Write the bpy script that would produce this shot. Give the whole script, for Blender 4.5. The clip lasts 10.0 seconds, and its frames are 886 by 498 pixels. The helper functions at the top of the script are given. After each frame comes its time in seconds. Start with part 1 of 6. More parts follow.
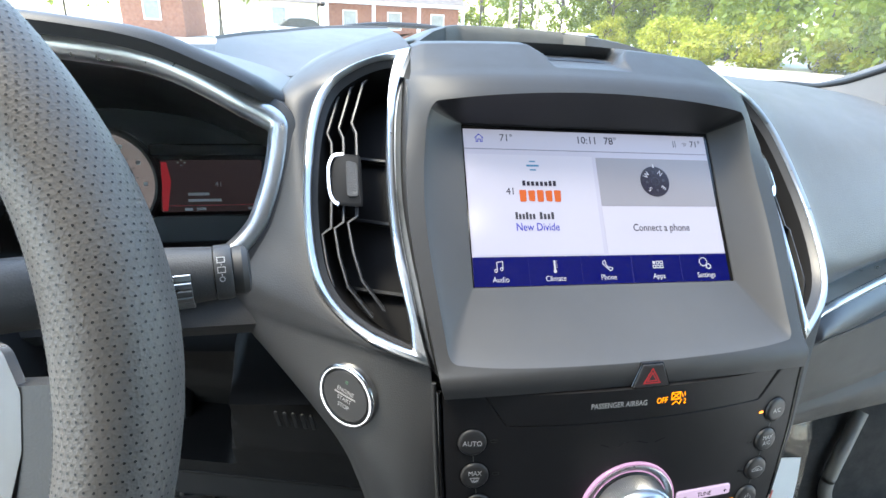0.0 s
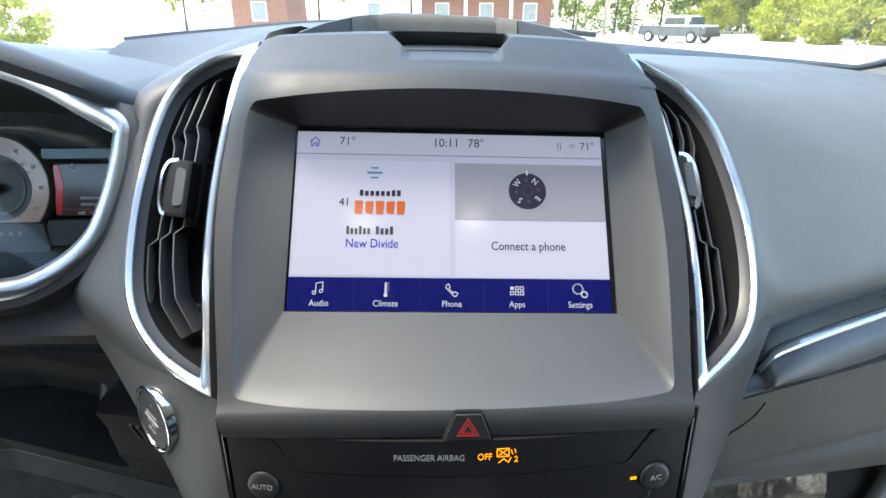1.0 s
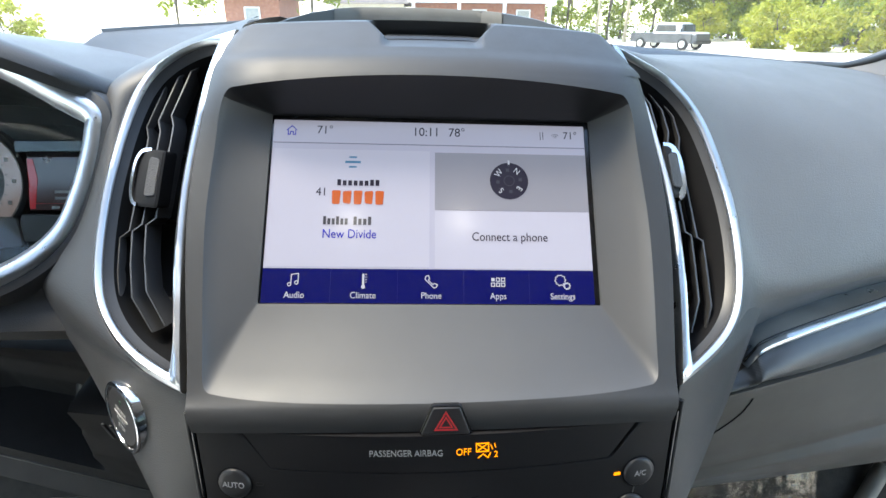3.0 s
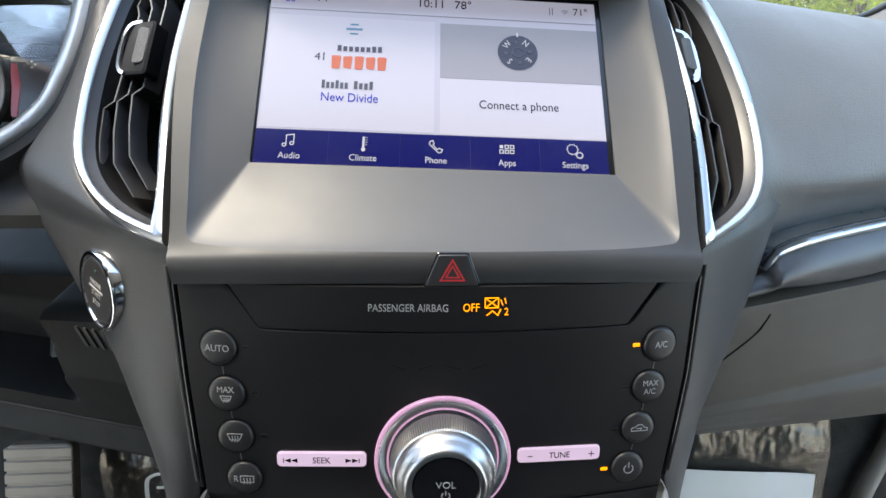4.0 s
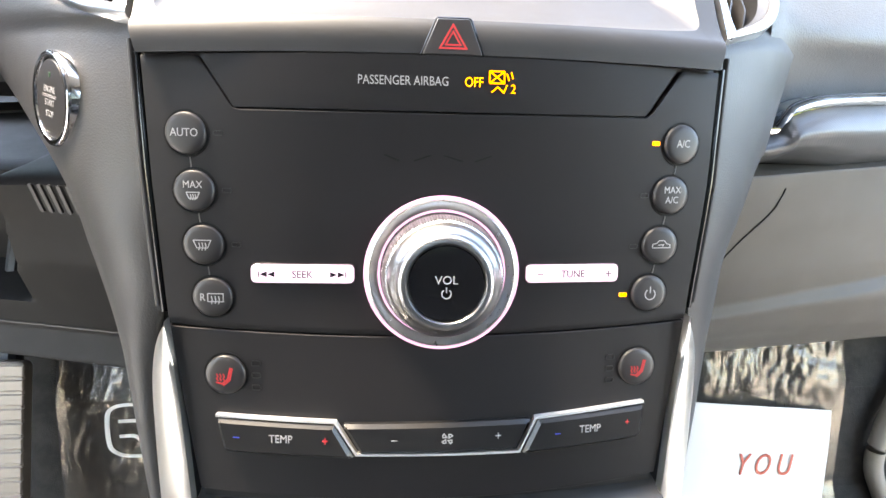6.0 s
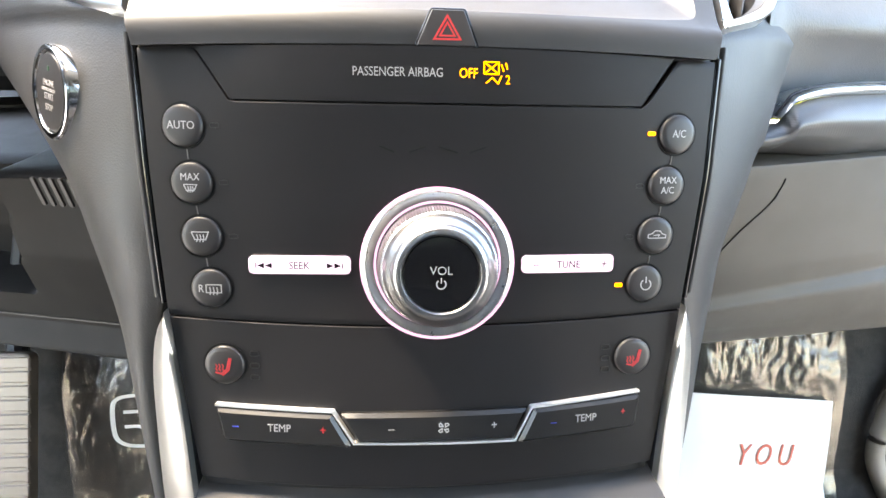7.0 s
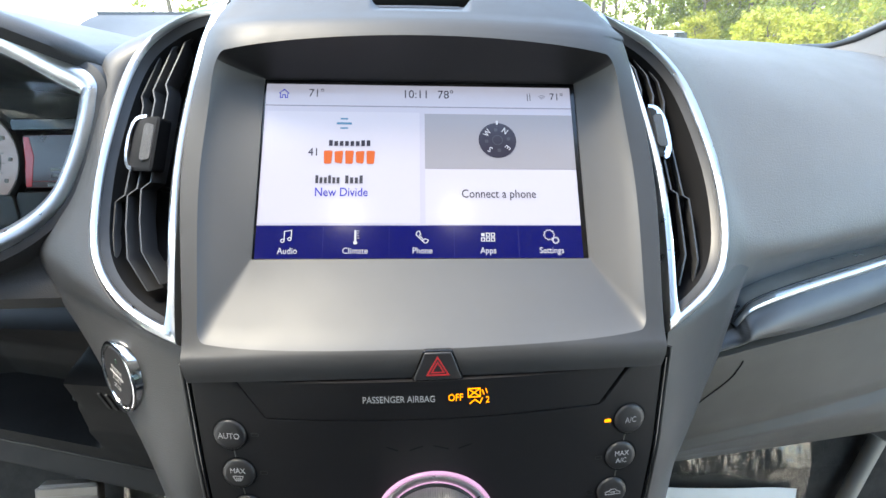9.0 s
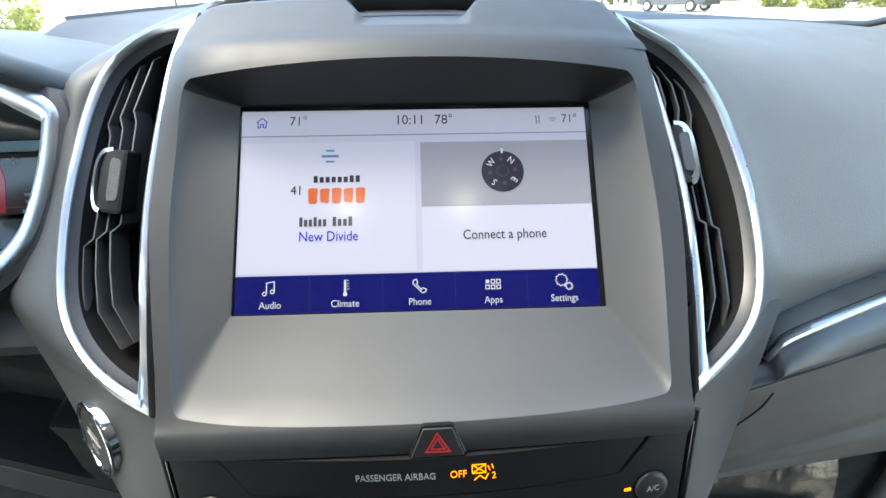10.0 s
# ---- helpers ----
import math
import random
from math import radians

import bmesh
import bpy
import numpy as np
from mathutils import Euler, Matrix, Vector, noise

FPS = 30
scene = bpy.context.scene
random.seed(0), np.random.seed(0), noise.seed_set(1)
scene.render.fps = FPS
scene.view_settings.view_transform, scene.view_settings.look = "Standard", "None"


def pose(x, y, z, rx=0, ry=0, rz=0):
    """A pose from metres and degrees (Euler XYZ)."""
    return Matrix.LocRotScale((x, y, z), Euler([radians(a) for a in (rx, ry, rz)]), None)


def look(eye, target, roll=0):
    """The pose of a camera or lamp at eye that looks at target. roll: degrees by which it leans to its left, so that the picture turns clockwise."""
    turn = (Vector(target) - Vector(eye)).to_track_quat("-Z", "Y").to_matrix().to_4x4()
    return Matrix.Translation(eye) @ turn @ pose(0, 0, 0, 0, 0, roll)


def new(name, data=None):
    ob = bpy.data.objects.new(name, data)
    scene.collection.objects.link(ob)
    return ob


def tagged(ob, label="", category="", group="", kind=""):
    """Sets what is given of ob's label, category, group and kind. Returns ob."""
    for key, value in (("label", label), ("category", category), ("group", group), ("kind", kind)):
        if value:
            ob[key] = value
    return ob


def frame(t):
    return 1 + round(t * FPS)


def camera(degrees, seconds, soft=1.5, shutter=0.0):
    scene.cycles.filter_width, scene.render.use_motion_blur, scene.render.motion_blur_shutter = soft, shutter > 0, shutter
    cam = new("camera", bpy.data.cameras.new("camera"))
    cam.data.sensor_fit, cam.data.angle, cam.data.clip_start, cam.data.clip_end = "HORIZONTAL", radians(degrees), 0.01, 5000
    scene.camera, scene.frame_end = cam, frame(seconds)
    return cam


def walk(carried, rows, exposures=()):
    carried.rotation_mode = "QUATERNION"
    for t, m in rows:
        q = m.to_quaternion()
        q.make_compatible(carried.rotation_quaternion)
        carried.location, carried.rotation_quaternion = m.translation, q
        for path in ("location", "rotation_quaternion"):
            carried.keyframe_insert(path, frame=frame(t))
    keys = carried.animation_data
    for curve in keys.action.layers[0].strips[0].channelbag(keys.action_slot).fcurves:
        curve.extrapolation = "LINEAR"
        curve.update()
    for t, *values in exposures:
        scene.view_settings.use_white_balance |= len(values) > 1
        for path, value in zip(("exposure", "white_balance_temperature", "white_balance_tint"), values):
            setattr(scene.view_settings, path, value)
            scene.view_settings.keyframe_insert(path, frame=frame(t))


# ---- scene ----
cam = camera(80.0, 10.0)
PATH = [
    (0, (-0.1757, -0.2218, 1.2389), (0.2163, 1.5831, 0.4715), 2.66),
    (0.2, (-0.1307, -0.2136, 1.2434), (0.1907, 1.5967, 0.4563), 2.65),
    (0.3, (-0.1104, -0.2118, 1.2432), (0.1676, 1.6030, 0.4500), 2.43),
    (0.5, (-0.0733, -0.2087, 1.2448), (0.1142, 1.6144, 0.4441), 1.81),
    (1, (-0.0153, -0.1961, 1.2407), (0.0462, 1.6349, 0.4383), 0.07),
    (1.5, (-0.0061, -0.1895, 1.2395), (0.0324, 1.6444, 0.4422), -0.50),
    (2, (-0.0028, -0.1891, 1.2409), (0.0427, 1.6460, 0.4470), -0.56),
    (3.3, (-0.0078, -0.1976, 1.2174), (0.0818, 1.6453, 0.4458), 0.42),
    (3.5, (-0.0062, -0.2016, 1.1986), (0.0745, 1.6483, 0.4427), 0.33),
    (4, (-0.0136, -0.2071, 1.1427), (0.1022, 1.6710, 0.4647), 1.20),
    (4.5, (-0.0196, -0.2107, 1.0978), (0.1190, 1.6893, 0.4891), 1.65),
    (5, (-0.0195, -0.2120, 1.0578), (0.1437, 1.7031, 0.5047), 1.91),
    (5.5, (-0.0183, -0.2127, 1.0319), (0.1522, 1.7060, 0.4939), 1.55),
    (7, (-0.0133, -0.2156, 1.0308), (0.1354, 1.6968, 0.4645), 1.13),
    (7.5, (-0.0100, -0.2159, 1.0556), (0.1191, 1.6876, 0.4555), 0.82),
    (8, (-0.0095, -0.2182, 1.1016), (0.1100, 1.6701, 0.4535), 0.75),
    (8.5, (-0.0075, -0.2139, 1.1511), (0.0972, 1.6562, 0.4500), 0.34),
    (9, (-0.0042, -0.2096, 1.2043), (0.0915, 1.6425, 0.4555), -0.41),
    (9.5, (-0.0047, -0.2021, 1.2078), (0.0714, 1.6457, 0.4462), -1.28),
    (10, (0.0047, -0.1641, 1.2313), (0.0532, 1.6371, 0.3635), -2.02),
]
EXPOSURES = [(0.0, 3.05, 6650, 3), (1.0, 2.82, 6700, 3), (3.5, 2.74, 6900, 4), (4.5, 3.16, 7300, 8), (5.5, 4.12, 7800, 11), (7.0, 4.32, 7800, 10), (7.5, 4.25, 7700, 9), (8.5, 3.36, 7200, 6), (9.0, 3.18, 6900, 4), (9.5, 3.0, 6850, 3), (10.0, 2.97, 6800, 2)]
walk(cam, [(t, look(eye, target, roll)) for t, eye, target, roll in PATH], EXPOSURES)

# ---- sky and sun ----
SUN_DIR = Vector((-0.42, 0.08, 0.90)).normalized()
world = bpy.data.worlds.new("sky")
scene.world = world
world.use_nodes = True
wn = world.node_tree.nodes
sky = wn.new("ShaderNodeTexSky")
sky.sky_type = "NISHITA"
sky.sun_disc = False
sky.sun_elevation = math.asin(SUN_DIR.z)
sky.sun_rotation = math.atan2(SUN_DIR.x, SUN_DIR.y)
world.node_tree.links.new(sky.outputs[0], wn["Background"].inputs[0])
wn["Background"].inputs[1].default_value = 0.15
sun = new("sun", bpy.data.lights.new("sun", "SUN"))
sun.data.energy, sun.data.angle, sun.data.color = 0.85, radians(14), (1.0, 0.89, 0.75)
sun.matrix_world = look(SUN_DIR * 20, (0, 0, 0))


# ---- materials ----
def nodes_of(name):
    m = bpy.data.materials.new(name)
    m.use_nodes = True
    nt = m.node_tree
    return m, nt, nt.nodes["Principled BSDF"]


def noise_node(nt, scale, detail=4.0, rough=0.55):
    n = nt.nodes.new("ShaderNodeTexNoise")
    n.inputs["Scale"].default_value, n.inputs["Detail"].default_value, n.inputs["Roughness"].default_value = scale, detail, rough
    co = nt.nodes.new("ShaderNodeTexCoord")
    nt.links.new(co.outputs["Object"], n.inputs["Vector"])
    return n


def ramp_node(nt, fac, a, b, lo=0.35, hi=0.65):
    r = nt.nodes.new("ShaderNodeValToRGB")
    r.color_ramp.elements[0].position, r.color_ramp.elements[1].position = lo, hi
    r.color_ramp.elements[0].color, r.color_ramp.elements[1].color = (*a, 1), (*b, 1)
    nt.links.new(fac, r.inputs[0])
    return r.outputs[0]


def plastic(name, a, b, rough=0.5, grain=2600, bump=0.12, patch=9, metal=0.0, spec=0.5, wear=0.08):
    """Moulded plastic or paint: colour drifting from a to b, a fine grain in the surface and uneven gloss."""
    m, nt, p = nodes_of(name)
    big = noise_node(nt, patch, 5)
    nt.links.new(ramp_node(nt, big.outputs[0], a, b), p.inputs["Base Color"])
    fine = noise_node(nt, grain, 2)
    bp = nt.nodes.new("ShaderNodeBump")
    bp.inputs["Strength"].default_value, bp.inputs["Distance"].default_value = bump, 0.0004
    nt.links.new(fine.outputs[0], bp.inputs["Height"])
    nt.links.new(bp.outputs[0], p.inputs["Normal"])
    mp = nt.nodes.new("ShaderNodeMapRange")
    mp.inputs["To Min"].default_value, mp.inputs["To Max"].default_value = rough - wear, rough + wear
    smear = noise_node(nt, patch * 5, 4)
    nt.links.new(smear.outputs[0], mp.inputs["Value"])
    nt.links.new(mp.outputs[0], p.inputs["Roughness"])
    p.inputs["Metallic"].default_value, p.inputs["Specular IOR Level"].default_value = metal, spec
    return m


def pebbled(name, a, b, rough=0.5, cell=900, bump=0.35):
    """Grained vinyl and leather: small cells pressed into the skin."""
    m = plastic(name, a, b, rough, 3000, 0.05, 7)
    nt = m.node_tree
    v = nt.nodes.new("ShaderNodeTexVoronoi")
    v.inputs["Scale"].default_value = cell
    co = nt.nodes.new("ShaderNodeTexCoord")
    nt.links.new(co.outputs["Object"], v.inputs["Vector"])
    bp = nt.nodes.new("ShaderNodeBump")
    bp.inputs["Strength"].default_value, bp.inputs["Distance"].default_value = bump, 0.0005
    nt.links.new(v.outputs["Distance"], bp.inputs["Height"])
    nt.links.new(bp.outputs[0], nt.nodes["Principled BSDF"].inputs["Normal"])
    return m


def glow(name, colour, strength):
    m, nt, p = nodes_of(name)
    p.inputs["Base Color"].default_value = (*[c * 0.3 for c in colour], 1)
    p.inputs["Emission Color"].default_value, p.inputs["Emission Strength"].default_value = (*colour, 1), strength * 0.25
    p.inputs["Roughness"].default_value = 0.15
    return m


LIT = 0.205
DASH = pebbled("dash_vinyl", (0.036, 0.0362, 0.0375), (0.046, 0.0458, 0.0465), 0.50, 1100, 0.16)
# the same dash vinyl, lightened for the sky's sheen on upward faces
DASH_LIT = pebbled("dash_vinyl_lit", (0.095, 0.097, 0.098), (0.115, 0.117, 0.118), 0.50)
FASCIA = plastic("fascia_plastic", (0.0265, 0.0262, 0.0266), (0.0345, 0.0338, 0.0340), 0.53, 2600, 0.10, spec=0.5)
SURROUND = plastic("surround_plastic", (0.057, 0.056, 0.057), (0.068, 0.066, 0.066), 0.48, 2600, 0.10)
PANEL = plastic("panel_plastic", (0.0116, 0.0109, 0.0118), (0.0150, 0.0141, 0.0150), 0.50, 2600, 0.10, spec=0.28)
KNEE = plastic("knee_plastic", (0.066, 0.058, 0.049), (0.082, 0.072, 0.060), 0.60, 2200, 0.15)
# the same knee plastic, darkened for the shade of the driver's footwell
KNEE_SHADED = plastic("knee_plastic_shaded", (0.0085, 0.0080, 0.0080), (0.0115, 0.0107, 0.0105), 0.66, 2200, 0.15, spec=0.22)
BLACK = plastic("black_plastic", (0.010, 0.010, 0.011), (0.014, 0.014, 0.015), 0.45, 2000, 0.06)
GLOSS = plastic("gloss_black", (0.006, 0.006, 0.007), (0.008, 0.008, 0.009), 0.12, 800, 0.0, wear=0.04)
SATIN = plastic("satin_silver", (0.52, 0.53, 0.54), (0.60, 0.61, 0.62), 0.30, 3000, 0.03, 20, 1.0)
BLADE = plastic("silver_trim", (0.60, 0.59, 0.57), (0.68, 0.67, 0.65), 0.36, 3000, 0.03, 20, 1.0)
CHROME = plastic("chrome", (0.75, 0.75, 0.76), (0.80, 0.80, 0.81), 0.10, 1500, 0.01, 20, 1.0, wear=0.03)
LEATHER = pebbled("wheel_leather", (0.080, 0.076, 0.073), (0.100, 0.095, 0.091), 0.48, 1300, 0.3)
CARPET = plastic("floor_carpet", (0.014, 0.0125, 0.011), (0.028, 0.025, 0.021), 0.95, 900, 0.9, 60)
HEADLINER = plastic("headliner_cloth", (0.42, 0.40, 0.37), (0.48, 0.46, 0.43), 0.95, 1500, 0.4)
SILL_TAN = plastic("sill_plastic", (0.20, 0.18, 0.15), (0.25, 0.225, 0.19), 0.6, 2000, 0.15)
TRIM_GREY = plastic("pillar_plastic", (0.10, 0.094, 0.088), (0.125, 0.118, 0.11), 0.6, 2000, 0.15)
GRILLE_TAN = plastic("speaker_mesh", (0.13, 0.12, 0.10), (0.16, 0.148, 0.122), 0.7, 1800, 0.5, 30)
SEAT = pebbled("seat_leather", (0.05, 0.048, 0.046), (0.065, 0.062, 0.06), 0.5, 700, 0.3)
PRINT = plastic("white_print", (0.36, 0.36, 0.36), (0.42, 0.42, 0.42), 0.5, 900, 0.0)
AMBER = glow("amber_light", (1.0, 0.29, 0.006), 1.25)
RED = plastic("red_print", (0.42, 0.025, 0.03), (0.5, 0.03, 0.035), 0.5, 900, 0.0)
BLUE = plastic("blue_print", (0.05, 0.07, 0.5), (0.06, 0.09, 0.6), 0.5, 900, 0.0)
INDICATOR = plastic("indicator_lens", (0.03, 0.09, 0.045), (0.04, 0.11, 0.055), 0.3, 900, 0.0)
MATT_BLACK = plastic("matt_black", (0.009, 0.009, 0.010), (0.012, 0.012, 0.013), 0.7, 2000, 0.1, spec=0.15)
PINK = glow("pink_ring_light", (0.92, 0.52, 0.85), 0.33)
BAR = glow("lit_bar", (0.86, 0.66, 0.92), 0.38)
BAR_INK = plastic("bar_ink", (0.006, 0.005, 0.008), (0.008, 0.006, 0.010), 0.8, spec=0.1)
SCREEN = glow("display_white", (0.70, 0.68, 0.86), LIT)
SCREEN_TILE = glow("display_tile", (0.44, 0.43, 0.51), LIT)
SCREEN_CARD = glow("display_card", (0.77, 0.75, 0.92), LIT)
SCREEN_BLUE = glow("display_blue", (0.006, 0.008, 0.155), LIT)
SCREEN_LINE = glow("display_line", (0.33, 0.32, 0.42), LIT)
MENU_LINE = glow("display_menu_line", (0.06, 0.06, 0.26), LIT)
INK = glow("display_ink", (0.045, 0.04, 0.07), LIT)
INK_BLUE = glow("display_blue_text", (0.015, 0.025, 0.62), LIT)
INK_WHITE = glow("display_white_text", (0.85, 0.85, 0.95), LIT)
INK_ORANGE = glow("display_orange", (0.80, 0.17, 0.05), LIT)
INK_CYAN = glow("display_cyan", (0.10, 0.30, 0.52), LIT)
INK_GREY = glow("display_grey", (0.09, 0.09, 0.12), LIT)
PAPER = plastic("paper", (0.80, 0.77, 0.70), (0.86, 0.83, 0.77), 0.8, 900, 0.25, 12)
PAPER_RED = plastic("red_ink", (0.58, 0.13, 0.08), (0.66, 0.17, 0.10), 0.7)


# ---- mesh helpers ----
def part(name, bm, material, parent, label=""):
    me = bpy.data.meshes.new(name)
    bm.normal_update()
    bm.to_mesh(me)
    bm.free()
    me.materials.append(material)
    ob = new(name, me)
    if parent is not None:
        ob.parent = parent
        ob.matrix_parent_inverse = parent.matrix_basis.inverted()
    if label:
        ob["label"] = label
    return ob


def smooth(ob, angle=40):
    ob.data.shade_smooth()
    ob.data.set_sharp_from_angle(angle=radians(angle))
    return ob


def thing(name, at, label, category, group="", kind=""):
    ob = new(name)
    ob.empty_display_size = 0.01
    ob.location = at
    ob.matrix_basis = Matrix.Translation(at)
    return tagged(ob, label, category, group, kind)


def spline(points, n):
    """n points along a Catmull-Rom curve through the given ones."""
    P = [Vector(p) for p in points]
    P = [2 * P[0] - P[1]] + P + [2 * P[-1] - P[-2]]
    out, segs = [], len(P) - 3
    for i in range(n):
        s = i / (n - 1) * segs
        k = min(int(s), segs - 1)
        u = s - k
        a, b, c, d = P[k:k + 4]
        out.append(0.5 * (2 * b + (c - a) * u + (2 * a - 5 * b + 4 * c - d) * u * u + (3 * b - 3 * c + d - a) * u ** 3))
    return out


def loft(rings, closed=True, cap0=False, cap1=False, bm=None):
    bm = bm or bmesh.new()
    rows = [[bm.verts.new(p) for p in ring] for ring in rings]
    n = len(rows[0])
    for a, b in zip(rows, rows[1:]):
        for i in range(n if closed else n - 1):
            j = (i + 1) % n
            bm.faces.new((a[i], a[j], b[j], b[i]))
    if cap0:
        bm.faces.new(rows[0][::-1])
    if cap1:
        bm.faces.new(rows[-1])
    return bm


def grid(f, us, vs, bm=None):
    return loft([[f(u, v) for u in us] for v in vs], False, bm=bm)


def steps(a, b, n):
    return [a + (b - a) * i / (n - 1) for i in range(n)]


def thicken(bm, d):
    """Gives an open skin a back side at the depth d."""
    bm.normal_update()
    bmesh.ops.solidify(bm, geom=bm.faces[:], thickness=d)
    return bm


def tube(path, r, seg=12, flat=1.0, caps=True):
    path = [Vector(p) for p in path]
    rings = []
    up = Vector((0, 0, 1))
    for i, p in enumerate(path):
        t = (path[min(i + 1, len(path) - 1)] - path[max(i - 1, 0)]).normalized()
        s = t.cross(up)
        s = s.normalized() if s.length > 1e-4 else Vector((1, 0, 0))
        w = s.cross(t)
        rr = r[i] if isinstance(r, (list, tuple)) else r
        rings.append([p + rr * (math.cos(a) * s + flat * math.sin(a) * w) for a in steps(0, math.tau, seg + 1)[:-1]])
    return loft(rings, True, caps, caps)


def rpoly(corners, radii, arc=6, side=6):
    """A rounded polygon in the plane: each corner an arc, each side split evenly."""
    n = len(corners)
    C = [Vector(c) for c in corners]
    arcs = []
    for i in range(n):
        p, q, r = C[i - 1], C[i], C[(i + 1) % n]
        a, b = (p - q).normalized(), (r - q).normalized()
        half = a.angle(b) / 2
        rad = radii[i] if isinstance(radii, (list, tuple)) else radii
        d = rad / math.tan(half)
        p0, p1 = q + a * d, q + b * d
        pts = []
        for k in range(arc + 1):
            s = k / arc
            pts.append((1 - s) ** 2 * p0 + 2 * s * (1 - s) * (q * 0.8 + 0.2 * (p0 + p1) / 2) + s * s * p1)
        arcs.append(pts)
    out = []
    for i in range(n):
        out += arcs[i]
        a, b = arcs[i][-1], arcs[(i + 1) % n][0]
        out += [a + (b - a) * k / side for k in range(1, side)]
    return out


def inset(pts, d):
    """Moves a counter-clockwise outline inwards by d."""
    P = [Vector(p) for p in pts]
    out = []
    for i, p in enumerate(P):
        t = (P[(i + 1) % len(P)] - P[i - 1]).normalized()
        out.append(p + d * Vector((-t.y, t.x)))
    return out


def slab(pts, h0, h1, c=0.0004, bm=None):
    """An outline raised from h0 to h1 with a chamfered top edge."""
    bm = bm or bmesh.new()
    up = lambda q, h: [Vector((p[0], p[1], h)) for p in q]
    loft([up(pts, h0), up(pts, h1 - c), up(inset(pts, c), h1)], True, True, True, bm)
    return bm


def ribbon(pts, w, h0, h1, closed=False, bm=None):
    """A drawn line of the width w, with mitred joints."""
    bm = bm or bmesh.new()
    P = [Vector(p[:2]) for p in pts]
    n = len(P)
    L, R = [], []
    for i in range(n):
        a = P[i - 1] if (closed or i) else P[0]
        b = P[(i + 1) % n] if (closed or i < n - 1) else P[-1]
        d0, d1 = (P[i] - a), (b - P[i])
        d0 = d0.normalized() if d0.length > 1e-9 else d1.normalized()
        d1 = d1.normalized() if d1.length > 1e-9 else d0
        t = (d0 + d1).normalized() if (d0 + d1).length > 1e-6 else d0
        k = w / 2 / max(0.4, t.dot(d0))
        nn = Vector((-t.y, t.x)) * k
        L.append(P[i] + nn)
        R.append(P[i] - nn)
    rows = []
    for l, r in zip(L, R):
        rows.append([bm.verts.new((q.x, q.y, h)) for q, h in ((l, h0), (l, h1), (r, h1), (r, h0))])
    for i in range(n if closed else n - 1):
        a, b = rows[i], rows[(i + 1) % n]
        for k in range(3):
            bm.faces.new((a[k], a[k + 1], b[k + 1], b[k]))
    return bm


def arc_pts(cx, cy, r, a0, a1, n=12):
    return [(cx + r * math.cos(radians(a)), cy + r * math.sin(radians(a))) for a in steps(a0, a1, n)]


def turned(profile, seg=48, bm=None, wave=None):
    """A turned form: profile of (radius, height) about the local z axis."""
    rings = []
    for k, (r, h) in enumerate(profile):
        ring = []
        for i in range(seg):
            rr = r * (1 + (wave(k, i) if wave else 0))
            a = math.tau * i / seg
            ring.append(Vector((rr * math.cos(a), rr * math.sin(a), h)))
        rings.append(ring)
    return loft(rings, True, profile[0][0] > 1e-6, True, bm)


def moved(bm, m):
    bmesh.ops.transform(bm, matrix=m, verts=bm.verts[:])
    return bm


def lettering(name, body, size, m, material, parent, label="", stretch=1.0, raise_by=0.00015, align="CENTER"):
    cu = bpy.data.curves.new(name, "FONT")
    cu.body, cu.size, cu.extrude = body, size, raise_by
    cu.align_x, cu.align_y = align, "CENTER"
    cu.resolution_u = 3
    ob = bpy.data.objects.new(name, cu)
    scene.collection.objects.link(ob)
    dg = bpy.context.evaluated_depsgraph_get()
    dg.update()
    me = bpy.data.meshes.new_from_object(ob.evaluated_get(dg))
    bpy.data.objects.remove(ob)
    bpy.data.curves.remove(cu)
    bm = bmesh.new()
    bm.from_mesh(me)
    bpy.data.meshes.remove(me)
    moved(bm, m @ Matrix.Diagonal((stretch, 1, 1, 1)))
    return part(name, bm, material, parent, label)


def frame_at(o, u, v):
    """A local frame: u to the right, v up, and the third axis out of the surface."""
    u, v = Vector(u).normalized(), Vector(v)
    v = (v - v.dot(u) * u).normalized()
    n = u.cross(v)
    return Matrix(((u.x, v.x, n.x, o[0]), (u.y, v.y, n.y, o[1]), (u.z, v.z, n.z, o[2]), (0, 0, 0, 1)))


# ---- the shape of the centre stack ----
def lean(x, z):
    """The upper stack stands a touch lower towards the passenger."""
    return -0.020 * x * min(1.0, max(0.0, (z - 1.06) / 0.08))


def panel_at(x, z, h=0.0):
    """A frame on the lower control panel, h above its skin."""
    k = float(np.interp(z, [0.86, 0.885, 0.925, 0.96, 1.0, 1.03, 1.05], [0.0095, 0.0095, 0.006, 0.004, 0.0065, 0.0105, 0.0115]))
    y = 0.003 + 0.133 * (z - 0.9475) - k * (1 - (x / 0.11) ** 2)
    u = Vector((1, 2 * k * x / 0.0121, 0))
    m = frame_at((x, y, z), u, (0, 0.133, 1))
    return m @ Matrix.Translation((0, 0, h))


def vent_at(side, x, z, h=0.0):
    y = 0.028 + 0.909 * (z - 1.06) + 0.41 * (x - 0.1285)
    n = Vector((0.41 * side, -1, 0.909)).normalized()
    return Vector((side * x, y, z + lean(side * x, z))) + h * n


SCREEN_M = frame_at((-0.002, 0.0595, 1.0905), (1, 0, -0.026), (0, 0.5918, 0.8061))

PROFILE = [(0.0135, 1.0466), (0.0158, 1.0565), (0.0290, 1.0690), (0.081, 1.132), (0.128, 1.194), (0.147, 1.2125), (0.170, 1.2265)]
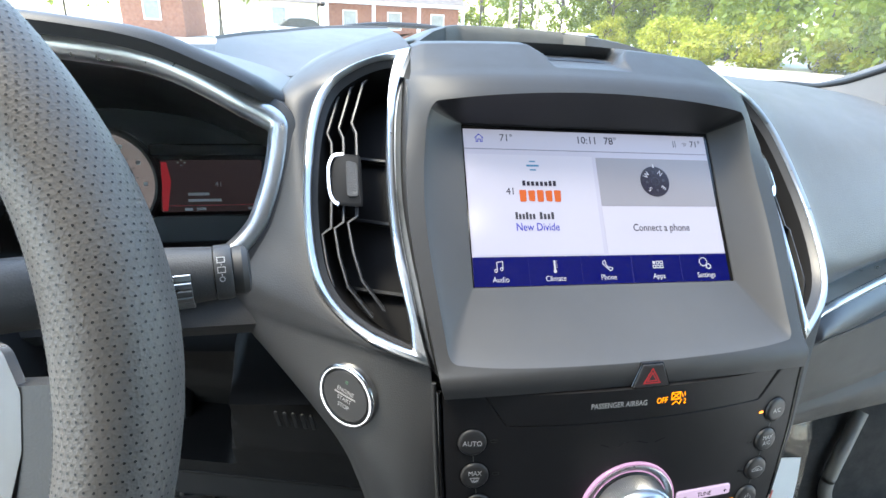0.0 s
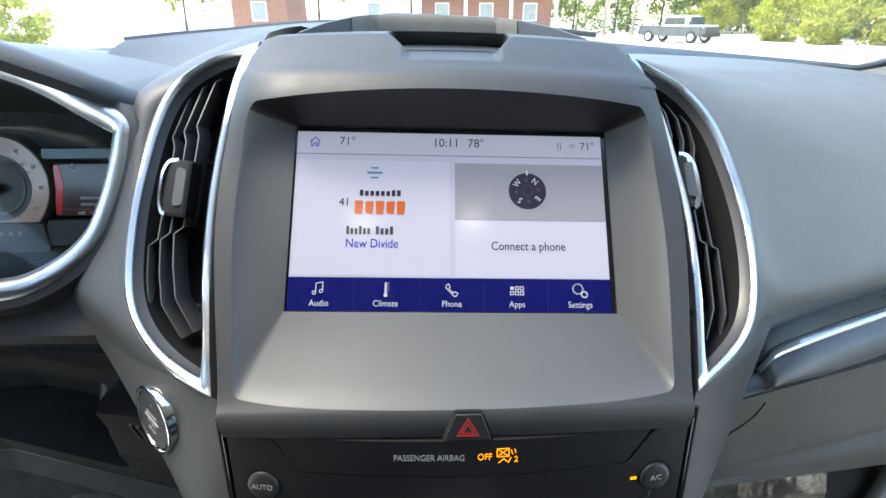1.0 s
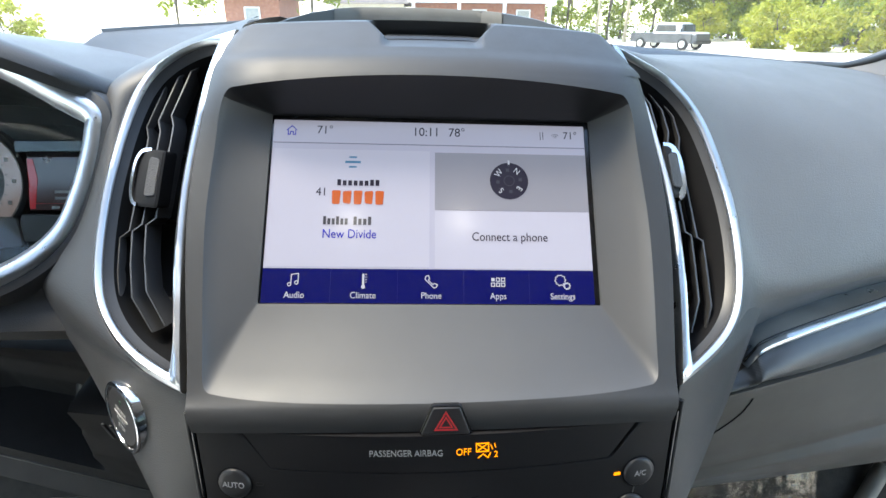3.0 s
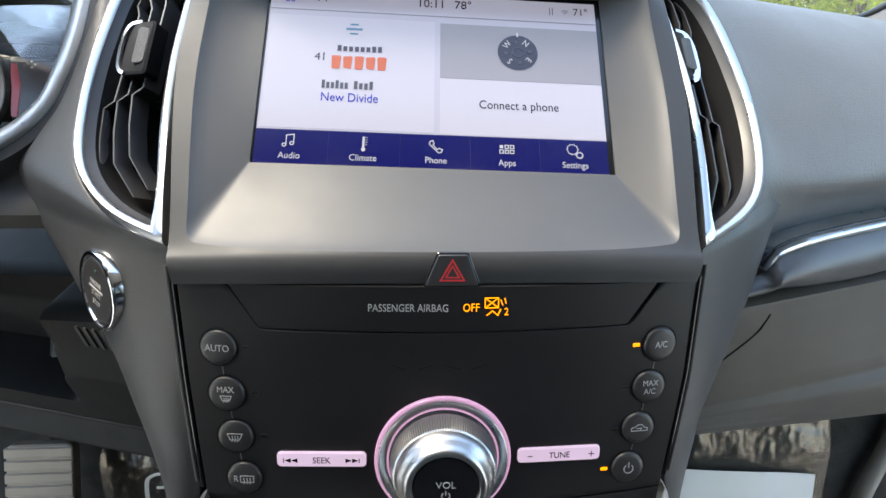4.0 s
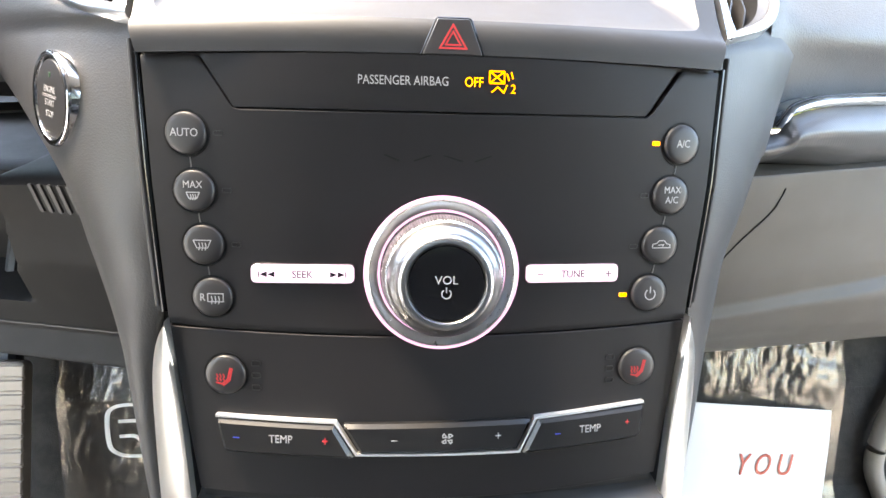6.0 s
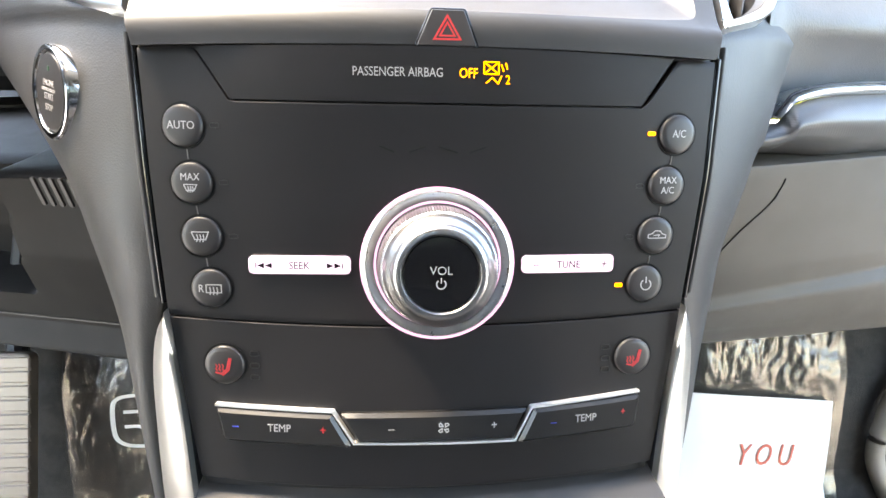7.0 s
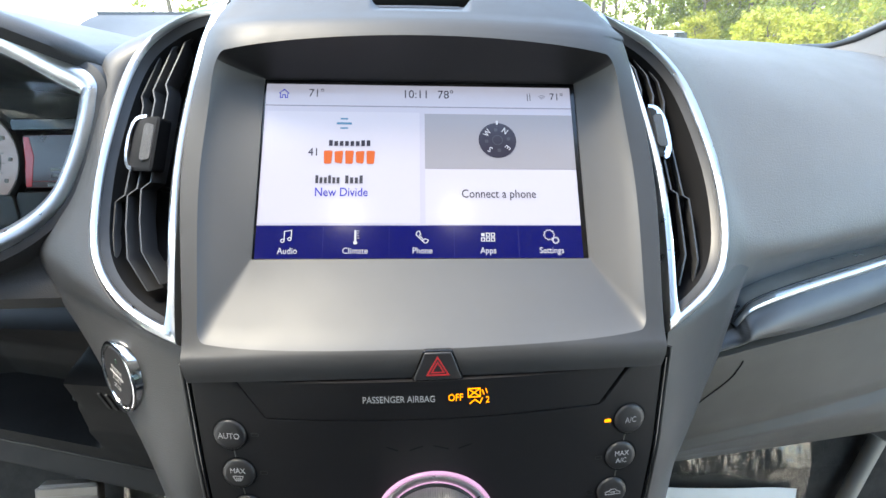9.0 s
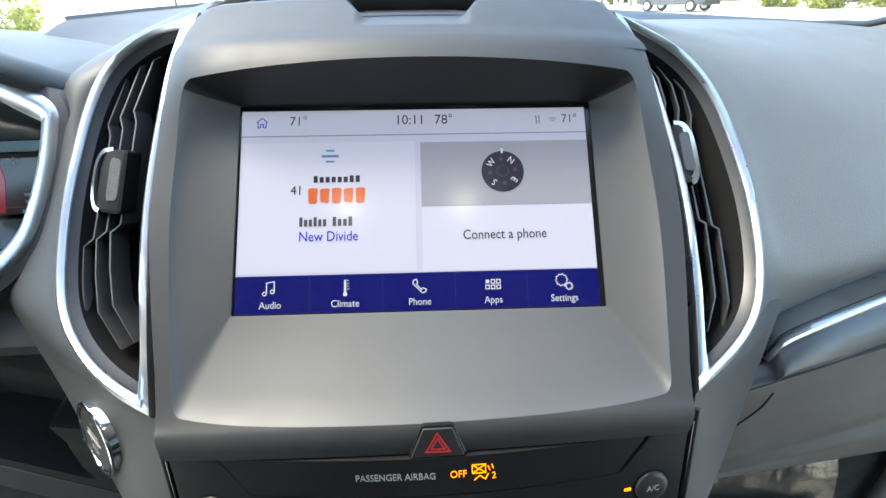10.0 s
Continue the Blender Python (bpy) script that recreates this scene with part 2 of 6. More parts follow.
HALF = [0.1195, 0.1218, 0.1238, 0.1325, 0.1275, 0.1225, 0.116]


def fascia_at(a, b):
    """A point of the upper fascia: a across from -1 to 1, b up from 0 to 1."""
    k = b * (len(PROFILE) - 1)
    i = min(int(k), len(PROFILE) - 2)
    s = k - i
    pts = [PROFILE[max(i - 1, 0)], PROFILE[i], PROFILE[i + 1], PROFILE[min(i + 2, len(PROFILE) - 1)]]
    hs = [HALF[max(i - 1, 0)], HALF[i], HALF[i + 1], HALF[min(i + 2, len(HALF) - 1)]]
    w = [0.5 * (-s + 2 * s * s - s ** 3), 0.5 * (2 - 5 * s * s + 3 * s ** 3), 0.5 * (s + 4 * s * s - 3 * s ** 3), 0.5 * (s ** 3 - s * s)]
    y = sum(q * p[0] for q, p in zip(w, pts))
    z = sum(q * p[1] for q, p in zip(w, pts))
    hw = sum(q * p for q, p in zip(w, hs))
    x = a * hw
    bulge = 0.0075 * (1 - a * a)
    brim = 0.018 * math.exp(-((b - 0.675) / (0.20 if b > 0.675 else 0.075)) ** 2) * (1 - a ** 8)
    y, z = y - brim, z + 0.12 * brim
    return Vector((x, y - 0.78 * bulge, z + bulge * (0.32 + 0.30 * min(1.0, b / 0.3)) + lean(x, z)))


# ---- lower control panel of the centre stack ----
EDGE = [(0.80, 0.100), (0.862, 0.1045), (0.935, 0.1145), (1.0, 0.1185), (1.05, 0.1205)]


def edge(z, side=-1):
    wide = 0.0024 * min(1.0, max(0.0, (z - 0.945) / 0.05)) if side > 0 else 0.0
    return float(np.interp(z, [e[0] for e in EDGE], [e[1] for e in EDGE])) + wide


def on_panel(x, z, h=0.0):
    return panel_at(x, z, h).translation


stack = thing("centre_stack", (0, 0.03, 0.86), "dark grey plastic centre stack of a car dashboard", "dashboard")


def plate(name, bottom, top, label=""):
    """A piece of the panel's skin between two heights given across s from -1 to 1, with turned-in edges."""
    ss = steps(-1, 1, 81)
    rows = []
    for t, h in [(0.0, -0.003), (0.0, -0.0003), (0.004, 0.0)] + [(t, 0.0) for t in steps(0.03, 0.97, 12)] + [(0.996, 0.0), (1.0, -0.0003), (1.0, -0.003)]:
        row = []
        for s in ss:
            z = bottom(s) + (top(s) - bottom(s)) * t
            row.append(on_panel(s * (edge(z, s) - 0.0006), z, h))
        rows.append(row)
    return smooth(part(name, loft(rows, False), PANEL, stack, label))


def flap_top(s):
    return 1.0487 - 0.0025 * s * s


def main_top(s):
    x = s * 0.1195
    lo, hi = ((0.0832, 0.0962), (0.0880, 0.1020))[x > 0]
    return float(np.interp(abs(x), [lo, hi], [1.0262, flap_top(s) - 0.0004]))


plate("control_panel", lambda s: 0.9336 + 0.0038 * s * s, main_top, "matt black control panel")
plate("lower_panel", lambda s: 0.8605 + 0.003 * s * s, lambda s: 0.9328 + 0.0038 * s * s)
rows = []
for t, h in [(0.0, -0.003), (0.0, 0.0)] + [(t, 0.0) for t in steps(0.1, 0.9, 5)] + [(1.0, 0.0), (1.0, -0.003)]:
    z0 = 1.0270
    row = []
    for s in steps(-1, 1, 61):
        half = (0.0826 + 0.0130 * t) if s < 0 else (0.0874 + 0.0140 * t)
        z = z0 + (flap_top(s * half / 0.1195) - 0.0004 - z0) * t
        row.append(on_panel(s * half, z, h))
    rows.append(row)
smooth(part("flap", loft(rows, False), PANEL, stack, "narrow black flap with slanted ends"))
back = grid(lambda s, z: on_panel(s * edge(z, s), z, -0.0035), steps(-1, 1, 31), steps(0.858, 1.05, 20))
part("panel_backing", back, BLACK, stack)

# upper fascia round the screen
OPEN_B0, OPEN_B1 = 0.300, 0.655
outer = rpoly([(-1, 0), (1, 0), (1, 0.72), (-1, 0.72)], [0.004, 0.004, 0.0008, 0.0008], 6, 32)
hole = rpoly([(-0.942, OPEN_B0), (0.925, OPEN_B0), (0.895, OPEN_B1), (-0.908, OPEN_B1)], [0.034, 0.034, 0.050, 0.050], 6, 32)
arch = lambda p: Vector((p.x, p.y + (0.030 * (1 - p.x * p.x) if p.y > 0.5 else -0.100 * max(0.0, 0.9 - p.x * p.x))))
hole = [arch(p) for p in hole]
def tucked(o, k):
    """The outer edge turns in; along the brow it runs on beneath it."""
    if o.y > 0.7195:
        return fascia_at(o.x, 0.72 + 0.025 * k) + Vector((0, 0.0016, -0.0010)) * k
    return fascia_at(*o) + Vector((0, 0.030, 0.001)) * (k if k > 0.9 else 0.04)


rings = [[tucked(o, k) for o in outer] for k in (1.0, 0.4)]
for t in steps(0.0, 1, 10):
    rings.append([fascia_at(*(o.lerp(q, t))) for o, q in zip(outer, hole)])
glass = rpoly([(-0.0926, -0.0006), (0.0942, -0.0006), (0.0942, 0.1100), (-0.0926, 0.1100)], 0.0008, 6, 32)
glass3 = [SCREEN_M @ Vector((p.x, p.y, 0.0)) for p in glass]
lip = rings[-1]
nrm = (SCREEN_M.to_3x3() @ Vector((0, 0, 1)))
fascia = smooth(part("upper_fascia", loft(rings), FASCIA, stack, "dark grey soft-touch frame round the screen"), 60)
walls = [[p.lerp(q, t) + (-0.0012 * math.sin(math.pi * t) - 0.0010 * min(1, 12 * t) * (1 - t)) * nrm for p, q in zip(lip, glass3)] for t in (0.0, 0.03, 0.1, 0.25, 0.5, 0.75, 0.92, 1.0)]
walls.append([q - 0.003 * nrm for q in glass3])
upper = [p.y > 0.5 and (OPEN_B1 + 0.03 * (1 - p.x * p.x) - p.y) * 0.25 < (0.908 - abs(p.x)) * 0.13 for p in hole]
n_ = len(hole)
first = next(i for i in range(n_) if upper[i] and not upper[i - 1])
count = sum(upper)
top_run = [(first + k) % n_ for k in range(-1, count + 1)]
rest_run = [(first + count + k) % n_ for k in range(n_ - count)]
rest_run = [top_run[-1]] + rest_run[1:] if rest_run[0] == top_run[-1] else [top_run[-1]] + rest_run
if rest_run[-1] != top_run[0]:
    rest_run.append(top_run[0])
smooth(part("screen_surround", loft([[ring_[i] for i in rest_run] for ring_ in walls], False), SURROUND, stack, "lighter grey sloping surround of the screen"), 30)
# shade under the brow is put into the colour: black, not surround grey
smooth(part("brow_underside", loft([[ring_[i] for i in top_run] for ring_ in walls], False), BLACK, stack, "underside of the brow, blackened for the shade over the screen"), 30)


# the brow above the screen, with its shallow tray
seam_x = sorted(set(round(o.x, 5) for o in outer if o.y > 0.7199))


def brow(a, t):
    b = 0.72 + 0.28 * min(t / 0.5, 1.0)
    p = fascia_at(a, b)
    if t < 0.2 and seam_x[0] < a < seam_x[-1]:
        k = next(i for i in range(1, len(seam_x)) if a <= seam_x[i])
        q = (a - seam_x[k - 1]) / (seam_x[k] - seam_x[k - 1])
        p = fascia_at(seam_x[k - 1], b).lerp(fascia_at(seam_x[k], b), q).lerp(p, t / 0.2)
    if t > 0.5:
        k = (t - 0.5) / 0.5
        p = p + Vector((0, 0.10 * k, 0.006 * math.sin(k * math.pi / 2) - 0.022 * k * k))
        p.x *= 1 - 0.05 * k
    p = p + Vector((0, 0.69, -0.72)) * 0.0035 * max(0.0, (abs(a) - 0.93) / 0.07) ** 2 * min(1.0, t / 0.45) ** 1.5
    p.x += (0.0012 * min(1.0, max(0.0, (0.80 - b) / 0.06)) - 0.0012 * min(1.0, max(0.0, (b - 0.76) / 0.15)) if a > 0 else -0.0035 * min(1.0, max(0.0, (b - 0.80) / 0.15))) * abs(a) ** 10
    x = p.x - 0.0015
    half = 0.0300 + 0.010 * min(1, max(0, (t - 0.33) / 0.2))
    inside = min(1, max(0, (half - abs(x)) / 0.004)) * min(1, max(0, (t - 0.20) / 0.25)) * min(1, max(0, (0.60 - t) / 0.012))
    return p - Vector((0, -0.72, 0.69)) * 0.013 * inside


us = sorted(set(seam_x + [e * q for q in (0.93, 0.95, 0.97, 0.985, 1.0) for e in (-1, 1)] + [round(u, 4) for u in steps(-0.36, 0.36, 61)]))
brow_ob = smooth(part("brow", grid(brow, us, steps(0, 1, 90)), FASCIA, stack, "brow above the screen with a small open tray"), 70)


def even_normals(ob):
    """Gives the fascia and the brow the same surface normals where they meet."""
    me = ob.data
    found = {}
    for v in me.vertices:
        for k in range(17):
            b = 0.700 + 0.0035 * k
            half = fascia_at(1.0, b).x
            a = v.co.x / half
            if abs(a) <= 1.0 and (fascia_at(a, b) - v.co).length < 0.0016:
                du = fascia_at(min(1, a + 0.01), b) - fascia_at(max(-1, a - 0.01), b)
                dv = fascia_at(a, b + 0.01) - fascia_at(a, b - 0.01)
                found[v.index] = du.cross(dv).normalized()
                break
    normals = [c.vector.copy() for c in me.corner_normals]
    for i, c in enumerate(me.loops):
        n = found.get(c.vertex_index)
        if n is not None:
            normals[i] = n if n.dot(normals[i]) > 0 else -n
    me.normals_split_custom_set(normals)


even_normals(fascia)
even_normals(brow_ob)
tray = grid(lambda a, t: brow(a, t) + Vector((0, -0.0003, 0.0004)), steps(-0.24, 0.24, 20), steps(0.436, 0.585, 24))
part("tray_mat", tray, BLACK, stack, "black rubber floor of the tray")


# hump behind the brow with the centre speaker
def hump(a, t):
    q = abs(a)
    x = 0.117 * a + 0.010 * q
    top = float(np.interp(q, [0, 0.45, 0.6, 0.75, 0.9, 1.0], [1.2435, 1.2425, 1.2405, 1.2365, 1.2295, 1.2205]))
    y = float(np.interp(q, [0, 0.45, 0.6, 0.75, 0.9, 1.0], [0.300, 0.297, 0.276, 0.246, 0.214, 0.198]))
    pts = [(y - 0.004, 1.195 if q < 0.7 else top - 0.016), (y, top - 0.012), (y + 0.003, top - 0.001), (y + 0.012, top), (y + 0.10, top - 0.004), (y + 0.20, top - 0.012), (0.62, 1.19)]
    k = t * (len(pts) - 1)
    i = min(int(k), len(pts) - 2)
    q = Vector(pts[i]).lerp(Vector(pts[i + 1]), k - i)
    return Vector((x - 0.010, q.x, q.y + lean(x, 1.2)))


smooth(part("speaker_hump", grid(hump, steps(-1, 1, 61), steps(0, 1, 25)), DASH, stack, "raised hump on the dash top"), 50)
grl = grid(lambda a, t: hump(a, t) + Vector((0, -0.0012, 0.0005)), steps(-0.60, 0.57, 30), steps(0.05, 0.36, 6))
smooth(part("speaker_grille", grl, GRILLE_TAN, stack, "tan fabric speaker grille"))

# side bolsters, from the air vents down beside the control panel
RIM_OUT = {-1: [(0.1195, 1.2232), (0.150, 1.2143), (0.1755, 1.2013), (0.1874, 1.1863), (0.1934, 1.1675), (0.1958, 1.1453), (0.1962, 1.124), (0.1937, 1.1001), (0.1867, 1.0833), (0.1671, 1.0696), (0.1455, 1.0627), (0.1260, 1.0598)],
           1: [(0.1165, 1.2205), (0.1400, 1.2105), (0.1600, 1.2000), (0.1764, 1.183), (0.1845, 1.1635), (0.1886, 1.143), (0.1896, 1.1248), (0.1858, 1.101), (0.1760, 1.079), (0.1602, 1.0677), (0.1430, 1.0625), (0.1262, 1.0584)]}
RIM_IN = {-1: [(0.1260, 1.0598), (0.1300, 1.0756), (0.1354, 1.1077), (0.1379, 1.1314), (0.1370, 1.160), (0.1322, 1.195), (0.1195, 1.2232)],
          1: [(0.1262, 1.0584), (0.1310, 1.0750), (0.1373, 1.1053), (0.1393, 1.127), (0.1391, 1.1413), (0.1376, 1.1556), (0.1346, 1.1801), (0.1297, 1.1959), (0.1237, 1.2079), (0.1165, 1.2205)]}
HOLE_OUT = {-1: [(0.1310, 1.2150), (0.1475, 1.2121), (0.1688, 1.2006), (0.1800, 1.188), (0.1869, 1.168), (0.190, 1.1444), (0.191, 1.1254), (0.1885, 1.1007), (0.1809, 1.0842), (0.1630, 1.0728), (0.1453, 1.0679), (0.1345, 1.0660)],
            1: [(0.1250, 1.2135), (0.1400, 1.2060), (0.1560, 1.1972), (0.1710, 1.1811), (0.1777, 1.164), (0.1826, 1.142), (0.1836, 1.1250), (0.1812, 1.1035), (0.1731, 1.0832), (0.1590, 1.0727), (0.1450, 1.0676), (0.1350, 1.0645)]}
HOLE_IN = {-1: [(0.1345, 1.0660), (0.1350, 1.080), (0.1405, 1.1040), (0.1432, 1.130), (0.1423, 1.157), (0.1375, 1.195), (0.1310, 1.2150)],
           1: [(0.1350, 1.0645), (0.1352, 1.074), (0.1415, 1.096), (0.1449, 1.127), (0.1445, 1.1398), (0.1428, 1.1523), (0.1386, 1.1788), (0.1343, 1.1915), (0.1299, 1.2034), (0.1250, 1.2135)]}


def skin_pair(side, inner, outer_, n, m, bulge, dz=0.0):
    """A skin between two curves, bowed outwards in the middle by the bulge of each row."""
    A, B = spline(inner, n), spline(outer_, n)
    rows = []
    for a, b, swell in zip(A, B, bulge):
        row = []
        for k in range(m):
            s = k / (m - 1)
            p = a.lerp(b, s)
            g = 4 * s * (1 - s) * swell
            p = Vector((side * p.x, p.y - 0.8 * g, p.z + 0.25 * g))
            p.z += lean(p.x, p.z)
            row.append(p)
        rows.append(row)
    return rows


def vp(x, z, dy=0.0):
    return (x, 0.028 + 0.909 * (z - 1.06) + 0.41 * (x - 0.1285) + dy, z)


LOW_IN = [(0.1255, 0.029, 1.0590), (0.1228, 0.0205, 1.02), (0.1198, 0.0130, 0.975), (0.1182, 0.0100, 0.948), (0.1235, 0.0125, 0.926), (0.1280, 0.0140, 0.905), (0.1290, 0.012, 0.87), (0.126, 0.008, 0.80)]
LOW_OUT_L = [(0.258, 0.128, 1.066), (0.224, 0.104, 1.035), (0.1790, 0.058, 0.988), (0.164, 0.044, 0.958), (0.157, 0.041, 0.928), (0.1535, 0.040, 0.90), (0.149, 0.036, 0.86), (0.143, 0.030, 0.80)]
LOW_OUT_R = [(0.198, 0.080, 1.062), (0.190, 0.073, 1.038), (0.167, 0.050, 0.988), (0.153, 0.040, 0.955), (0.1505, 0.038, 0.928), (0.1495, 0.038, 0.90), (0.146, 0.034, 0.865), (0.140, 0.028, 0.80)]
UP_IN = [vp(x, z, 0.001) for x, z in RIM_OUT[-1]]
UP_OUT = [(0.1235, 0.233, 1.2325), (0.157, 0.224, 1.2212), (0.186, 0.211, 1.2075), (0.2065, 0.176, 1.190), (0.2085, 0.160, 1.170), (0.212, 0.149, 1.147), (0.2175, 0.140, 1.128), (0.226, 0.133, 1.111), (0.240, 0.128, 1.096), (0.255, 0.128, 1.083), (0.258, 0.127, 1.070), (0.252, 0.122, 1.057)]
LOW_OUT_L[:2] = [(0.252, 0.122, 1.057), (0.222, 0.098, 1.030)]
for side, low_out in ((-1, LOW_OUT_L), (1, LOW_OUT_R)):
    if side < 0:
        rows = skin_pair(side, LOW_IN, low_out, 48, 16, [0.0095 + 0.0045 * min(1, k / 8) - 0.0010 * min(1, max(0, (k - 8) / 12)) for k in range(48)])
        rows = skin_pair(side, UP_IN, UP_OUT, 60, 16, [0.004 + 0.0055 * max(0, (k - 32) / 27) for k in range(60)])[:-1] + rows
    else:
        inner = [(x + 0.0030 * min(1.0, max(0.0, (z - 0.93) / 0.04)), y, z) for x, y, z in LOW_IN]
        rows = skin_pair(side, inner, low_out, 48, 16, [0.006] * 48)
    # the outer edge rolls round into the side wall of the console
    for row in rows:
        q = row[-1]
        if side < 0 and q.z > 1.04:
            row += [q + Vector((-0.002, 0.003, 0)), q + Vector((-0.003, 0.008, 0)), q + Vector((-0.004, 0.02, 0))]
        elif side > 0 and q.z > 1.0:
            row += [q + Vector((0.006, 0.006, 0)), q + Vector((0.016, 0.018, 0)), q + Vector((0.034, 0.05, 0))]
        else:
            row += [q + Vector((side * 0.0035, 0.004, 0)), q + Vector((side * 0.004, 0.012, 0)), q + Vector((side * -0.002, 0.15, 0))]
        p = row[0]
        row[0:0] = [p + Vector((-side * 0.0006, 0.006, 0)), p + Vector((-side * 0.0004, 0.001, 0))]
    if side > 0:
        top = rows[0]
        lift = [0.004 + 0.026 * (i / (len(top) - 1)) ** 2 for i in range(len(top))]
        rows.insert(0, [p + Vector((0, 0.95 * d + 0.002, d)) for p, d in zip(top, lift)])
    smooth(part("side_bolster", loft(rows, False), DASH, stack, "grained dark vinyl skin beside the control panel and vent"), 60)

# gloss black filler strips in the gaps beside the panel
for side in (-1, 1):
    path = [(side * (edge(z, side) + 0.0014), on_panel(edge(z), z).y + 0.0022, z) for z in steps(0.942, 1.047, 16)]
    smooth(part("filler_strip", tube(path, 0.0016, 8), GLOSS, stack, "gloss black filler strip"), 60)
    path = [(side * (edge(z, side) + 0.0040), on_panel(edge(z), z).y + 0.0030, z) for z in steps(0.944, 1.052, 16)]
    smooth(part("filler_strip", tube(path, 0.0015, 8), FASCIA, stack, "dark grey filler strip"), 60)

# silver blades at the foot of the bolsters
BL_IN = [(0.1140, 0.9400), (0.1105, 0.9050), (0.1080, 0.8700), (0.1045, 0.815)]
BL_OUT = [(0.1145, 0.9400), (0.1225, 0.928), (0.1272, 0.911), (0.1288, 0.886), (0.1280, 0.842), (0.125, 0.815)]
for side in (-1, 1):
    A, B = spline([(*p, 0) for p in BL_IN], 26), spline([(*p, 0) for p in BL_OUT], 26)
    rows = []
    for a, b in zip(A, B):
        row = []
        for s, h in ((0.0, -0.002), (0.0, 0.0035), (0.12, 0.0048), (0.4, 0.0052), (0.75, 0.0035), (0.97, 0.0), (1.0, -0.004)):
            q = a.lerp(b, s)
            c = on_panel(q.x, q.y)
            row.append(Vector((side * q.x, c.y - h * 1.0 + 0.45 * s * max(0, b.x - a.x), q.y)))
        rows.append(row)
    smooth(part("silver_blade", loft(rows, False), BLADE, stack, "brushed silver trim blade"), 50)

# ---- air vents ----
def vent(side):
    t = thing("air_vent", vent_at(side, 0.16, 1.14), "tall black air vent with a satin silver surround and open vanes", "air vent", "air vents on the dash")
    outl = spline([(*p, 0) for p in RIM_OUT[side]], 44)[:-1] + spline([(*p, 0) for p in RIM_IN[side]], 28)[:-1]
    hole_ = spline([(*p, 0) for p in HOLE_OUT[side]], 44)[:-1] + spline([(*p, 0) for p in HOLE_IN[side]], 28)[:-1]
    for pts in (outl, hole_):
        for _ in range(4):
            old = [p.copy() for p in pts]
            for i in range(len(pts)):
                if i not in (0, 43):
                    pts[i] = (old[i - 1] + 2 * old[i] + old[(i + 1) % len(pts)]) / 4
    cen = Vector((0.162, 1.14, 0))
    def ring(pts, h, toward=0.0):
        return [vent_at(side, *(p + (cen - p).normalized() * toward).xy, h) for p in pts]
    mid = [a.lerp(b, 0.5) for a, b in zip(outl, hole_)]
    rr = [ring(outl, -0.004), ring(outl, 0.0012), ring(outl, 0.0026, 0.0008), ring(mid, 0.0036), ring(hole_, 0.0024, -0.0008), ring(hole_, 0.001), ring(hole_, -0.004, 0.0)]
    smooth(part("trim_ring", loft(rr), SATIN, t, "satin silver trim ring"), 50)
    smooth(part("seal", loft([ring(outl, -0.0030, 0.0010), ring(outl, -0.010, -0.0010), ring(outl, -0.040, -0.0050)]), BLACK, t, "black seal round the vent"), 50)
    throat = [Vector((q.x, q.y, 0)) for q in inset([p.xy for p in hole_], -0.0024)]
    throat = [q.lerp(p, 0.0 if k < 43 else 0.45) for k, (q, p) in enumerate(zip(throat, hole_))]
    for _ in range(3):
        throat = [(throat[i - 1] + 2 * throat[i] + throat[(i + 1) % len(throat)]) / 4 for i in range(len(throat))]
    smooth(part("inner_bezel", loft([ring(hole_, 0.0005), ring([a.lerp(b, 0.3) for a, b in zip(hole_, throat)], -0.0015), ring(throat, -0.0042)]), VENT_BEZEL, t, "dark grey bevel inside the trim ring"), 50)
    smooth(part("housing", loft([ring(throat, -0.0040), ring(throat, -0.014, 0.001), ring(throat, -0.036, 0.003)], True, False, True), MATT_BLACK, t), 50)
    into = Vector((0.32 if side > 0 else 0.02, 0.90, -0.30)).normalized()
    base = VANE[side]
    for k in (-1, 0, 1):
        dx, dz = (0.0080 if k > 0 else 0.0088) * k, -0.0038 * k
        path = [(x + dx * (0.85 if side < 0 and i == 9 else 1.0), z + dz) for i, (x, z) in enumerate(base)]
        prof = [(-0.0009, 0.017), (-0.0010, 0.0014), (-0.0005, 0.0), (0.0005, 0.0), (0.0010, 0.0014), (0.0009, 0.017)]
        rows = [[vent_at(side, x + w, z, -0.0060 - (0.004 if i in (0, 9) else 0.0)) + into * d for w, d in prof] for i, (x, z) in enumerate(path)]
        smooth(part("vane", loft(rows, False), GLOSSY_VANE, t), 30)
    for k in range(3):
        z = 1.094 + 0.036 * k
        bar = slab([(0.1425, z - 0.001), (0.180, z - 0.001), (0.180, z + 0.001), (0.1425, z + 0.001)], -0.034, -0.030)
        for v in bar.verts:
            v.co = vent_at(side, v.co.x, v.co.y, v.co.z)
        part("cross_vane", bar, BLACK, t)
    xa, xb, za, zb = (0.1585, 0.1800, 1.1290, 1.1565) if side < 0 else (0.1440, 0.1565, 1.1375, 1.1640)
    tab = rpoly([(xa, za), (xb, za), (xb, zb), (xa, zb)], [0.002, 0.006, 0.0075, 0.002], 8, 3)
    bm = slab(tab, -0.014, 0.0012, 0.0012)
    for v in bm.verts:
        fall = 0.0045 * max(0.0, (v.co.x - xa) / (xb - xa)) ** 2
        v.co = vent_at(side, v.co.x, v.co.y, max(v.co.z, 0.0) - fall) - into * min(v.co.z, 0.0)
    tb = smooth(part("vane_tab", bm, MATT_BLACK, t, "black sliding tab"))
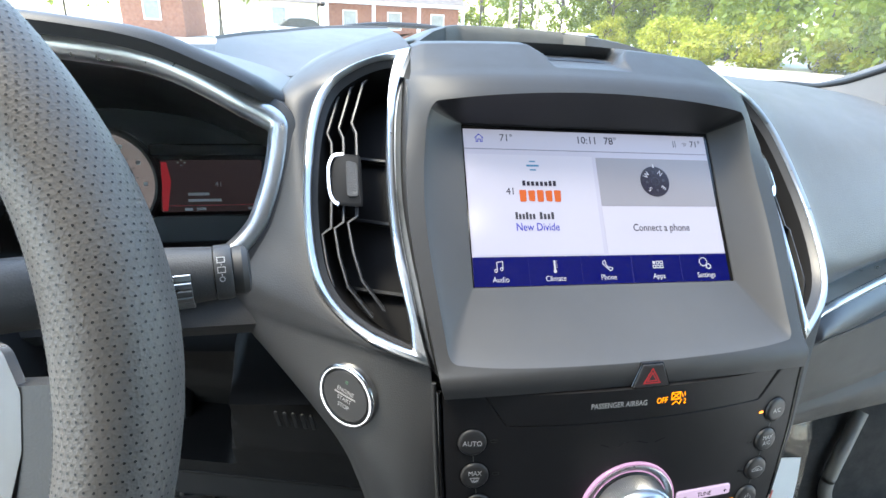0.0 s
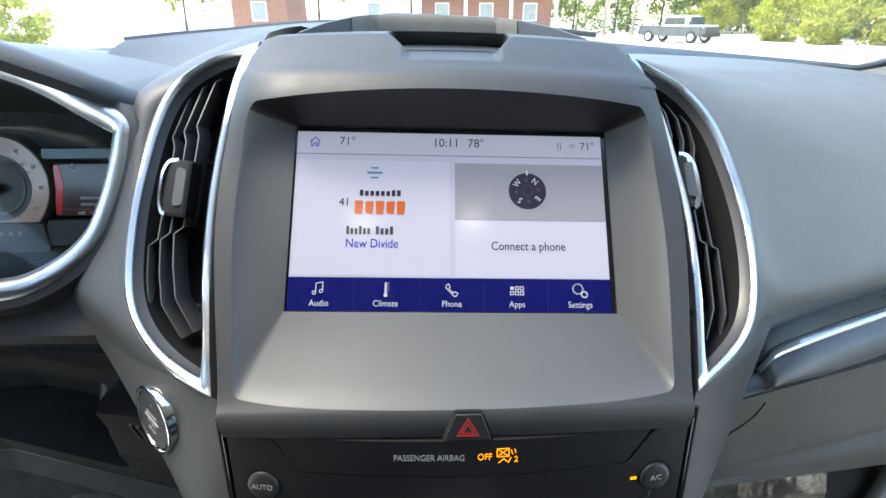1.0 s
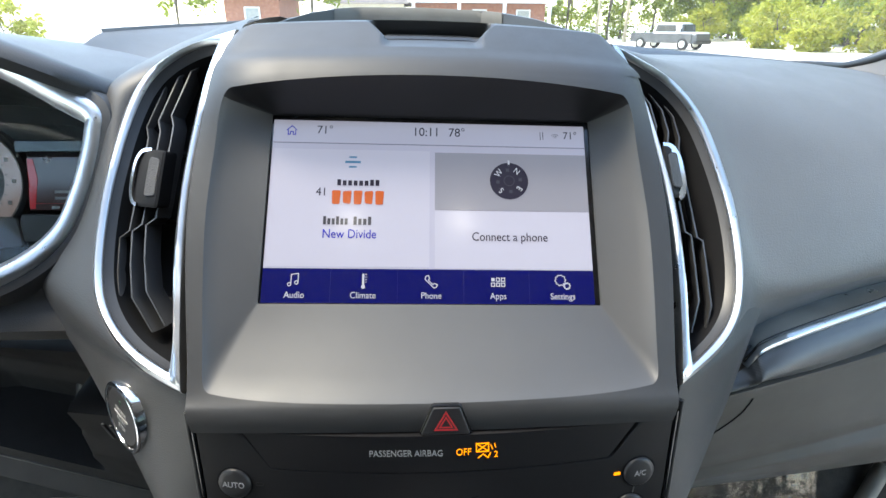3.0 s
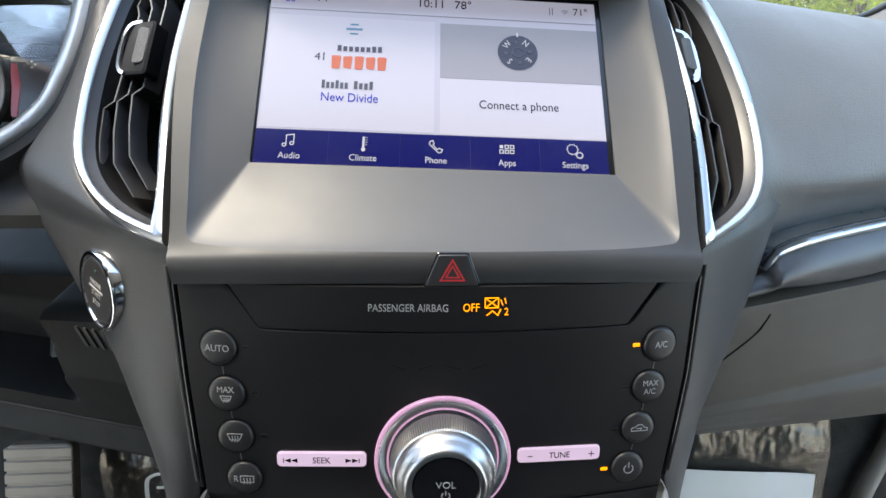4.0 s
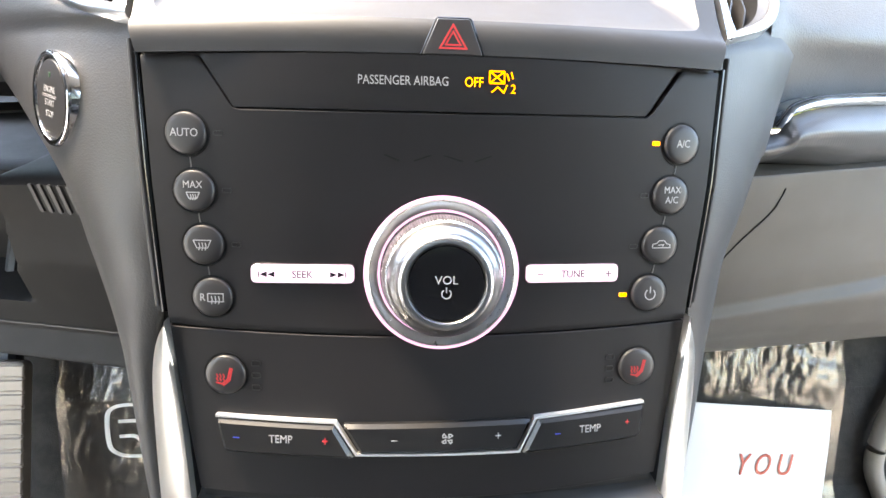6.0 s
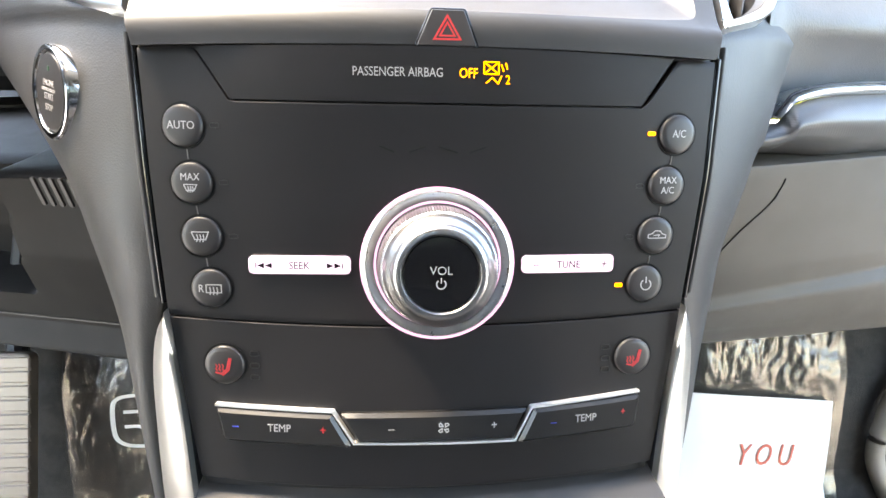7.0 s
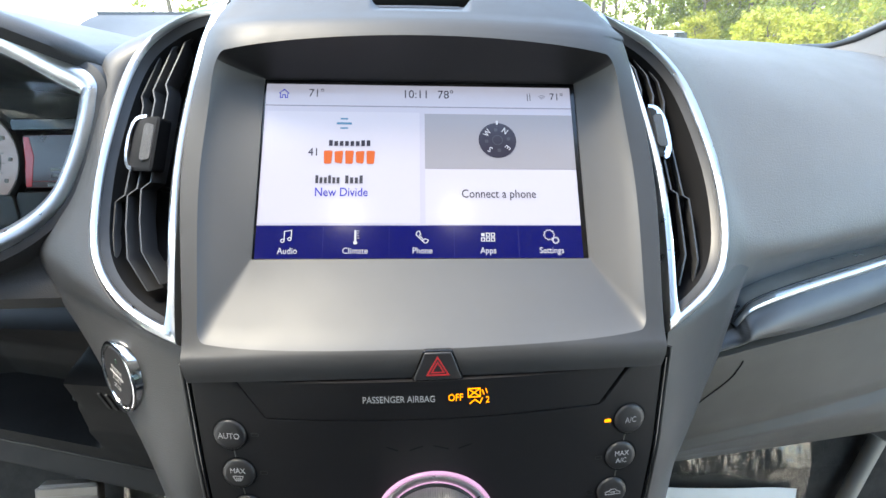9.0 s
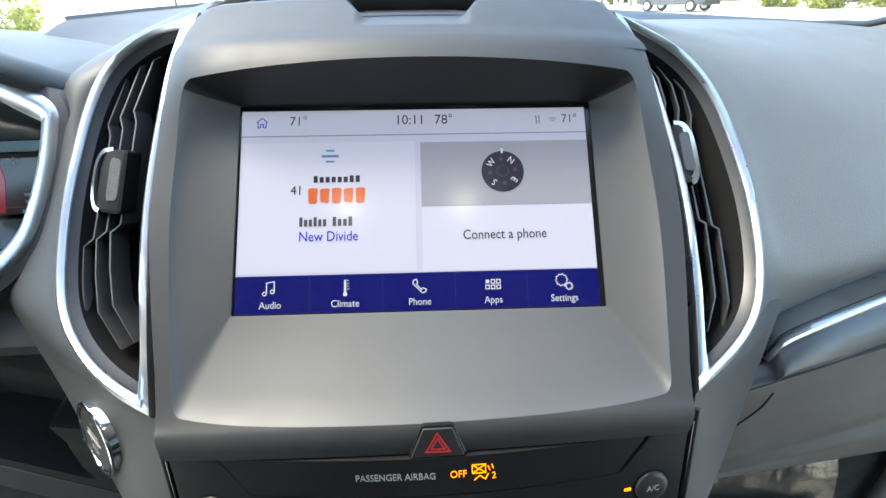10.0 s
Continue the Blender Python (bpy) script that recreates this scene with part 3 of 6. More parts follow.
    grip = slab(rpoly([(xa + 0.002, za + 0.005), (xa + 0.0095, za + 0.004), (xa + 0.0095, zb - 0.004), (xa + 0.002, zb - 0.005)], 0.002, 4, 2), 0.0008, 0.0016, 0.0003)
    for v in grip.verts:
        v.co = vent_at(side, v.co.x, v.co.y, v.co.z)
    part("tab_grip", grip, GRIP_MESH, tb, "finely ribbed grip of the tab")
    zm = (za + zb) / 2
    edge_ = ribbon([tuple(p.xy) for p in spline([(xb - 0.0105, zb, 0), (xb - 0.0040, zb - 0.0014, 0), (xb - 0.0006, zb - 0.0065, 0), (xb, zm, 0), (xb - 0.0006, za + 0.0060, 0), (xb - 0.0030, za + 0.0016, 0), (xb - 0.0060, za + 0.0004, 0)], 26)], 0.0018 if side < 0 else 0.0040, -0.008, -0.0006)
    for v in edge_.verts:
        v.co = vent_at(side, v.co.x, v.co.y, v.co.z)
    part("tab_edge", edge_, CHROME, tb, "bright chrome edge of the tab")
    return t


# the front edge of the middle vane, from the top down
VANE = {-1: [(0.1606, 1.2040), (0.1642, 1.1985), (0.1735, 1.1733), (0.1708, 1.168), (0.1710, 1.1577), (0.1729, 1.1220), (0.1788, 1.1181), (0.1764, 1.1039), (0.1717, 1.0902), (0.1590, 1.0785)],
        1: [(0.1495, 1.199), (0.1552, 1.1859), (0.1571, 1.1733), (0.1548, 1.1674), (0.1552, 1.131), (0.1552, 1.1213), (0.1591, 1.1190), (0.1573, 1.1037), (0.1551, 1.0887), (0.1495, 1.0762)]}
VENT_BEZEL = plastic("vent_bezel", (0.036, 0.036, 0.038), (0.046, 0.046, 0.048), 0.42, 2200, 0.05)
GRIP_MESH = pebbled("grip_mesh", (0.030, 0.030, 0.032), (0.040, 0.040, 0.042), 0.5, 1600, 0.9)
GLOSSY_VANE = plastic("vane_plastic", (0.050, 0.051, 0.053), (0.062, 0.063, 0.066), 0.42, 2000, 0.05, spec=0.5)
vent(-1)
vent(1)

# ---- touch screen ----
touch = thing("touchscreen", SCREEN_M.translation, "lit touchscreen with white home page and dark blue menu bar", "screen")
part("screen_glass", moved(slab(rpoly([(-0.0962, -0.0035), (0.0962, -0.0035), (0.0962, 0.1125), (-0.0962, 0.1125)], 0.002), -0.0028, -0.0012, 0.0003), SCREEN_M), GLOSS, touch, "glossy black glass border")


def tile(name, x0, z0, x1, z1, h, mat, label=""):
    return part(name, moved(slab([(x0, z0), (x1, z0), (x1, z1), (x0, z1)], h - 0.0002, h, 0.00002), SCREEN_M), mat, touch, label)


SX0, SX1, SZ1 = -0.0914, 0.0912, 0.1072
tile("display", SX0, 0.0, SX1, SZ1, -0.0010, SCREEN, "bright pale lavender display")
tile("menu_bar", SX0, 0.0, SX1, 0.0190, -0.0008, SCREEN_BLUE, "dark blue menu bar")
tile("map_tile", 0.0022, 0.0535, SX1, 0.0885, -0.0008, SCREEN_TILE, "grey tile behind the compass")
tile("phone_tile", 0.0022, 0.0194, SX1, 0.0531, -0.0008, SCREEN_CARD)
tile("status_line", SX0, 0.0928, SX1, 0.0933, -0.0008, SCREEN_LINE)
tile("card", SX0 + 0.0010, 0.0200, -0.0008, 0.0892, -0.0008, SCREEN_CARD, "paler card behind the station name")
for x in (-0.0547, -0.0182, 0.0182, 0.0547):
    tile("menu_divider", x - 0.00008, 0.0, x + 0.00008, 0.019, -0.0006, MENU_LINE)


def on_screen(x, v, h=-0.0006):
    return SCREEN_M @ Matrix.Translation((x, v, h))


def screen_text(body, x, v, size, mat, stretch=0.95):
    return lettering("lettering", body, size, on_screen(x, v), mat, touch, "", stretch, 0.00006)


screen_text("71°", -0.0618, 0.1010, 0.0072, INK_GREY)
screen_text("10:11", -0.0030, 0.1010, 0.0076, INK)
screen_text("78°", 0.0150, 0.1010, 0.0076, INK)
screen_text("71°", 0.0826, 0.1006, 0.0066, INK_GREY)
screen_text("41", -0.0620, 0.0630, 0.0068, INK)
screen_text("New Divide", -0.0455, 0.0385, 0.0074, INK_BLUE, 0.84)
screen_text("Connect a phone", 0.0447, 0.0378, 0.0072, INK, 0.86)
for body, x in (("Audio", -0.0738), ("Climate", -0.0369), ("Phone", 0.0003), ("Apps", 0.0373), ("Settings", 0.0733)):
    screen_text(body, x, 0.0042, 0.0050, INK_WHITE, 0.9)


def mark(name, bm, x, v, mat, h=-0.0006, label=""):
    return part(name, moved(bm, on_screen(x, v, h)), mat, touch, label)


# withheld words and the station mark as plain bars and blocks
def bars(x, v, widths, heights, gap, mat):
    """A withheld word as a row of plain upright bars."""
    at = x - (sum(widths) + gap * (len(widths) - 1)) / 2
    for w, (lo, hi) in zip(widths, heights):
        mark("word_bar", slab([(at, lo), (at + w, lo), (at + w, hi), (at, hi)], 0, 0.0001, 0.00001), 0.0, v, mat)
        at += w + gap


bars(-0.0535, 0.0462, [0.0016] * 6, [(-0.0022, 0.0026)] + [(-0.0022, 0.0014)] * 2 + [(-0.0022, 0.0026)] + [(-0.0022, 0.0014)] * 2, 0.0008, INK_GREY)
bars(-0.0385, 0.0462, [0.0018] * 4, [(-0.0022, 0.0026), (-0.0022, 0.0014), (-0.0022, 0.0014), (-0.0022, 0.0026)], 0.0009, INK_GREY)
bars(-0.0415, 0.0688, [0.0021] * 8, [(-0.0016, 0.0020)] + [(-0.0016, 0.0014)] * 5 + [(-0.0016, 0.0020)] * 2, 0.0010, INK)
for k in range(5):
    x0 = -0.0150 + 0.0061 * k
    block_ = rpoly([(x0 + 0.0004, -0.0046 + 0.0008 * (k % 2)), (x0 + 0.0046, -0.0046), (x0 + 0.0052, 0.0036), (x0 + 0.0001, 0.0036 - 0.0005 * (k % 2))], 0.0009, 3, 1)
    mark("logo_block", slab(block_, 0, 0.0001, 0.00001), -0.0413, 0.0606, INK_ORANGE)
for k, (w, dz) in enumerate(((0.0022, 0.0030), (0.0044, 0.0), (0.0022, -0.0030))):
    mark("logo_wave", ribbon([(-w, dz), (w, dz)], 0.0009 + 0.0004 * (k == 1), 0, 0.0001), -0.0450, 0.0815, INK_CYAN)
# home, arrows
mark("home_icon", ribbon([(-0.0030, 0.0002), (0, 0.0030), (0.0030, 0.0002)], 0.0005, 0, 0.0001), -0.0808, 0.1003, INK_BLUE)
mark("home_icon", ribbon([(-0.0021, 0.0004), (-0.0021, -0.0024), (-0.0008, -0.0024), (-0.0008, -0.0006), (0.0008, -0.0006), (0.0008, -0.0024), (0.0021, -0.0024), (0.0021, 0.0004)], 0.0005, 0, 0.0001), -0.0808, 0.1003, INK_BLUE)
mark("arrow_icon", ribbon([(-0.0008, -0.0026), (-0.0008, 0.0024)], 0.0004, 0, 0.0001), 0.0655, 0.1003, INK_GREY)
mark("arrow_icon", ribbon([(0.0008, 0.0026), (0.0008, -0.0024)], 0.0004, 0, 0.0001), 0.0655, 0.1003, INK_GREY)
for r in (0.0010, 0.0020, 0.0030):
    mark("signal_icon", ribbon(arc_pts(0, -0.0018, r, 45, 135, 10), 0.0004, 0, 0.0001), 0.0735, 0.1003, SCREEN_LINE)
# compass
mark("compass_disc", slab(arc_pts(0, 0, 0.0112, 0, 354, 60), 0, 0.0001, 0.00001), 0.0452, 0.0716, INK, -0.0006, "black round compass")
mark("compass_needle", ribbon([(0, 0.0118), (0, 0.0085)], 0.0006, 0, 0.0001), 0.0452, 0.0716, INK_GREY, -0.0003)
mark("compass_hub", ribbon(arc_pts(0, 0, 0.0030, 0, 350, 24), 0.0005, 0, 0.0001, True), 0.0452, 0.0716, INK_GREY, -0.0003)
for body, a in (("N", 52), ("E", -38), ("S", 232), ("W", 142)):
    m = on_screen(0.0452 + 0.0074 * math.cos(radians(a)), 0.0716 + 0.0074 * math.sin(radians(a)), -0.0003) @ pose(0, 0, 0, 0, 0, a - 90)
    lettering("lettering", body, 0.0050, m, INK_WHITE, touch, "", 0.9, 0.00006)
for k in range(4):
    a = radians(97 + 90 * k)
    x, v = 0.0452 + 0.0066 * math.cos(a), 0.0716 + 0.0066 * math.sin(a)
    mark("compass_tick", slab([(-0.0010, -0.0010), (0.0010, -0.0010), (0.0010, 0.0010), (-0.0010, 0.0010)], 0, 0.0001, 0.00001), x, v, INK_GREY, -0.0003)
mark("compass_pointer", ribbon([(0, 0.0125), (0, 0.0100)], 0.0011, 0, 0.0001), 0.0452, 0.0716, INK_WHITE, -0.0002)
# menu icons
iw = 0.0005
mark("note_icon", ribbon([(-0.0016, -0.0024), (-0.0016, 0.0030), (0.0022, 0.0036), (0.0022, -0.0014)], iw, 0, 0.0001), -0.0742, 0.0125, INK_WHITE)
mark("note_icon", ribbon(arc_pts(-0.0025, -0.0024, 0.0009, 0, 340, 12), iw, 0, 0.0001, True), -0.0742, 0.0125, INK_WHITE)
mark("note_icon", ribbon(arc_pts(0.0013, -0.0014, 0.0009, 0, 340, 12), iw, 0, 0.0001, True), -0.0742, 0.0125, INK_WHITE)
mark("thermometer_icon", ribbon([(0, 0.0040), (0, -0.0022)], 0.0011, 0, 0.0001), -0.0369, 0.0122, INK_WHITE)
mark("thermometer_icon", slab(arc_pts(0, -0.0032, 0.0011, 0, 340, 14), 0, 0.0001, 0.00001), -0.0369, 0.0122, INK_WHITE)
for k in range(4):
    mark("thermometer_icon", ribbon([(0.0009, 0.0036 - 0.0014 * k), (0.0020, 0.0036 - 0.0014 * k)], 0.0003, 0, 0.0001), -0.0369, 0.0122, INK_WHITE)
mark("handset_icon", ribbon([(-0.0030, 0.0028), (-0.0016, 0.0034), (-0.0009, 0.0016), (-0.0016, 0.0008), (0.0008, -0.0018), (0.0016, -0.0010), (0.0034, -0.0018), (0.0028, -0.0032), (0.0014, -0.0036), (-0.0034, 0.0012)], iw, 0, 0.0001, True), 0.0003, 0.0122, INK_WHITE)
for k in range(6):
    cx, cy = -0.0028 + 0.0028 * (k % 3), 0.0013 - 0.0028 * (k // 3)
    sq = [(cx - 0.0009, cy - 0.0009), (cx + 0.0009, cy - 0.0009), (cx + 0.0009, cy + 0.0009), (cx - 0.0009, cy + 0.0009)]
    mark("apps_icon", slab(sq, 0, 0.0001, 0.00001) if k == 0 else ribbon(sq, 0.0005, 0, 0.0001, True), 0.0373, 0.0122, INK_WHITE)
for cx, cy, r in ((-0.0010, 0.0010, 0.0026), (0.0026, -0.0022, 0.0014)):
    teeth = [(cx + (r + (0.0005 if i % 4 < 2 else 0)) * math.cos(math.tau * i / 40), cy + (r + (0.0005 if i % 4 < 2 else 0)) * math.sin(math.tau * i / 40)) for i in range(40)]
    mark("gear_icon", ribbon(teeth, 0.0004, 0, 0.0001, True), 0.0733, 0.0124, INK_WHITE)


# ---- controls on the centre stack ----
def sticker(name, bm, x, z, h, mat, parent, label=""):
    return part(name, moved(bm, panel_at(x, z, h)), mat, parent, label)


def caption(body, size, x, z, h, mat, parent, stretch=0.85):
    return lettering("lettering", body, size, panel_at(x, z, h), mat, parent, "", stretch, 0.00008)


def round_button(x, z, r, label):
    t = thing("push_button", on_panel(x, z), label, "button", "round buttons on the centre stack")
    part("bezel", moved(turned([(r + 0.0011, -0.002), (r + 0.0011, 0.0002), (r + 0.0005, 0.0002), (r + 0.0001, -0.001)], 40), panel_at(x, z)), MATT_BLACK, t)
    smooth(part("cap", moved(turned([(r, -0.001), (r, 0.0010), (r - 0.0007, 0.0016), (r * 0.7, 0.0019), (r * 0.3, 0.0020), (0.0001, 0.0020)], 40), panel_at(x, z)), BUTTON, t, "matt black round cap"), 50)
    return t


def lamp(parent, x, z, lit):
    o = rpoly([(-0.0018, -0.0009), (0.0018, -0.0009), (0.0018, 0.0009), (-0.0018, 0.0009)], 0.0005, 3, 1)
    if lit:
        sticker("indicator_light", slab(o, 0, 0.0003, 0.0001), x, z, 0.0001, AMBER, parent, "glowing amber light")
    else:
        sticker("indicator_light", ribbon(o, 0.0004, 0, 0.0002, True), x, z, 0.0001, BLACK, parent)


BUTTON = plastic("button_plastic", (0.021, 0.0203, 0.021), (0.028, 0.027, 0.028), 0.40, 2200, 0.06)
H = 0.00205


def draw(parent, x, z, lines, w=0.0004, mat=None, closed=False, h=H):
    for pts in lines:
        sticker("symbol", ribbon(pts, w, 0, 0.00012, closed), x, z, h, mat or PRINT, parent)


def screen_symbol(s=1.0, dy=0.0):
    wind = [(-0.0036 * s, 0.0020 * s + dy), (0.0036 * s, 0.0020 * s + dy), (0.0022 * s, -0.0012 * s + dy), (-0.0022 * s, -0.0012 * s + dy), (-0.0036 * s, 0.0020 * s + dy)]
    waves = [[(k * 0.0013 * s, 0.0010 * s + dy), (k * 0.0013 * s + 0.0003, -0.0006 * s + dy), (k * 0.0013 * s - 0.0002, -0.0022 * s + dy)] for k in (-1, 0, 1)]
    return [wind] + waves


b = round_button(-0.1023, 1.0162, 0.0084, "round black button lettered AUTO")
caption("AUTO", 0.0046, -0.1023, 1.0162, H, PRINT, b, 0.9)
lamp(b, -0.0895, 1.0166, False)
b = round_button(-0.1002, 0.9934, 0.0084, "round black button lettered MAX with a windscreen symbol")
caption("MAX", 0.0042, -0.1002, 0.9957, H, PRINT, b, 0.9)
draw(b, -0.1002, 0.9934, screen_symbol(0.75, -0.0022))
lamp(b, -0.0872, 0.9937, False)
b = round_button(-0.0976, 0.9713, 0.0083, "round black button with a windscreen defrost symbol")
draw(b, -0.0976, 0.9713, screen_symbol())
lamp(b, -0.0845, 0.9714, False)
b = round_button(-0.0948, 0.9493, 0.0083, "round black button with an R and a rear window symbol")
caption("R", 0.0046, -0.0986, 0.9493, H, PRINT, b)
draw(b, -0.0934, 0.9493, [[(-0.0030, 0.0018), (0.0034, 0.0018), (0.0034, -0.0016), (-0.0030, -0.0016), (-0.0030, 0.0018)]] + [[(k * 0.0015, 0.0008), (k * 0.0015 + 0.0003, -0.0008), (k * 0.0015, -0.0026)] for k in (-1, 0, 1)])
b = round_button(0.1054, 1.0154, 0.0083, "round black button lettered A/C")
caption("A/C", 0.0046, 0.1054, 1.0154, H, PRINT, b)
lamp(b, 0.0934, 1.0157, True)
b = round_button(0.1020, 0.9935, 0.0082, "round black button lettered MAX A/C")
caption("MAX", 0.0042, 0.1020, 0.9957, H, PRINT, b, 0.9)
caption("A/C", 0.0042, 0.1020, 0.9914, H, PRINT, b, 0.9)
lamp(b, 0.0899, 0.9934, False)
b = round_button(0.0986, 0.9716, 0.0082, "round black button with an air recirculation symbol")
draw(b, 0.0986, 0.9716, [[(-0.0042, -0.0010), (-0.0040, 0.0006), (-0.0022, 0.0010), (-0.0010, 0.0022), (0.0014, 0.0022), (0.0026, 0.0008), (0.0042, 0.0004), (0.0042, -0.0010), (-0.0042, -0.0010)], [(-0.0016, 0.0002), (0.0012, 0.0004), (0.0006, -0.0005)]])
lamp(b, 0.0866, 0.9711, False)
b = round_button(0.0950, 0.9500, 0.0082, "round black power button for the climate control")
draw(b, 0.0950, 0.9500, [arc_pts(0, -0.0002, 0.0024, 125, 415, 20), [(0, 0.0034), (0, 0.0004)]], 0.0005)
lamp(b, 0.0829, 0.9496, True)
for x, z, s in ((-0.0907, 0.9160, 1), (0.0912, 0.9165, -1)):
    b = round_button(x, z, 0.0086, "round black seat heating button with a red symbol")
    draw(b, x, z, [[(0.0026, 0.0036), (0.0014, -0.0016), (-0.0010, -0.0036), (-0.0036, -0.0030)], [(0.0034, 0.0034), (0.0022, -0.0020), (-0.0006, -0.0044)]], 0.0007, RED)
    draw(b, x, z, [[(-0.0034 + 0.0014 * k, 0.0008), (-0.0028 + 0.0014 * k, -0.0004), (-0.0034 + 0.0014 * k, -0.0014), (-0.0026 + 0.0014 * k, -0.0024)] for k in range(3)], 0.0005, RED)
    for dz in (0.0049, -0.0003, -0.0055):
        o = rpoly([(-0.0019, -0.0011), (0.0019, -0.0011), (0.0019, 0.0011), (-0.0019, 0.0011)], 0.0007, 3, 1)
        sticker("indicator_light", ribbon(o, 0.0005, 0, 0.0003, True), x + s * 0.0128, z + dz, 0.0001, BLACK, b)
# thin printed ticks between the buttons
for a, c in (((-0.1023, 1.0162), (-0.1002, 0.9934)), ((-0.1002, 0.9934), (-0.0976, 0.9713)), ((-0.0976, 0.9713), (-0.0948, 0.9493)), ((0.1054, 1.0154), (0.1020, 0.9935)), ((0.1020, 0.9935), (0.0986, 0.9716)), ((0.0986, 0.9716), (0.0950, 0.9500))):
    a, c = Vector(a), Vector(c)
    p, q = a.lerp(c, 0.41), a.lerp(c, 0.59)
    d = (q - p)
    sticker("joint_line", ribbon([(-d.x / 2, -d.y / 2), (d.x / 2, d.y / 2)], 0.0005, 0, 0.0002), *((p + q) / 2), 0.0001, TRIM_GREY, stack)

# hazard switch on the lower lip of the screen frame
hz = fascia_at(0.03, 0.085)
hz_m = frame_at((0.0040, hz.y, hz.z), (1, 0, 0), fascia_at(0.03, 0.17) - fascia_at(0.03, 0.0))
haz = thing("hazard_switch", hz_m.translation, "black trapezoid hazard switch with a red warning triangle", "button")
trap = rpoly([(-0.0128, -0.0062), (0.0124, -0.0062), (0.0070, 0.0086), (-0.0064, 0.0086)], 0.0012, 4, 2)
part("bezel", moved(slab(inset(trap, -0.0005), -0.003, 0.0008, 0.0003), hz_m), GLOSS, haz)
smooth(part("cap", moved(slab(inset(trap, 0.0004), -0.001, 0.0016, 0.0004), hz_m), BUTTON, haz), 30)
for r, w in ((0.0060, 0.0007), (0.0034, 0.0006)):
    tri = [(r * math.cos(radians(a)), -0.0002 + r * math.sin(radians(a))) for a in (90, 210, 330)]
    part("triangle", moved(ribbon(tri, w, 0.0016, 0.00175, True), hz_m), RED, haz, "red printed triangle")

# airbag line on the flap
airbag = thing("airbag_light", on_panel(-0.005, 1.0385), "lit amber passenger airbag off lettering on the flap", "warning light")
caption("PASSENGER AIRBAG", 0.0050, -0.0154, 1.0384, 0.0002, PRINT, airbag, 0.80)
caption("OFF", 0.0054, 0.0126, 1.0384, 0.0002, AMBER, airbag, 0.80)
bag = [[(-0.0058, 0.0), (0.0002, 0.0), (0.0002, 0.0046), (-0.0058, 0.0046), (-0.0058, 0.0)], [(-0.0058, 0.0), (0.0002, 0.0046)], [(-0.0058, 0.0046), (0.0002, 0.0)],
       [(-0.0050, -0.0036), (-0.0024, -0.0014), (0.0, -0.0036), (0.0014, -0.0006)], [(0.0012, 0.0038), (0.0022, 0.0010)], [(0.0030, 0.0044), (0.0037, 0.0018)]]
for pts in bag:
    sticker("airbag_symbol", ribbon(pts, 0.0005, 0, 0.0002), 0.0246, 1.0384, 0.0002, AMBER, airbag)
caption("2", 0.0050, 0.0286, 1.0362, 0.0002, AMBER, airbag)
# faint blind mark on the panel, as plain bars
for k, w in enumerate((0.006, 0.007, 0.008, 0.007)):
    x = -0.020 + 0.0125 * k
    sticker("embossed_mark", ribbon([(-w / 2, 0.0012 * (-1) ** k), (w / 2, -0.0012 * (-1) ** k)], 0.0006, 0, 0.0001), x, 1.0085, 0.00005, MATT_BLACK, stack)

# volume knob
DISH = plastic("dish_silver", (0.34, 0.335, 0.34), (0.44, 0.435, 0.44), 0.30, 900, 0.10, 60, 0.85)
BARREL = plastic("brushed_silver", (0.44, 0.44, 0.45), (0.54, 0.54, 0.55), 0.32, 3000, 0.04, 20, 1.0)
KN = panel_at(0.0012, 0.9603, 0.0022)
knob = thing("volume_knob", KN.translation, "large silver volume knob with knurled rim and pink ring", "knob")
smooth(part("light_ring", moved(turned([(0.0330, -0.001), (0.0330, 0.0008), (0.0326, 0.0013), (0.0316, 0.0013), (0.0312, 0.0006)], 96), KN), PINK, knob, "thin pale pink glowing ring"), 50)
smooth(part("dish", moved(turned([(0.0313, 0.0002), (0.0313, 0.0021), (0.0307, 0.0024), (0.0268, 0.0004), (0.0262, -0.0004), (0.0245, -0.0006)], 96), KN), DISH, knob, "matt silver dish"), 50)
smooth(part("collar", moved(turned([(0.0262, -0.001), (0.0261, 0.0014), (0.0255, 0.0020), (0.0248, 0.0022)], 96), KN), BLACK, knob), 50)
smooth(part("knurled_rim", moved(turned([(0.0250, 0.0022), (0.0252, 0.0030), (0.0248, 0.0080), (0.0236, 0.0130), (0.0230, 0.0138)], 260, None, lambda k, i: 0.016 if i % 2 and 0 < k < 4 else 0.0), KN), SATIN, knob, "finely knurled silver rim"), 20)
smooth(part("barrel", moved(turned([(0.0231, 0.0136), (0.0226, 0.0160), (0.0212, 0.0182), (0.0200, 0.0192), (0.0192, 0.0206), (0.0185, 0.0220), (0.0172, 0.0228), (0.0158, 0.0226), (0.0150, 0.0212)], 96), KN), BARREL, knob, "rounded brushed silver barrel"), 40)
smooth(part("cap", moved(turned([(0.0151, 0.0200), (0.0150, 0.0212), (0.0145, 0.0218), (0.010, 0.0220), (0.0001, 0.0220)], 64), KN), GLOSS, knob, "glossy black cap lettered VOL"), 40)
lettering("lettering", "VOL", 0.0047, KN @ Matrix.Translation((0, 0.0014, 0.02225)), PRINT, knob, "", 1.0, 0.00006)
part("power_symbol", moved(ribbon(arc_pts(0, -0.0038, 0.0018, 125, 415, 20), 0.0005, 0.02225, 0.0224), KN), PRINT, knob)
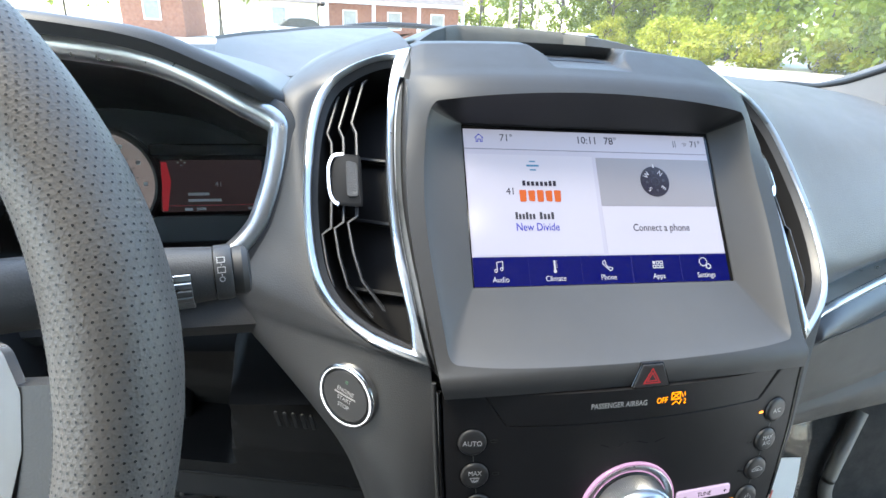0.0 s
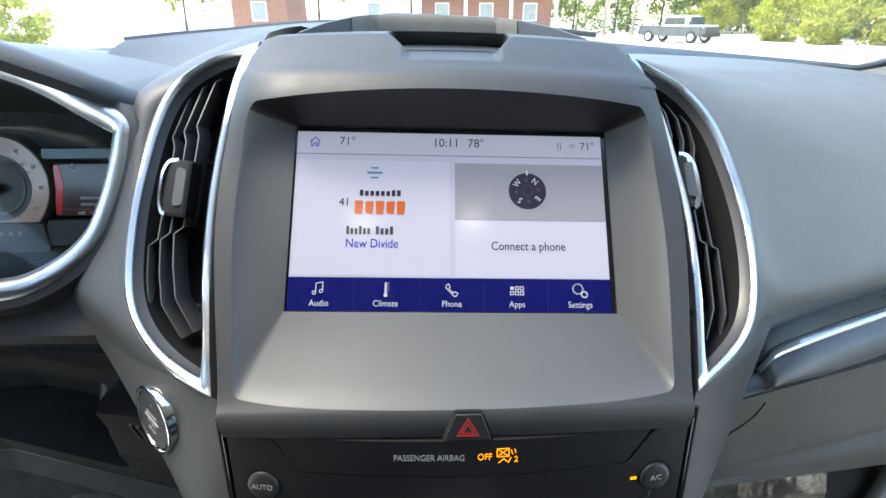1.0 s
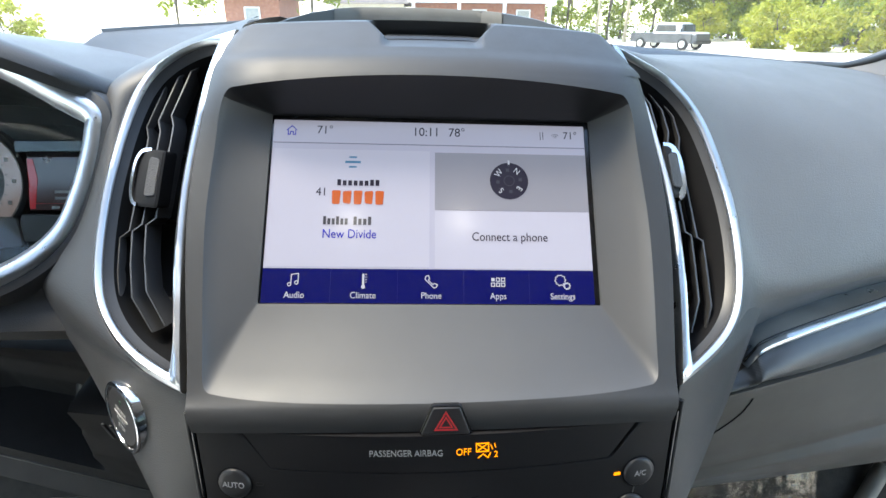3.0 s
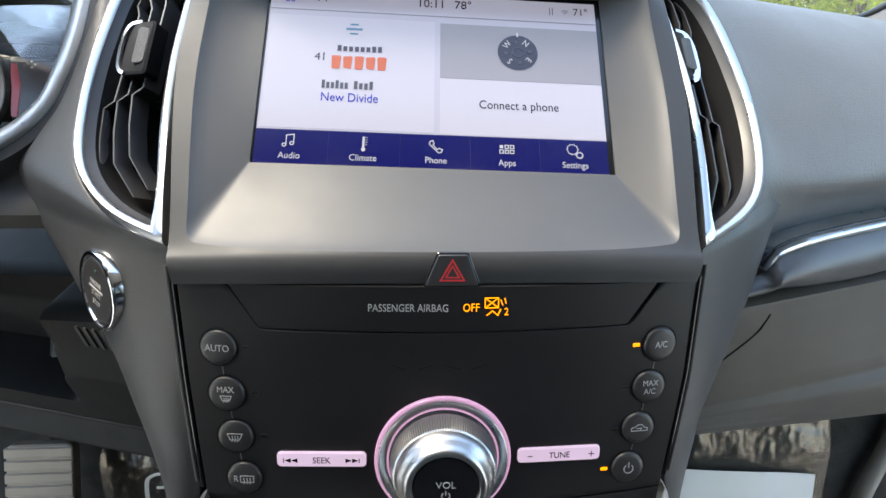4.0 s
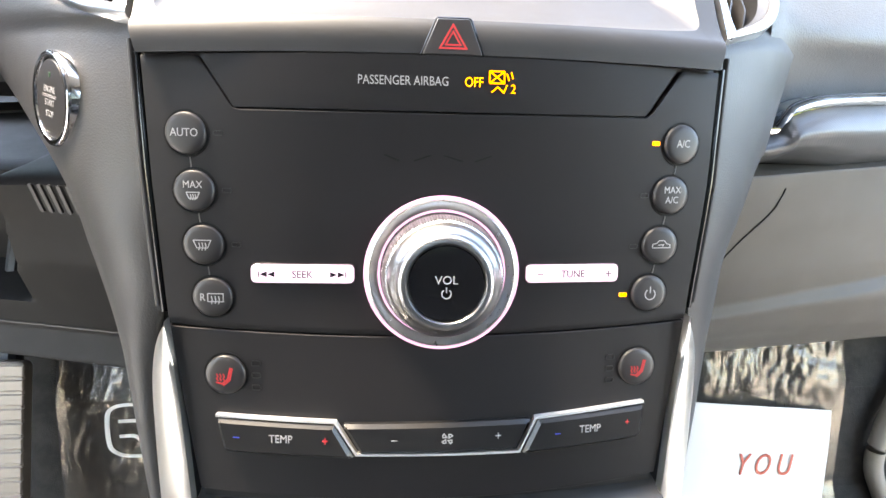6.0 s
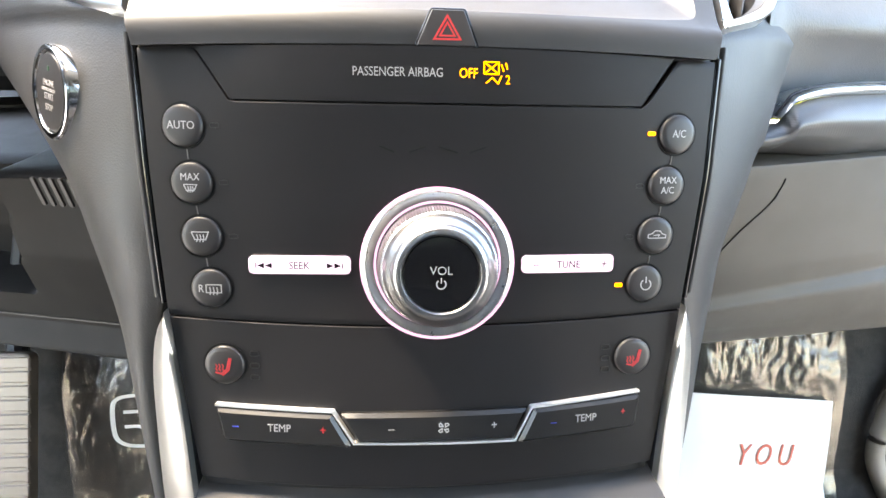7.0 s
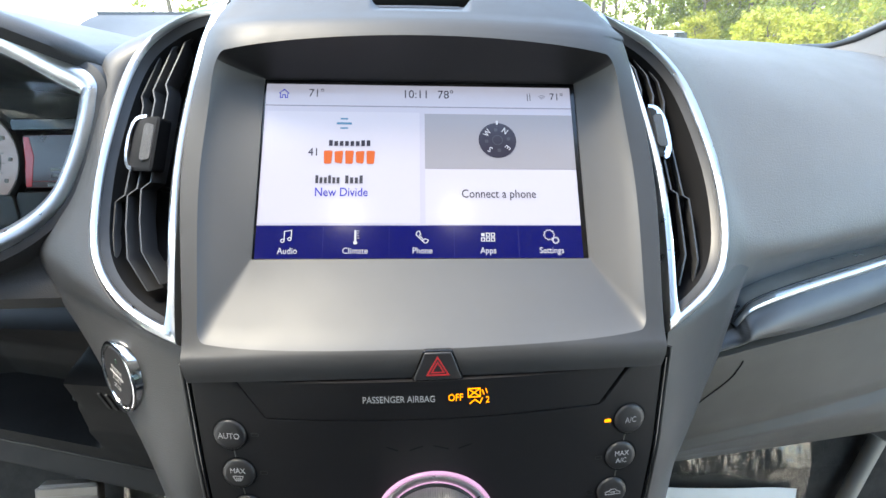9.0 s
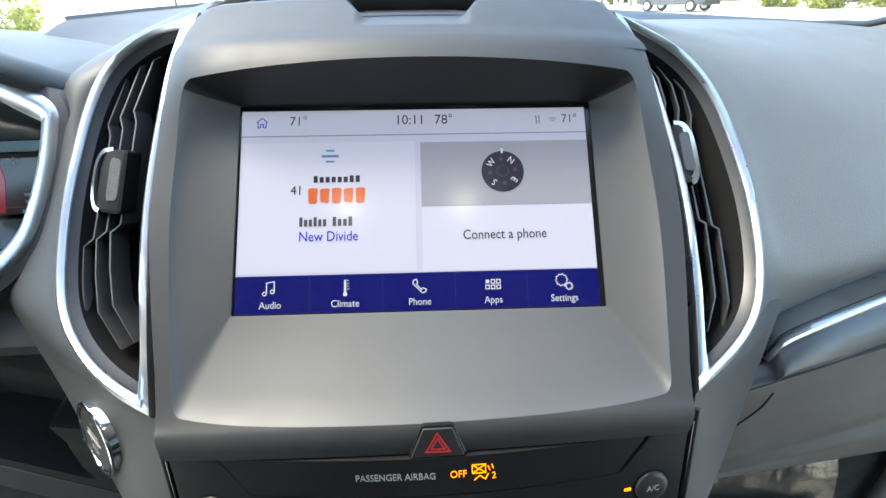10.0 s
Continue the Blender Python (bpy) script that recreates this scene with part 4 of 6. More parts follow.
part("power_symbol", moved(ribbon([(0, -0.0012), (0, -0.0034)], 0.0005, 0.02225, 0.0224), KN), PRINT, knob)

# seek and tune bars
for x, half, body, name in ((-0.0572, 0.0214, "SEEK", "pale lilac lit seek bar with arrow symbols"), (0.0588, 0.0208, "TUNE", "pale lilac lit tune bar with plus and minus")):
    t = thing("key_bar", on_panel(x, 0.9597), name, "button", "lit bars beside the knob")
    o = rpoly([(-half, -0.0039), (half, -0.0039), (half, 0.0039), (-half, 0.0039)], 0.0020, 4, 6)
    sticker("groove", slab(inset(o, -0.0005), -0.002, 0.0002, 0.0001), x, 0.9597, 0.0, BLACK, t)
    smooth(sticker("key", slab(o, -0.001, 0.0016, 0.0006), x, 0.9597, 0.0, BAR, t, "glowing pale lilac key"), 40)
    caption(body, 0.0046, x, 0.9594, 0.0017, BAR_INK, t, 0.9)
    if body == "SEEK":
        for sx in (-1, 1):
            for k in range(2):
                cx = sx * (0.0130 + 0.0032 * k)
                sticker("arrow", slab([(cx - 0.0015, -0.0012), (cx + 0.0015, -0.0012 * (sx < 0)), (cx + 0.0015, 0.0012 * (sx < 0) + 0.00001), (cx - 0.0015, 0.0012)] if sx > 0 else [(cx - 0.0015, -0.00001), (cx + 0.0015, -0.0012), (cx + 0.0015, 0.0012), (cx - 0.0015, 0.00001)], 0, 0.0001, 0.000005), x, 0.9595, 0.0017, BAR_INK, t)
            sticker("arrow", ribbon([(sx * 0.0181, -0.0012), (sx * 0.0181, 0.0012)], 0.0004, 0, 0.0001), x, 0.9595, 0.0017, BAR_INK, t)
    else:
        sticker("minus", ribbon([(-0.0160, 0), (-0.0134, 0)], 0.0004, 0, 0.0001), x, 0.9595, 0.0017, BAR_INK, t)
        sticker("plus", ribbon([(0.0148, 0), (0.0176, 0)], 0.0004, 0, 0.0001), x, 0.9595, 0.0017, BAR_INK, t)
        sticker("plus", ribbon([(0.0162, -0.0014), (0.0162, 0.0014)], 0.0004, 0, 0.00012), x, 0.9595, 0.0017, BAR_INK, t)

# temperature and fan keys
temp = thing("climate_key_row", on_panel(0, 0.89), "row of black temperature and fan keys under a thin chrome line", "button")


def on_skin(bm):
    """Lays flat work, drawn in x and z of the panel, onto the curved panel."""
    for v in bm.verts:
        v.co = on_panel(v.co.x, v.co.y, v.co.z)
    return bm


def fine(pts, n=8):
    out = []
    for a, c in zip(pts, pts[1:] + pts[:1]):
        out += [Vector(a).lerp(Vector(c), k / n) for k in range(n)]
    return out


KEY = plastic("key_plastic", (0.012, 0.012, 0.0125), (0.016, 0.016, 0.0165), 0.34, 2200, 0.05)
LINE = plastic("bright_trim_line", (0.66, 0.66, 0.67), (0.74, 0.74, 0.75), 0.32, 3000, 0.02, 20, 0.45)
keys = (fine(rpoly([(-0.0915, 0.8826), (-0.0358, 0.8812), (-0.0443, 0.8957), (-0.0945, 0.8974)], [0.003, 0.0008, 0.0008, 0.0008], 3, 3), 2),
        fine(rpoly([(-0.0334, 0.8836), (0.0350, 0.8834), (0.0416, 0.8966), (-0.0412, 0.8962)], 0.0008, 3, 5), 2),
        fine(rpoly([(0.0372, 0.8812), (0.0935, 0.8838), (0.0948, 0.8988), (0.0446, 0.8962)], [0.0008, 0.003, 0.0008, 0.0008], 3, 3), 2))
for o in keys:
    smooth(part("key", on_skin(slab(o, -0.002, 0.0036, 0.0015)), KEY, temp, "black rocker key"), 40)
line = [(-0.0950, 0.8986)] + [(x, 0.8986 - 0.0018 * (x + 0.095) / 0.052) for x in steps(-0.09, -0.0440, 8)] + [(-0.0350, 0.8829)] + [(x, 0.8829 - 0.0006 * (x + 0.034) / 0.07) for x in steps(-0.033, 0.034, 10)] + [(0.0362, 0.8824), (0.0434, 0.8968)] + [(x, 0.8968 + 0.0036 * (x - 0.0434) / 0.052) for x in steps(0.045, 0.0948, 8)]
part("chrome_line", on_skin(ribbon(line, 0.0010, -0.001, 0.0026)), LINE, temp, "thin bent chrome line")
for body, x, z, mat, size in (("TEMP", -0.0668, 0.8898, PRINT, 0.0050), ("TEMP", 0.0682, 0.8908, PRINT, 0.0050), ("–", -0.0857, 0.8902, BLUE, 0.006), ("+", -0.0480, 0.8892, RED, 0.006), ("–", -0.0187, 0.8900, PRINT, 0.006), ("+", 0.0262, 0.8904, PRINT, 0.006), ("–", 0.0532, 0.8900, BLUE, 0.006), ("+", 0.0862, 0.8920, RED, 0.005)):
    caption(body, size, x, z, 0.0038, mat, temp, 0.85)
for k in range(4):
    sticker("fan_symbol", ribbon([(0.0008 * math.cos(a) , 0.0008 * math.sin(a)) if j == 0 else (0.0026 * math.cos(a + 0.35 * j - 0.2) * (1 if j < 3 else 0.75), 0.0026 * math.sin(a + 0.35 * j - 0.2) * (1 if j < 3 else 0.75)) for a in [k * math.pi / 2 + 0.4] for j in range(4)], 0.0005, 0, 0.0001, True), 0.0040, 0.8902, 0.0038, PRINT, temp)

# start button on the driver's bolster
st_m = frame_at((-0.1738, 0.0490, 1.0278), (0.735, -0.665, -0.12), (-0.19, 0.29, 0.95))
st_m = st_m @ Matrix.Translation((0, 0, 0.0006)) @ Matrix.Scale(1.09, 4)
start = thing("start_button", st_m.translation, "round black engine start button with a chrome ring", "button")
smooth(part("chrome_ring", moved(turned([(0.0198, -0.012), (0.0198, -0.0006), (0.0194, 0.0004), (0.0186, 0.0009), (0.0172, 0.0006), (0.0164, -0.002)], 64), st_m), CHROME, start, "polished chrome ring"), 50)
smooth(part("cap", moved(turned([(0.0164, -0.006), (0.0163, -0.0006), (0.0154, 0.0003), (0.007, 0.0006), (0.0001, 0.0006)], 48), st_m), BUTTON, start), 40)
for body, v in (("ENGINE", 0.0035), ("START", -0.0020), ("STOP", -0.0065)):
    lettering("lettering", body, 0.0038, st_m @ Matrix.Translation((0, v, 0.0007)), PRINT, start, "", 0.9, 0.00006)
for v in (0.0012, 0.0005):
    part("print_line", moved(ribbon([(-0.0075, v), (0.0075, v)], 0.0003, 0.0006, 0.0008), st_m), PRINT, start)
part("indicator_light", moved(slab(rpoly([(-0.0010, 0.0085), (0.0010, 0.0085), (0.0010, 0.0105), (-0.0010, 0.0105)], 0.0004, 3, 1), 0.0003, 0.0008, 0.0001), st_m), INDICATOR, start, "small dim green indicator")


# ---- dashboard pads ----
pad = thing("dashboard_pad", (0.45, 0.3, 1.03), "long dark grey grained vinyl dashboard pad", "dashboard")
SEC0 = [(0.128, 0.74, 1.190), (0.128, 0.42, 1.203), (0.122, 0.24, 1.213)] + [vp(x, z, 0.001) for x, z in RIM_OUT[1][:8]] + [(0.1755, 0.066, 1.072), (0.171, 0.062, 1.050), (0.175, 0.064, 1.028)]
SEC1 = [(0.25, 0.74, 1.190), (0.25, 0.44, 1.202), (0.245, 0.30, 1.205), (0.24, 0.25, 1.200), (0.235, 0.215, 1.193), (0.232, 0.190, 1.182), (0.232, 0.168, 1.165), (0.234, 0.145, 1.140), (0.236, 0.124, 1.115), (0.236, 0.107, 1.090), (0.234, 0.100, 1.074), (0.231, 0.105, 1.061), (0.228, 0.111, 1.047), (0.224, 0.117, 1.034)]
SEC2 = [(0.42, 0.72, 1.186), (0.42, 0.46, 1.196), (0.42, 0.35, 1.194), (0.42, 0.29, 1.186), (0.42, 0.250, 1.175), (0.42, 0.220, 1.160), (0.42, 0.195, 1.142), (0.42, 0.175, 1.122), (0.42, 0.162, 1.102), (0.42, 0.154, 1.086), (0.42, 0.154, 1.073), (0.42, 0.165, 1.062), (0.42, 0.176, 1.052), (0.42, 0.184, 1.042)]
SEC3 = [(0.70, 0.60, 1.155), (0.70, 0.42, 1.160), (0.70, 0.34, 1.158), (0.70, 0.29, 1.150), (0.70, 0.260, 1.140), (0.70, 0.235, 1.127), (0.70, 0.215, 1.112), (0.70, 0.200, 1.097), (0.70, 0.192, 1.083), (0.70, 0.190, 1.072), (0.70, 0.195, 1.064), (0.70, 0.202, 1.058), (0.70, 0.210, 1.053), (0.70, 0.214, 1.048)]
secs = [spline(s, 70) for s in (SEC0, SEC1, SEC2, SEC3)]
cols = [spline([s[i] for s in secs], 40) for i in range(70)]
for col in cols:
    for p in col:
        p.z += lean(min(p.x, 0.2), p.z)
smooth(part("passenger_pad", loft(cols, False), DASH_LIT, pad, "broad curved pad in front of the passenger"), 60)

# silver accent strip and the woven insert below it
STRIP = [(0.2095, 0.0945, 1.0205), (0.2150, 0.0960, 1.0262), (0.2225, 0.0985, 1.0315), (0.25, 0.1065, 1.0365), (0.32, 0.132, 1.0395), (0.44, 0.176, 1.0425), (0.58, 0.200, 1.0465), (0.70, 0.212, 1.0490)]
WID = [0.0005, 0.0021, 0.0028, 0.0031, 0.0035, 0.0038, 0.004, 0.004]
sp = spline(STRIP, 50)
rows = []
for i, p in enumerate(sp):
    w = float(np.interp(i / 49 * 7, range(8), WID))
    rows.append([p + Vector((0, dy, dz * w)) for dy, dz in ((0.045, 1.0), (0.0005, 1.0), (-0.0035, 0.55), (-0.0042, 0.0), (-0.0035, -0.55), (0.0005, -1.0), (0.012, -1.0))])
smooth(part("accent_strip", loft(rows, False), SATIN, pad, "satin silver accent strip"), 50)
smooth(part("strip_groove", tube([p + Vector((0, 0.001, float(np.interp(i / 49 * 7, range(8), WID)) + 0.0008)) for i, p in enumerate(sp)], 0.0009, 6), BLACK, pad), 60)
rows = []
for i, p in enumerate(spline([(0.178, 0.086, 1.012), (0.196, 0.0905, 1.0155)] + STRIP, 60)):
    d = min(1.0, i / 22)
    foot = float(np.interp(p.x, [0.178, 0.232, 0.27, 0.32, 0.44, 0.70], [1.0000, 0.9950, 0.9890, 0.9870, 0.9900, 0.9960]))
    row = []
    for k in range(14):
        s = k / 13
        bow = float(np.interp(s, [0, 0.15, 0.35, 0.6, 0.85, 1], [-0.001, -0.009, -0.014, -0.009, 0.008, 0.026]))
        row.append(Vector((p.x, p.y + bow * (0.4 + 0.6 * d), p.z - 0.003 + (foot - p.z + 0.003) * s)))
    rows.append(row)
WOVEN = plastic("woven_insert", (0.055, 0.056, 0.058), (0.075, 0.076, 0.078), 0.38, 2600, 0.05)
wv = WOVEN.node_tree.nodes.new("ShaderNodeTexWave")
wv.inputs["Scale"].default_value, wv.inputs["Distortion"].default_value = 210, 0.3
wv.bands_direction = "DIAGONAL"
wco = WOVEN.node_tree.nodes.new("ShaderNodeTexCoord")
wb = WOVEN.node_tree.nodes.new("ShaderNodeBump")
wb.inputs["Strength"].default_value, wb.inputs["Distance"].default_value = 0.10, 0.0004
WOVEN.node_tree.links.new(wco.outputs["Object"], wv.inputs["Vector"])
WOVEN.node_tree.links.new(wv.outputs["Fac"], wb.inputs["Height"])
WOVEN.node_tree.links.new(wb.outputs[0], WOVEN.node_tree.nodes["Principled BSDF"].inputs["Normal"])
smooth(part("woven_insert", loft(rows, False), WOVEN, pad, "dark insert with a woven texture"), 60)

# driver's side: skin between the vent and the instrument binnacle, cluster hood, dash top
RING = [(-0.350, 1.224), (-0.300, 1.218), (-0.268, 1.2075), (-0.2335, 1.190), (-0.2120, 1.1785), (-0.2105, 1.166), (-0.2140, 1.146), (-0.2195, 1.128), (-0.2275, 1.111), (-0.244, 1.0955), (-0.270, 1.083), (-0.300, 1.0785)]


def cl_at(x, z, h=0.0):
    """The plane of the cluster's bezel, h towards the driver."""
    return Vector((x, 0.156 - 0.5 * (1.177 - z) - 0.894 * h, z + 0.447 * h))


HOOD = [(-0.2065, 0.172, 1.1850), (-0.222, 0.154, 1.1945), (-0.250, 0.141, 1.2095), (-0.285, 0.131, 1.2245), (-0.330, 0.124, 1.2320), (-0.385, 0.121, 1.2345), (-0.44, 0.122, 1.2325), (-0.50, 0.130, 1.222), (-0.56, 0.15, 1.20), (-0.62, 0.18, 1.16)]
mir = [(-0.82 - x, z) for x, z in RING]
hood_in = spline([cl_at(x, z, 0.001) for x, z in RING[4::-1]] + [cl_at(x, z, 0.001) for x, z in mir[:5]], 60)
hood_lip = spline(HOOD[:1] + HOOD[1:9], 60)
roll_h = [0.004 + 0.0055 * min(1, (abs(p.x) - 0.2005) / 0.020) - 0.003 * min(1, max(0, (abs(p.x) - 0.27) / 0.04)) for p in hood_lip]
fwd = [Vector((p.x * 0.97 - 0.003, 0.46, 1.198 - 0.02 * max(0, (abs(p.x) - 0.35)))) for p in hood_lip]
fwd2 = [Vector((p.x * 1.0, 0.74 - 0.15 * max(0, abs(p.x) - 0.4), 1.186)) for p in hood_lip]
rows = [[p for p in hood_in], [a.lerp(b, 0.6) + Vector((0, 0.004, 0.002)) for a, b in zip(hood_in, hood_lip)], [b + Vector((0, 0.0015, -0.0045)) for b in hood_lip], [b for b in hood_lip]]
for dy, up in ((-0.0012, 0.35), (0.0008, 0.70), (0.0050, 0.93), (0.0105, 1.0), (0.018, 0.93)):
    rows.append([b + Vector((0, dy, up * h)) for b, h in zip(hood_lip, roll_h)])
for s in (0.08, 0.2, 0.35, 0.5, 0.65, 0.8, 0.92, 1.0):
    rows.append([b.lerp(c, s) + Vector((0, 0, 0.001 * math.sin(s * math.pi) + 0.75 * h * (1 - s) ** 2)) for b, c, h in zip(hood_lip, fwd, roll_h)])
rows.append(fwd2)
for k, row in enumerate(rows):
    if k > 3:
        row[0:0] = [row[0] + Vector((0.006, 0.004, -0.022)), row[0] + Vector((0.004, 0.001, -0.006))]
    else:
        row[0:0] = [row[0] + Vector((0.0004, 0.0008, -0.0004)), row[0] + Vector((0.0002, 0.0004, -0.0002))]
# one vinyl: the roll keeps its own tone, the top takes the lightened copy
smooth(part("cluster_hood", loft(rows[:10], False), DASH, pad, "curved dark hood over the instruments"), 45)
smooth(part("dash_top", loft(rows[9:], False), DASH_LIT, pad), 45)
front = spline([(-0.108, 0.2380, 1.2350), (-0.1235, 0.2340, 1.2325), (-0.157, 0.2245, 1.2212), (-0.186, 0.2110, 1.2075), (-0.2085, 0.1730, 1.1895), (-0.2200, 0.1650, 1.1800)], 30)
rear = [Vector((-0.116 - 0.150 * k / 29, 0.74, 1.194)) for k in range(30)]
mid = loft([[p.lerp(q, v) + Vector((0, 0, 0.004 * math.sin(v * math.pi))) for p, q in zip(front, rear)] for v in steps(0, 1, 22)], False)
smooth(part("dash_top", mid, DASH_LIT, pad, "dash top running to the windscreen"))
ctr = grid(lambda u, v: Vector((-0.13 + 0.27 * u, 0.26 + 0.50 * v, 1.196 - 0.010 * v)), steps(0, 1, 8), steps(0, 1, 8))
part("dash_top", ctr, DASH_LIT, pad)
cowl = grid(lambda u, v: Vector((-0.70 + 1.42 * u, 0.735 + 0.06 * v - 0.14 * max(0.0, abs(-0.70 + 1.42 * u) - 0.3), 1.188 + 0.014 * v - 0.05 * max(0.0, -0.70 + 1.42 * u - 0.3) - 0.03 * max(0.0, abs(-0.70 + 1.42 * u) - 0.3))), steps(0, 1, 40), steps(0, 1, 4))
part("windscreen_band", thicken(cowl, 0.004), BLACK, pad, "black band along the foot of the windscreen")

crest = spline([(-0.2725, 0.300, 1.2255), (-0.2568, 0.38, 1.2284), (-0.2286, 0.46, 1.2314), (-0.175, 0.56, 1.2372), (-0.09, 0.64, 1.2400)], 30)
ramp = [[p + Vector((0.004, 0.050, -0.004)), p, p + Vector((0, -0.0016, -0.0006)), p + Vector((0.001, -0.0020, -0.0030))] for p in crest]
smooth(part("defroster_lip", loft(ramp, False), TRIM_GREY, pad, "thin grey lip along the rear of the dash top"), 50)
ramp = []
for p in crest:
    reach, drop = 0.10 + 0.55 * (p.y - 0.3), p.z - 0.0028 - 1.196
    ramp.append([Vector((p.x + 0.001 + 0.012 * q, p.y - 0.0016 - reach * q, p.z - 0.0028 - drop * q ** 1.3)) for q in steps(0, 1, 8)])
smooth(part("dash_top", loft(ramp, False), DASH_LIT, pad), 60)

# ---- instruments ----
clu = thing("instrument_cluster", (-0.41, 0.20, 1.10), "black instrument cluster with a grey dial and a dark red display", "instruments")
ring = [Vector((*p, 0)) for p in RING] + [Vector((*p, 0)) for p in mir[::-1]]
pts = spline(ring[:12], 60) + spline(ring[12:], 60)
cen = Vector((-0.41, 1.15, 0))


def cl_ring(h, d):
    out = []
    for i, p in enumerate(pts):
        t = (pts[(i + 1) % len(pts)] - pts[i - 1]).normalized()
        n = Vector((-t.y, t.x, 0))
        n = n if n.dot(cen - p) > 0 else -n
        q = p + n * d
        out.append(cl_at(q.x, q.y, h))
    return out


smooth(part("chrome_bezel", loft([cl_ring(-0.006, -0.0040), cl_ring(0.002, -0.0040), cl_ring(0.0036, -0.002), cl_ring(0.0024, 0.005), cl_ring(-0.002, 0.0088), cl_ring(-0.008, 0.0095)]), SATIN, clu, "satin silver bezel"), 50)
smooth(part("shroud", loft([cl_ring(-0.008, 0.0095), cl_ring(-0.06, 0.010), cl_ring(-0.125, 0.004)], True, False, True), BLACK, clu), 40)
smooth(part("outer_rim", loft([cl_ring(0.002, -0.0042), cl_ring(0.001, -0.009), cl_ring(-0.012, -0.014)]), DASH, clu), 50)

lens_rings = [cl_ring(-0.012, 0.0085), cl_ring(-0.0121, 0.030)]


def dial_at(x, z, h=0.0):
    return frame_at((x, 0.222 - 0.30 * (1.12 - z) * 1.0, z), (1, 0, 0), (0, 0.30, 1)) @ Matrix.Translation((0, 0, h))


DIM_RED = glow("dim_red", (0.30, 0.02, 0.03), 0.35)
DIM_PANEL = glow("dim_display", (0.022, 0.014, 0.016), 0.5)
BACKLIT = glow("dial_backlight", (0.36, 0.285, 0.285), 0.24)
for sx in (-0.355, -0.465):
    part("dial", moved(turned([(0.0455, -0.004), (0.0455, 0.004), (0.0430, 0.006), (0.0405, 0.004), (0.0402, -0.003)], 64), dial_at(sx, 1.116)), BLACK, clu)
    part("dial_face", moved(turned([(0.0402, 0.0), (0.0400, 0.0015), (0.0262, 0.0017), (0.0258, 0.0002)], 64), dial_at(sx, 1.116)), BACKLIT, clu, "pale backlit dial ring")
    part("inner_ring", moved(turned([(0.0215, 0.0010), (0.0214, 0.0016), (0.0192, 0.0016), (0.0190, 0.0010)], 64), dial_at(sx, 1.116)), TRIM_GREY, clu, "faint inner scale ring")
    part("dial_centre", moved(turned([(0.0262, 0.0), (0.0262, 0.0012), (0.0001, 0.0012)], 64), dial_at(sx, 1.116)), BLACK, clu)
    for k in range(9):
        a = radians(210 - 30 * k)
        part("dial_mark", moved(slab(rpoly([(0.0332 * math.cos(a) - 0.0016, 0.0332 * math.sin(a) - 0.0016), (0.0332 * math.cos(a) + 0.0016, 0.0332 * math.sin(a) - 0.0016), (0.0332 * math.cos(a) + 0.0016, 0.0332 * math.sin(a) + 0.0016), (0.0332 * math.cos(a) - 0.0016, 0.0332 * math.sin(a) + 0.0016)], 0.0008, 3, 1), 0.0017, 0.0020, 0.0001), dial_at(sx, 1.116)), PRINT, clu)
    for k in range(17):
        a = radians(218 - 16 * k)
        part("dial_mark", moved(ribbon([(0.0272 * math.cos(a), 0.0272 * math.sin(a)), (0.0290 * math.cos(a), 0.0290 * math.sin(a))], 0.0007, 0.0017, 0.0019), dial_at(sx, 1.116)), BLACK, clu)
    part("gear_panel", moved(slab(rpoly([(-0.048, -0.052), (0.040, -0.052), (0.036, -0.0275), (-0.048, -0.0275)], 0.004, 4, 3), 0.002, 0.0065, 0.001), dial_at(sx, 1.116)), DASH, clu, "dark panel with gear letters")
    for k in range(5):
        part("letter_bar", moved(ribbon([(-0.0135 + 0.0072 * k, -0.0362), (-0.0105 + 0.0072 * k, -0.0362)], 0.0034, 0.0065, 0.0067), dial_at(sx, 1.116)), TRIM_GREY, clu)
    part("needle_tail", moved(slab([(-0.009, -0.0085), (-0.0080, -0.0098), (0.0035, 0.0002), (0.0018, 0.0026)], 0.0062, 0.0068, 0.0002), dial_at(sx, 1.116)), PAPER, clu, "white root of the needle")
    part("needle", moved(slab([(-0.0310, -0.0212), (-0.0280, -0.0245), (0.004, -0.0010), (0.0, 0.0036)], 0.0045, 0.0060, 0.0003), dial_at(sx, 1.116)), RED, clu, "red needle")
    part("needle_hub", moved(turned([(0.004, 0.001), (0.004, 0.007), (0.003, 0.0078), (0.0001, 0.0078)], 24), dial_at(sx, 1.116)), BLACK, clu)
dm = dial_at(-0.272, 1.114)
part("info_display", moved(slab(rpoly([(-0.0395, -0.0205), (0.036, -0.0205), (0.038, 0.0205), (-0.0385, 0.0205)], 0.002, 3, 3), 0.0, 0.003, 0.0005), dm), DIM_PANEL, clu, "dark information display")
part("red_edge", moved(slab([(-0.0385, -0.0195), (-0.0345, -0.0195), (-0.0310, 0.0040), (-0.0335, 0.0190), (-0.0375, 0.0190)], 0.003, 0.0034, 0.0001), dm), DIM_RED, clu, "red glow along the display edge")
lettering("lettering", "41", 0.0060, dm @ Matrix.Translation((0.0045, 0.0010, 0.0032)), PRINT, clu)
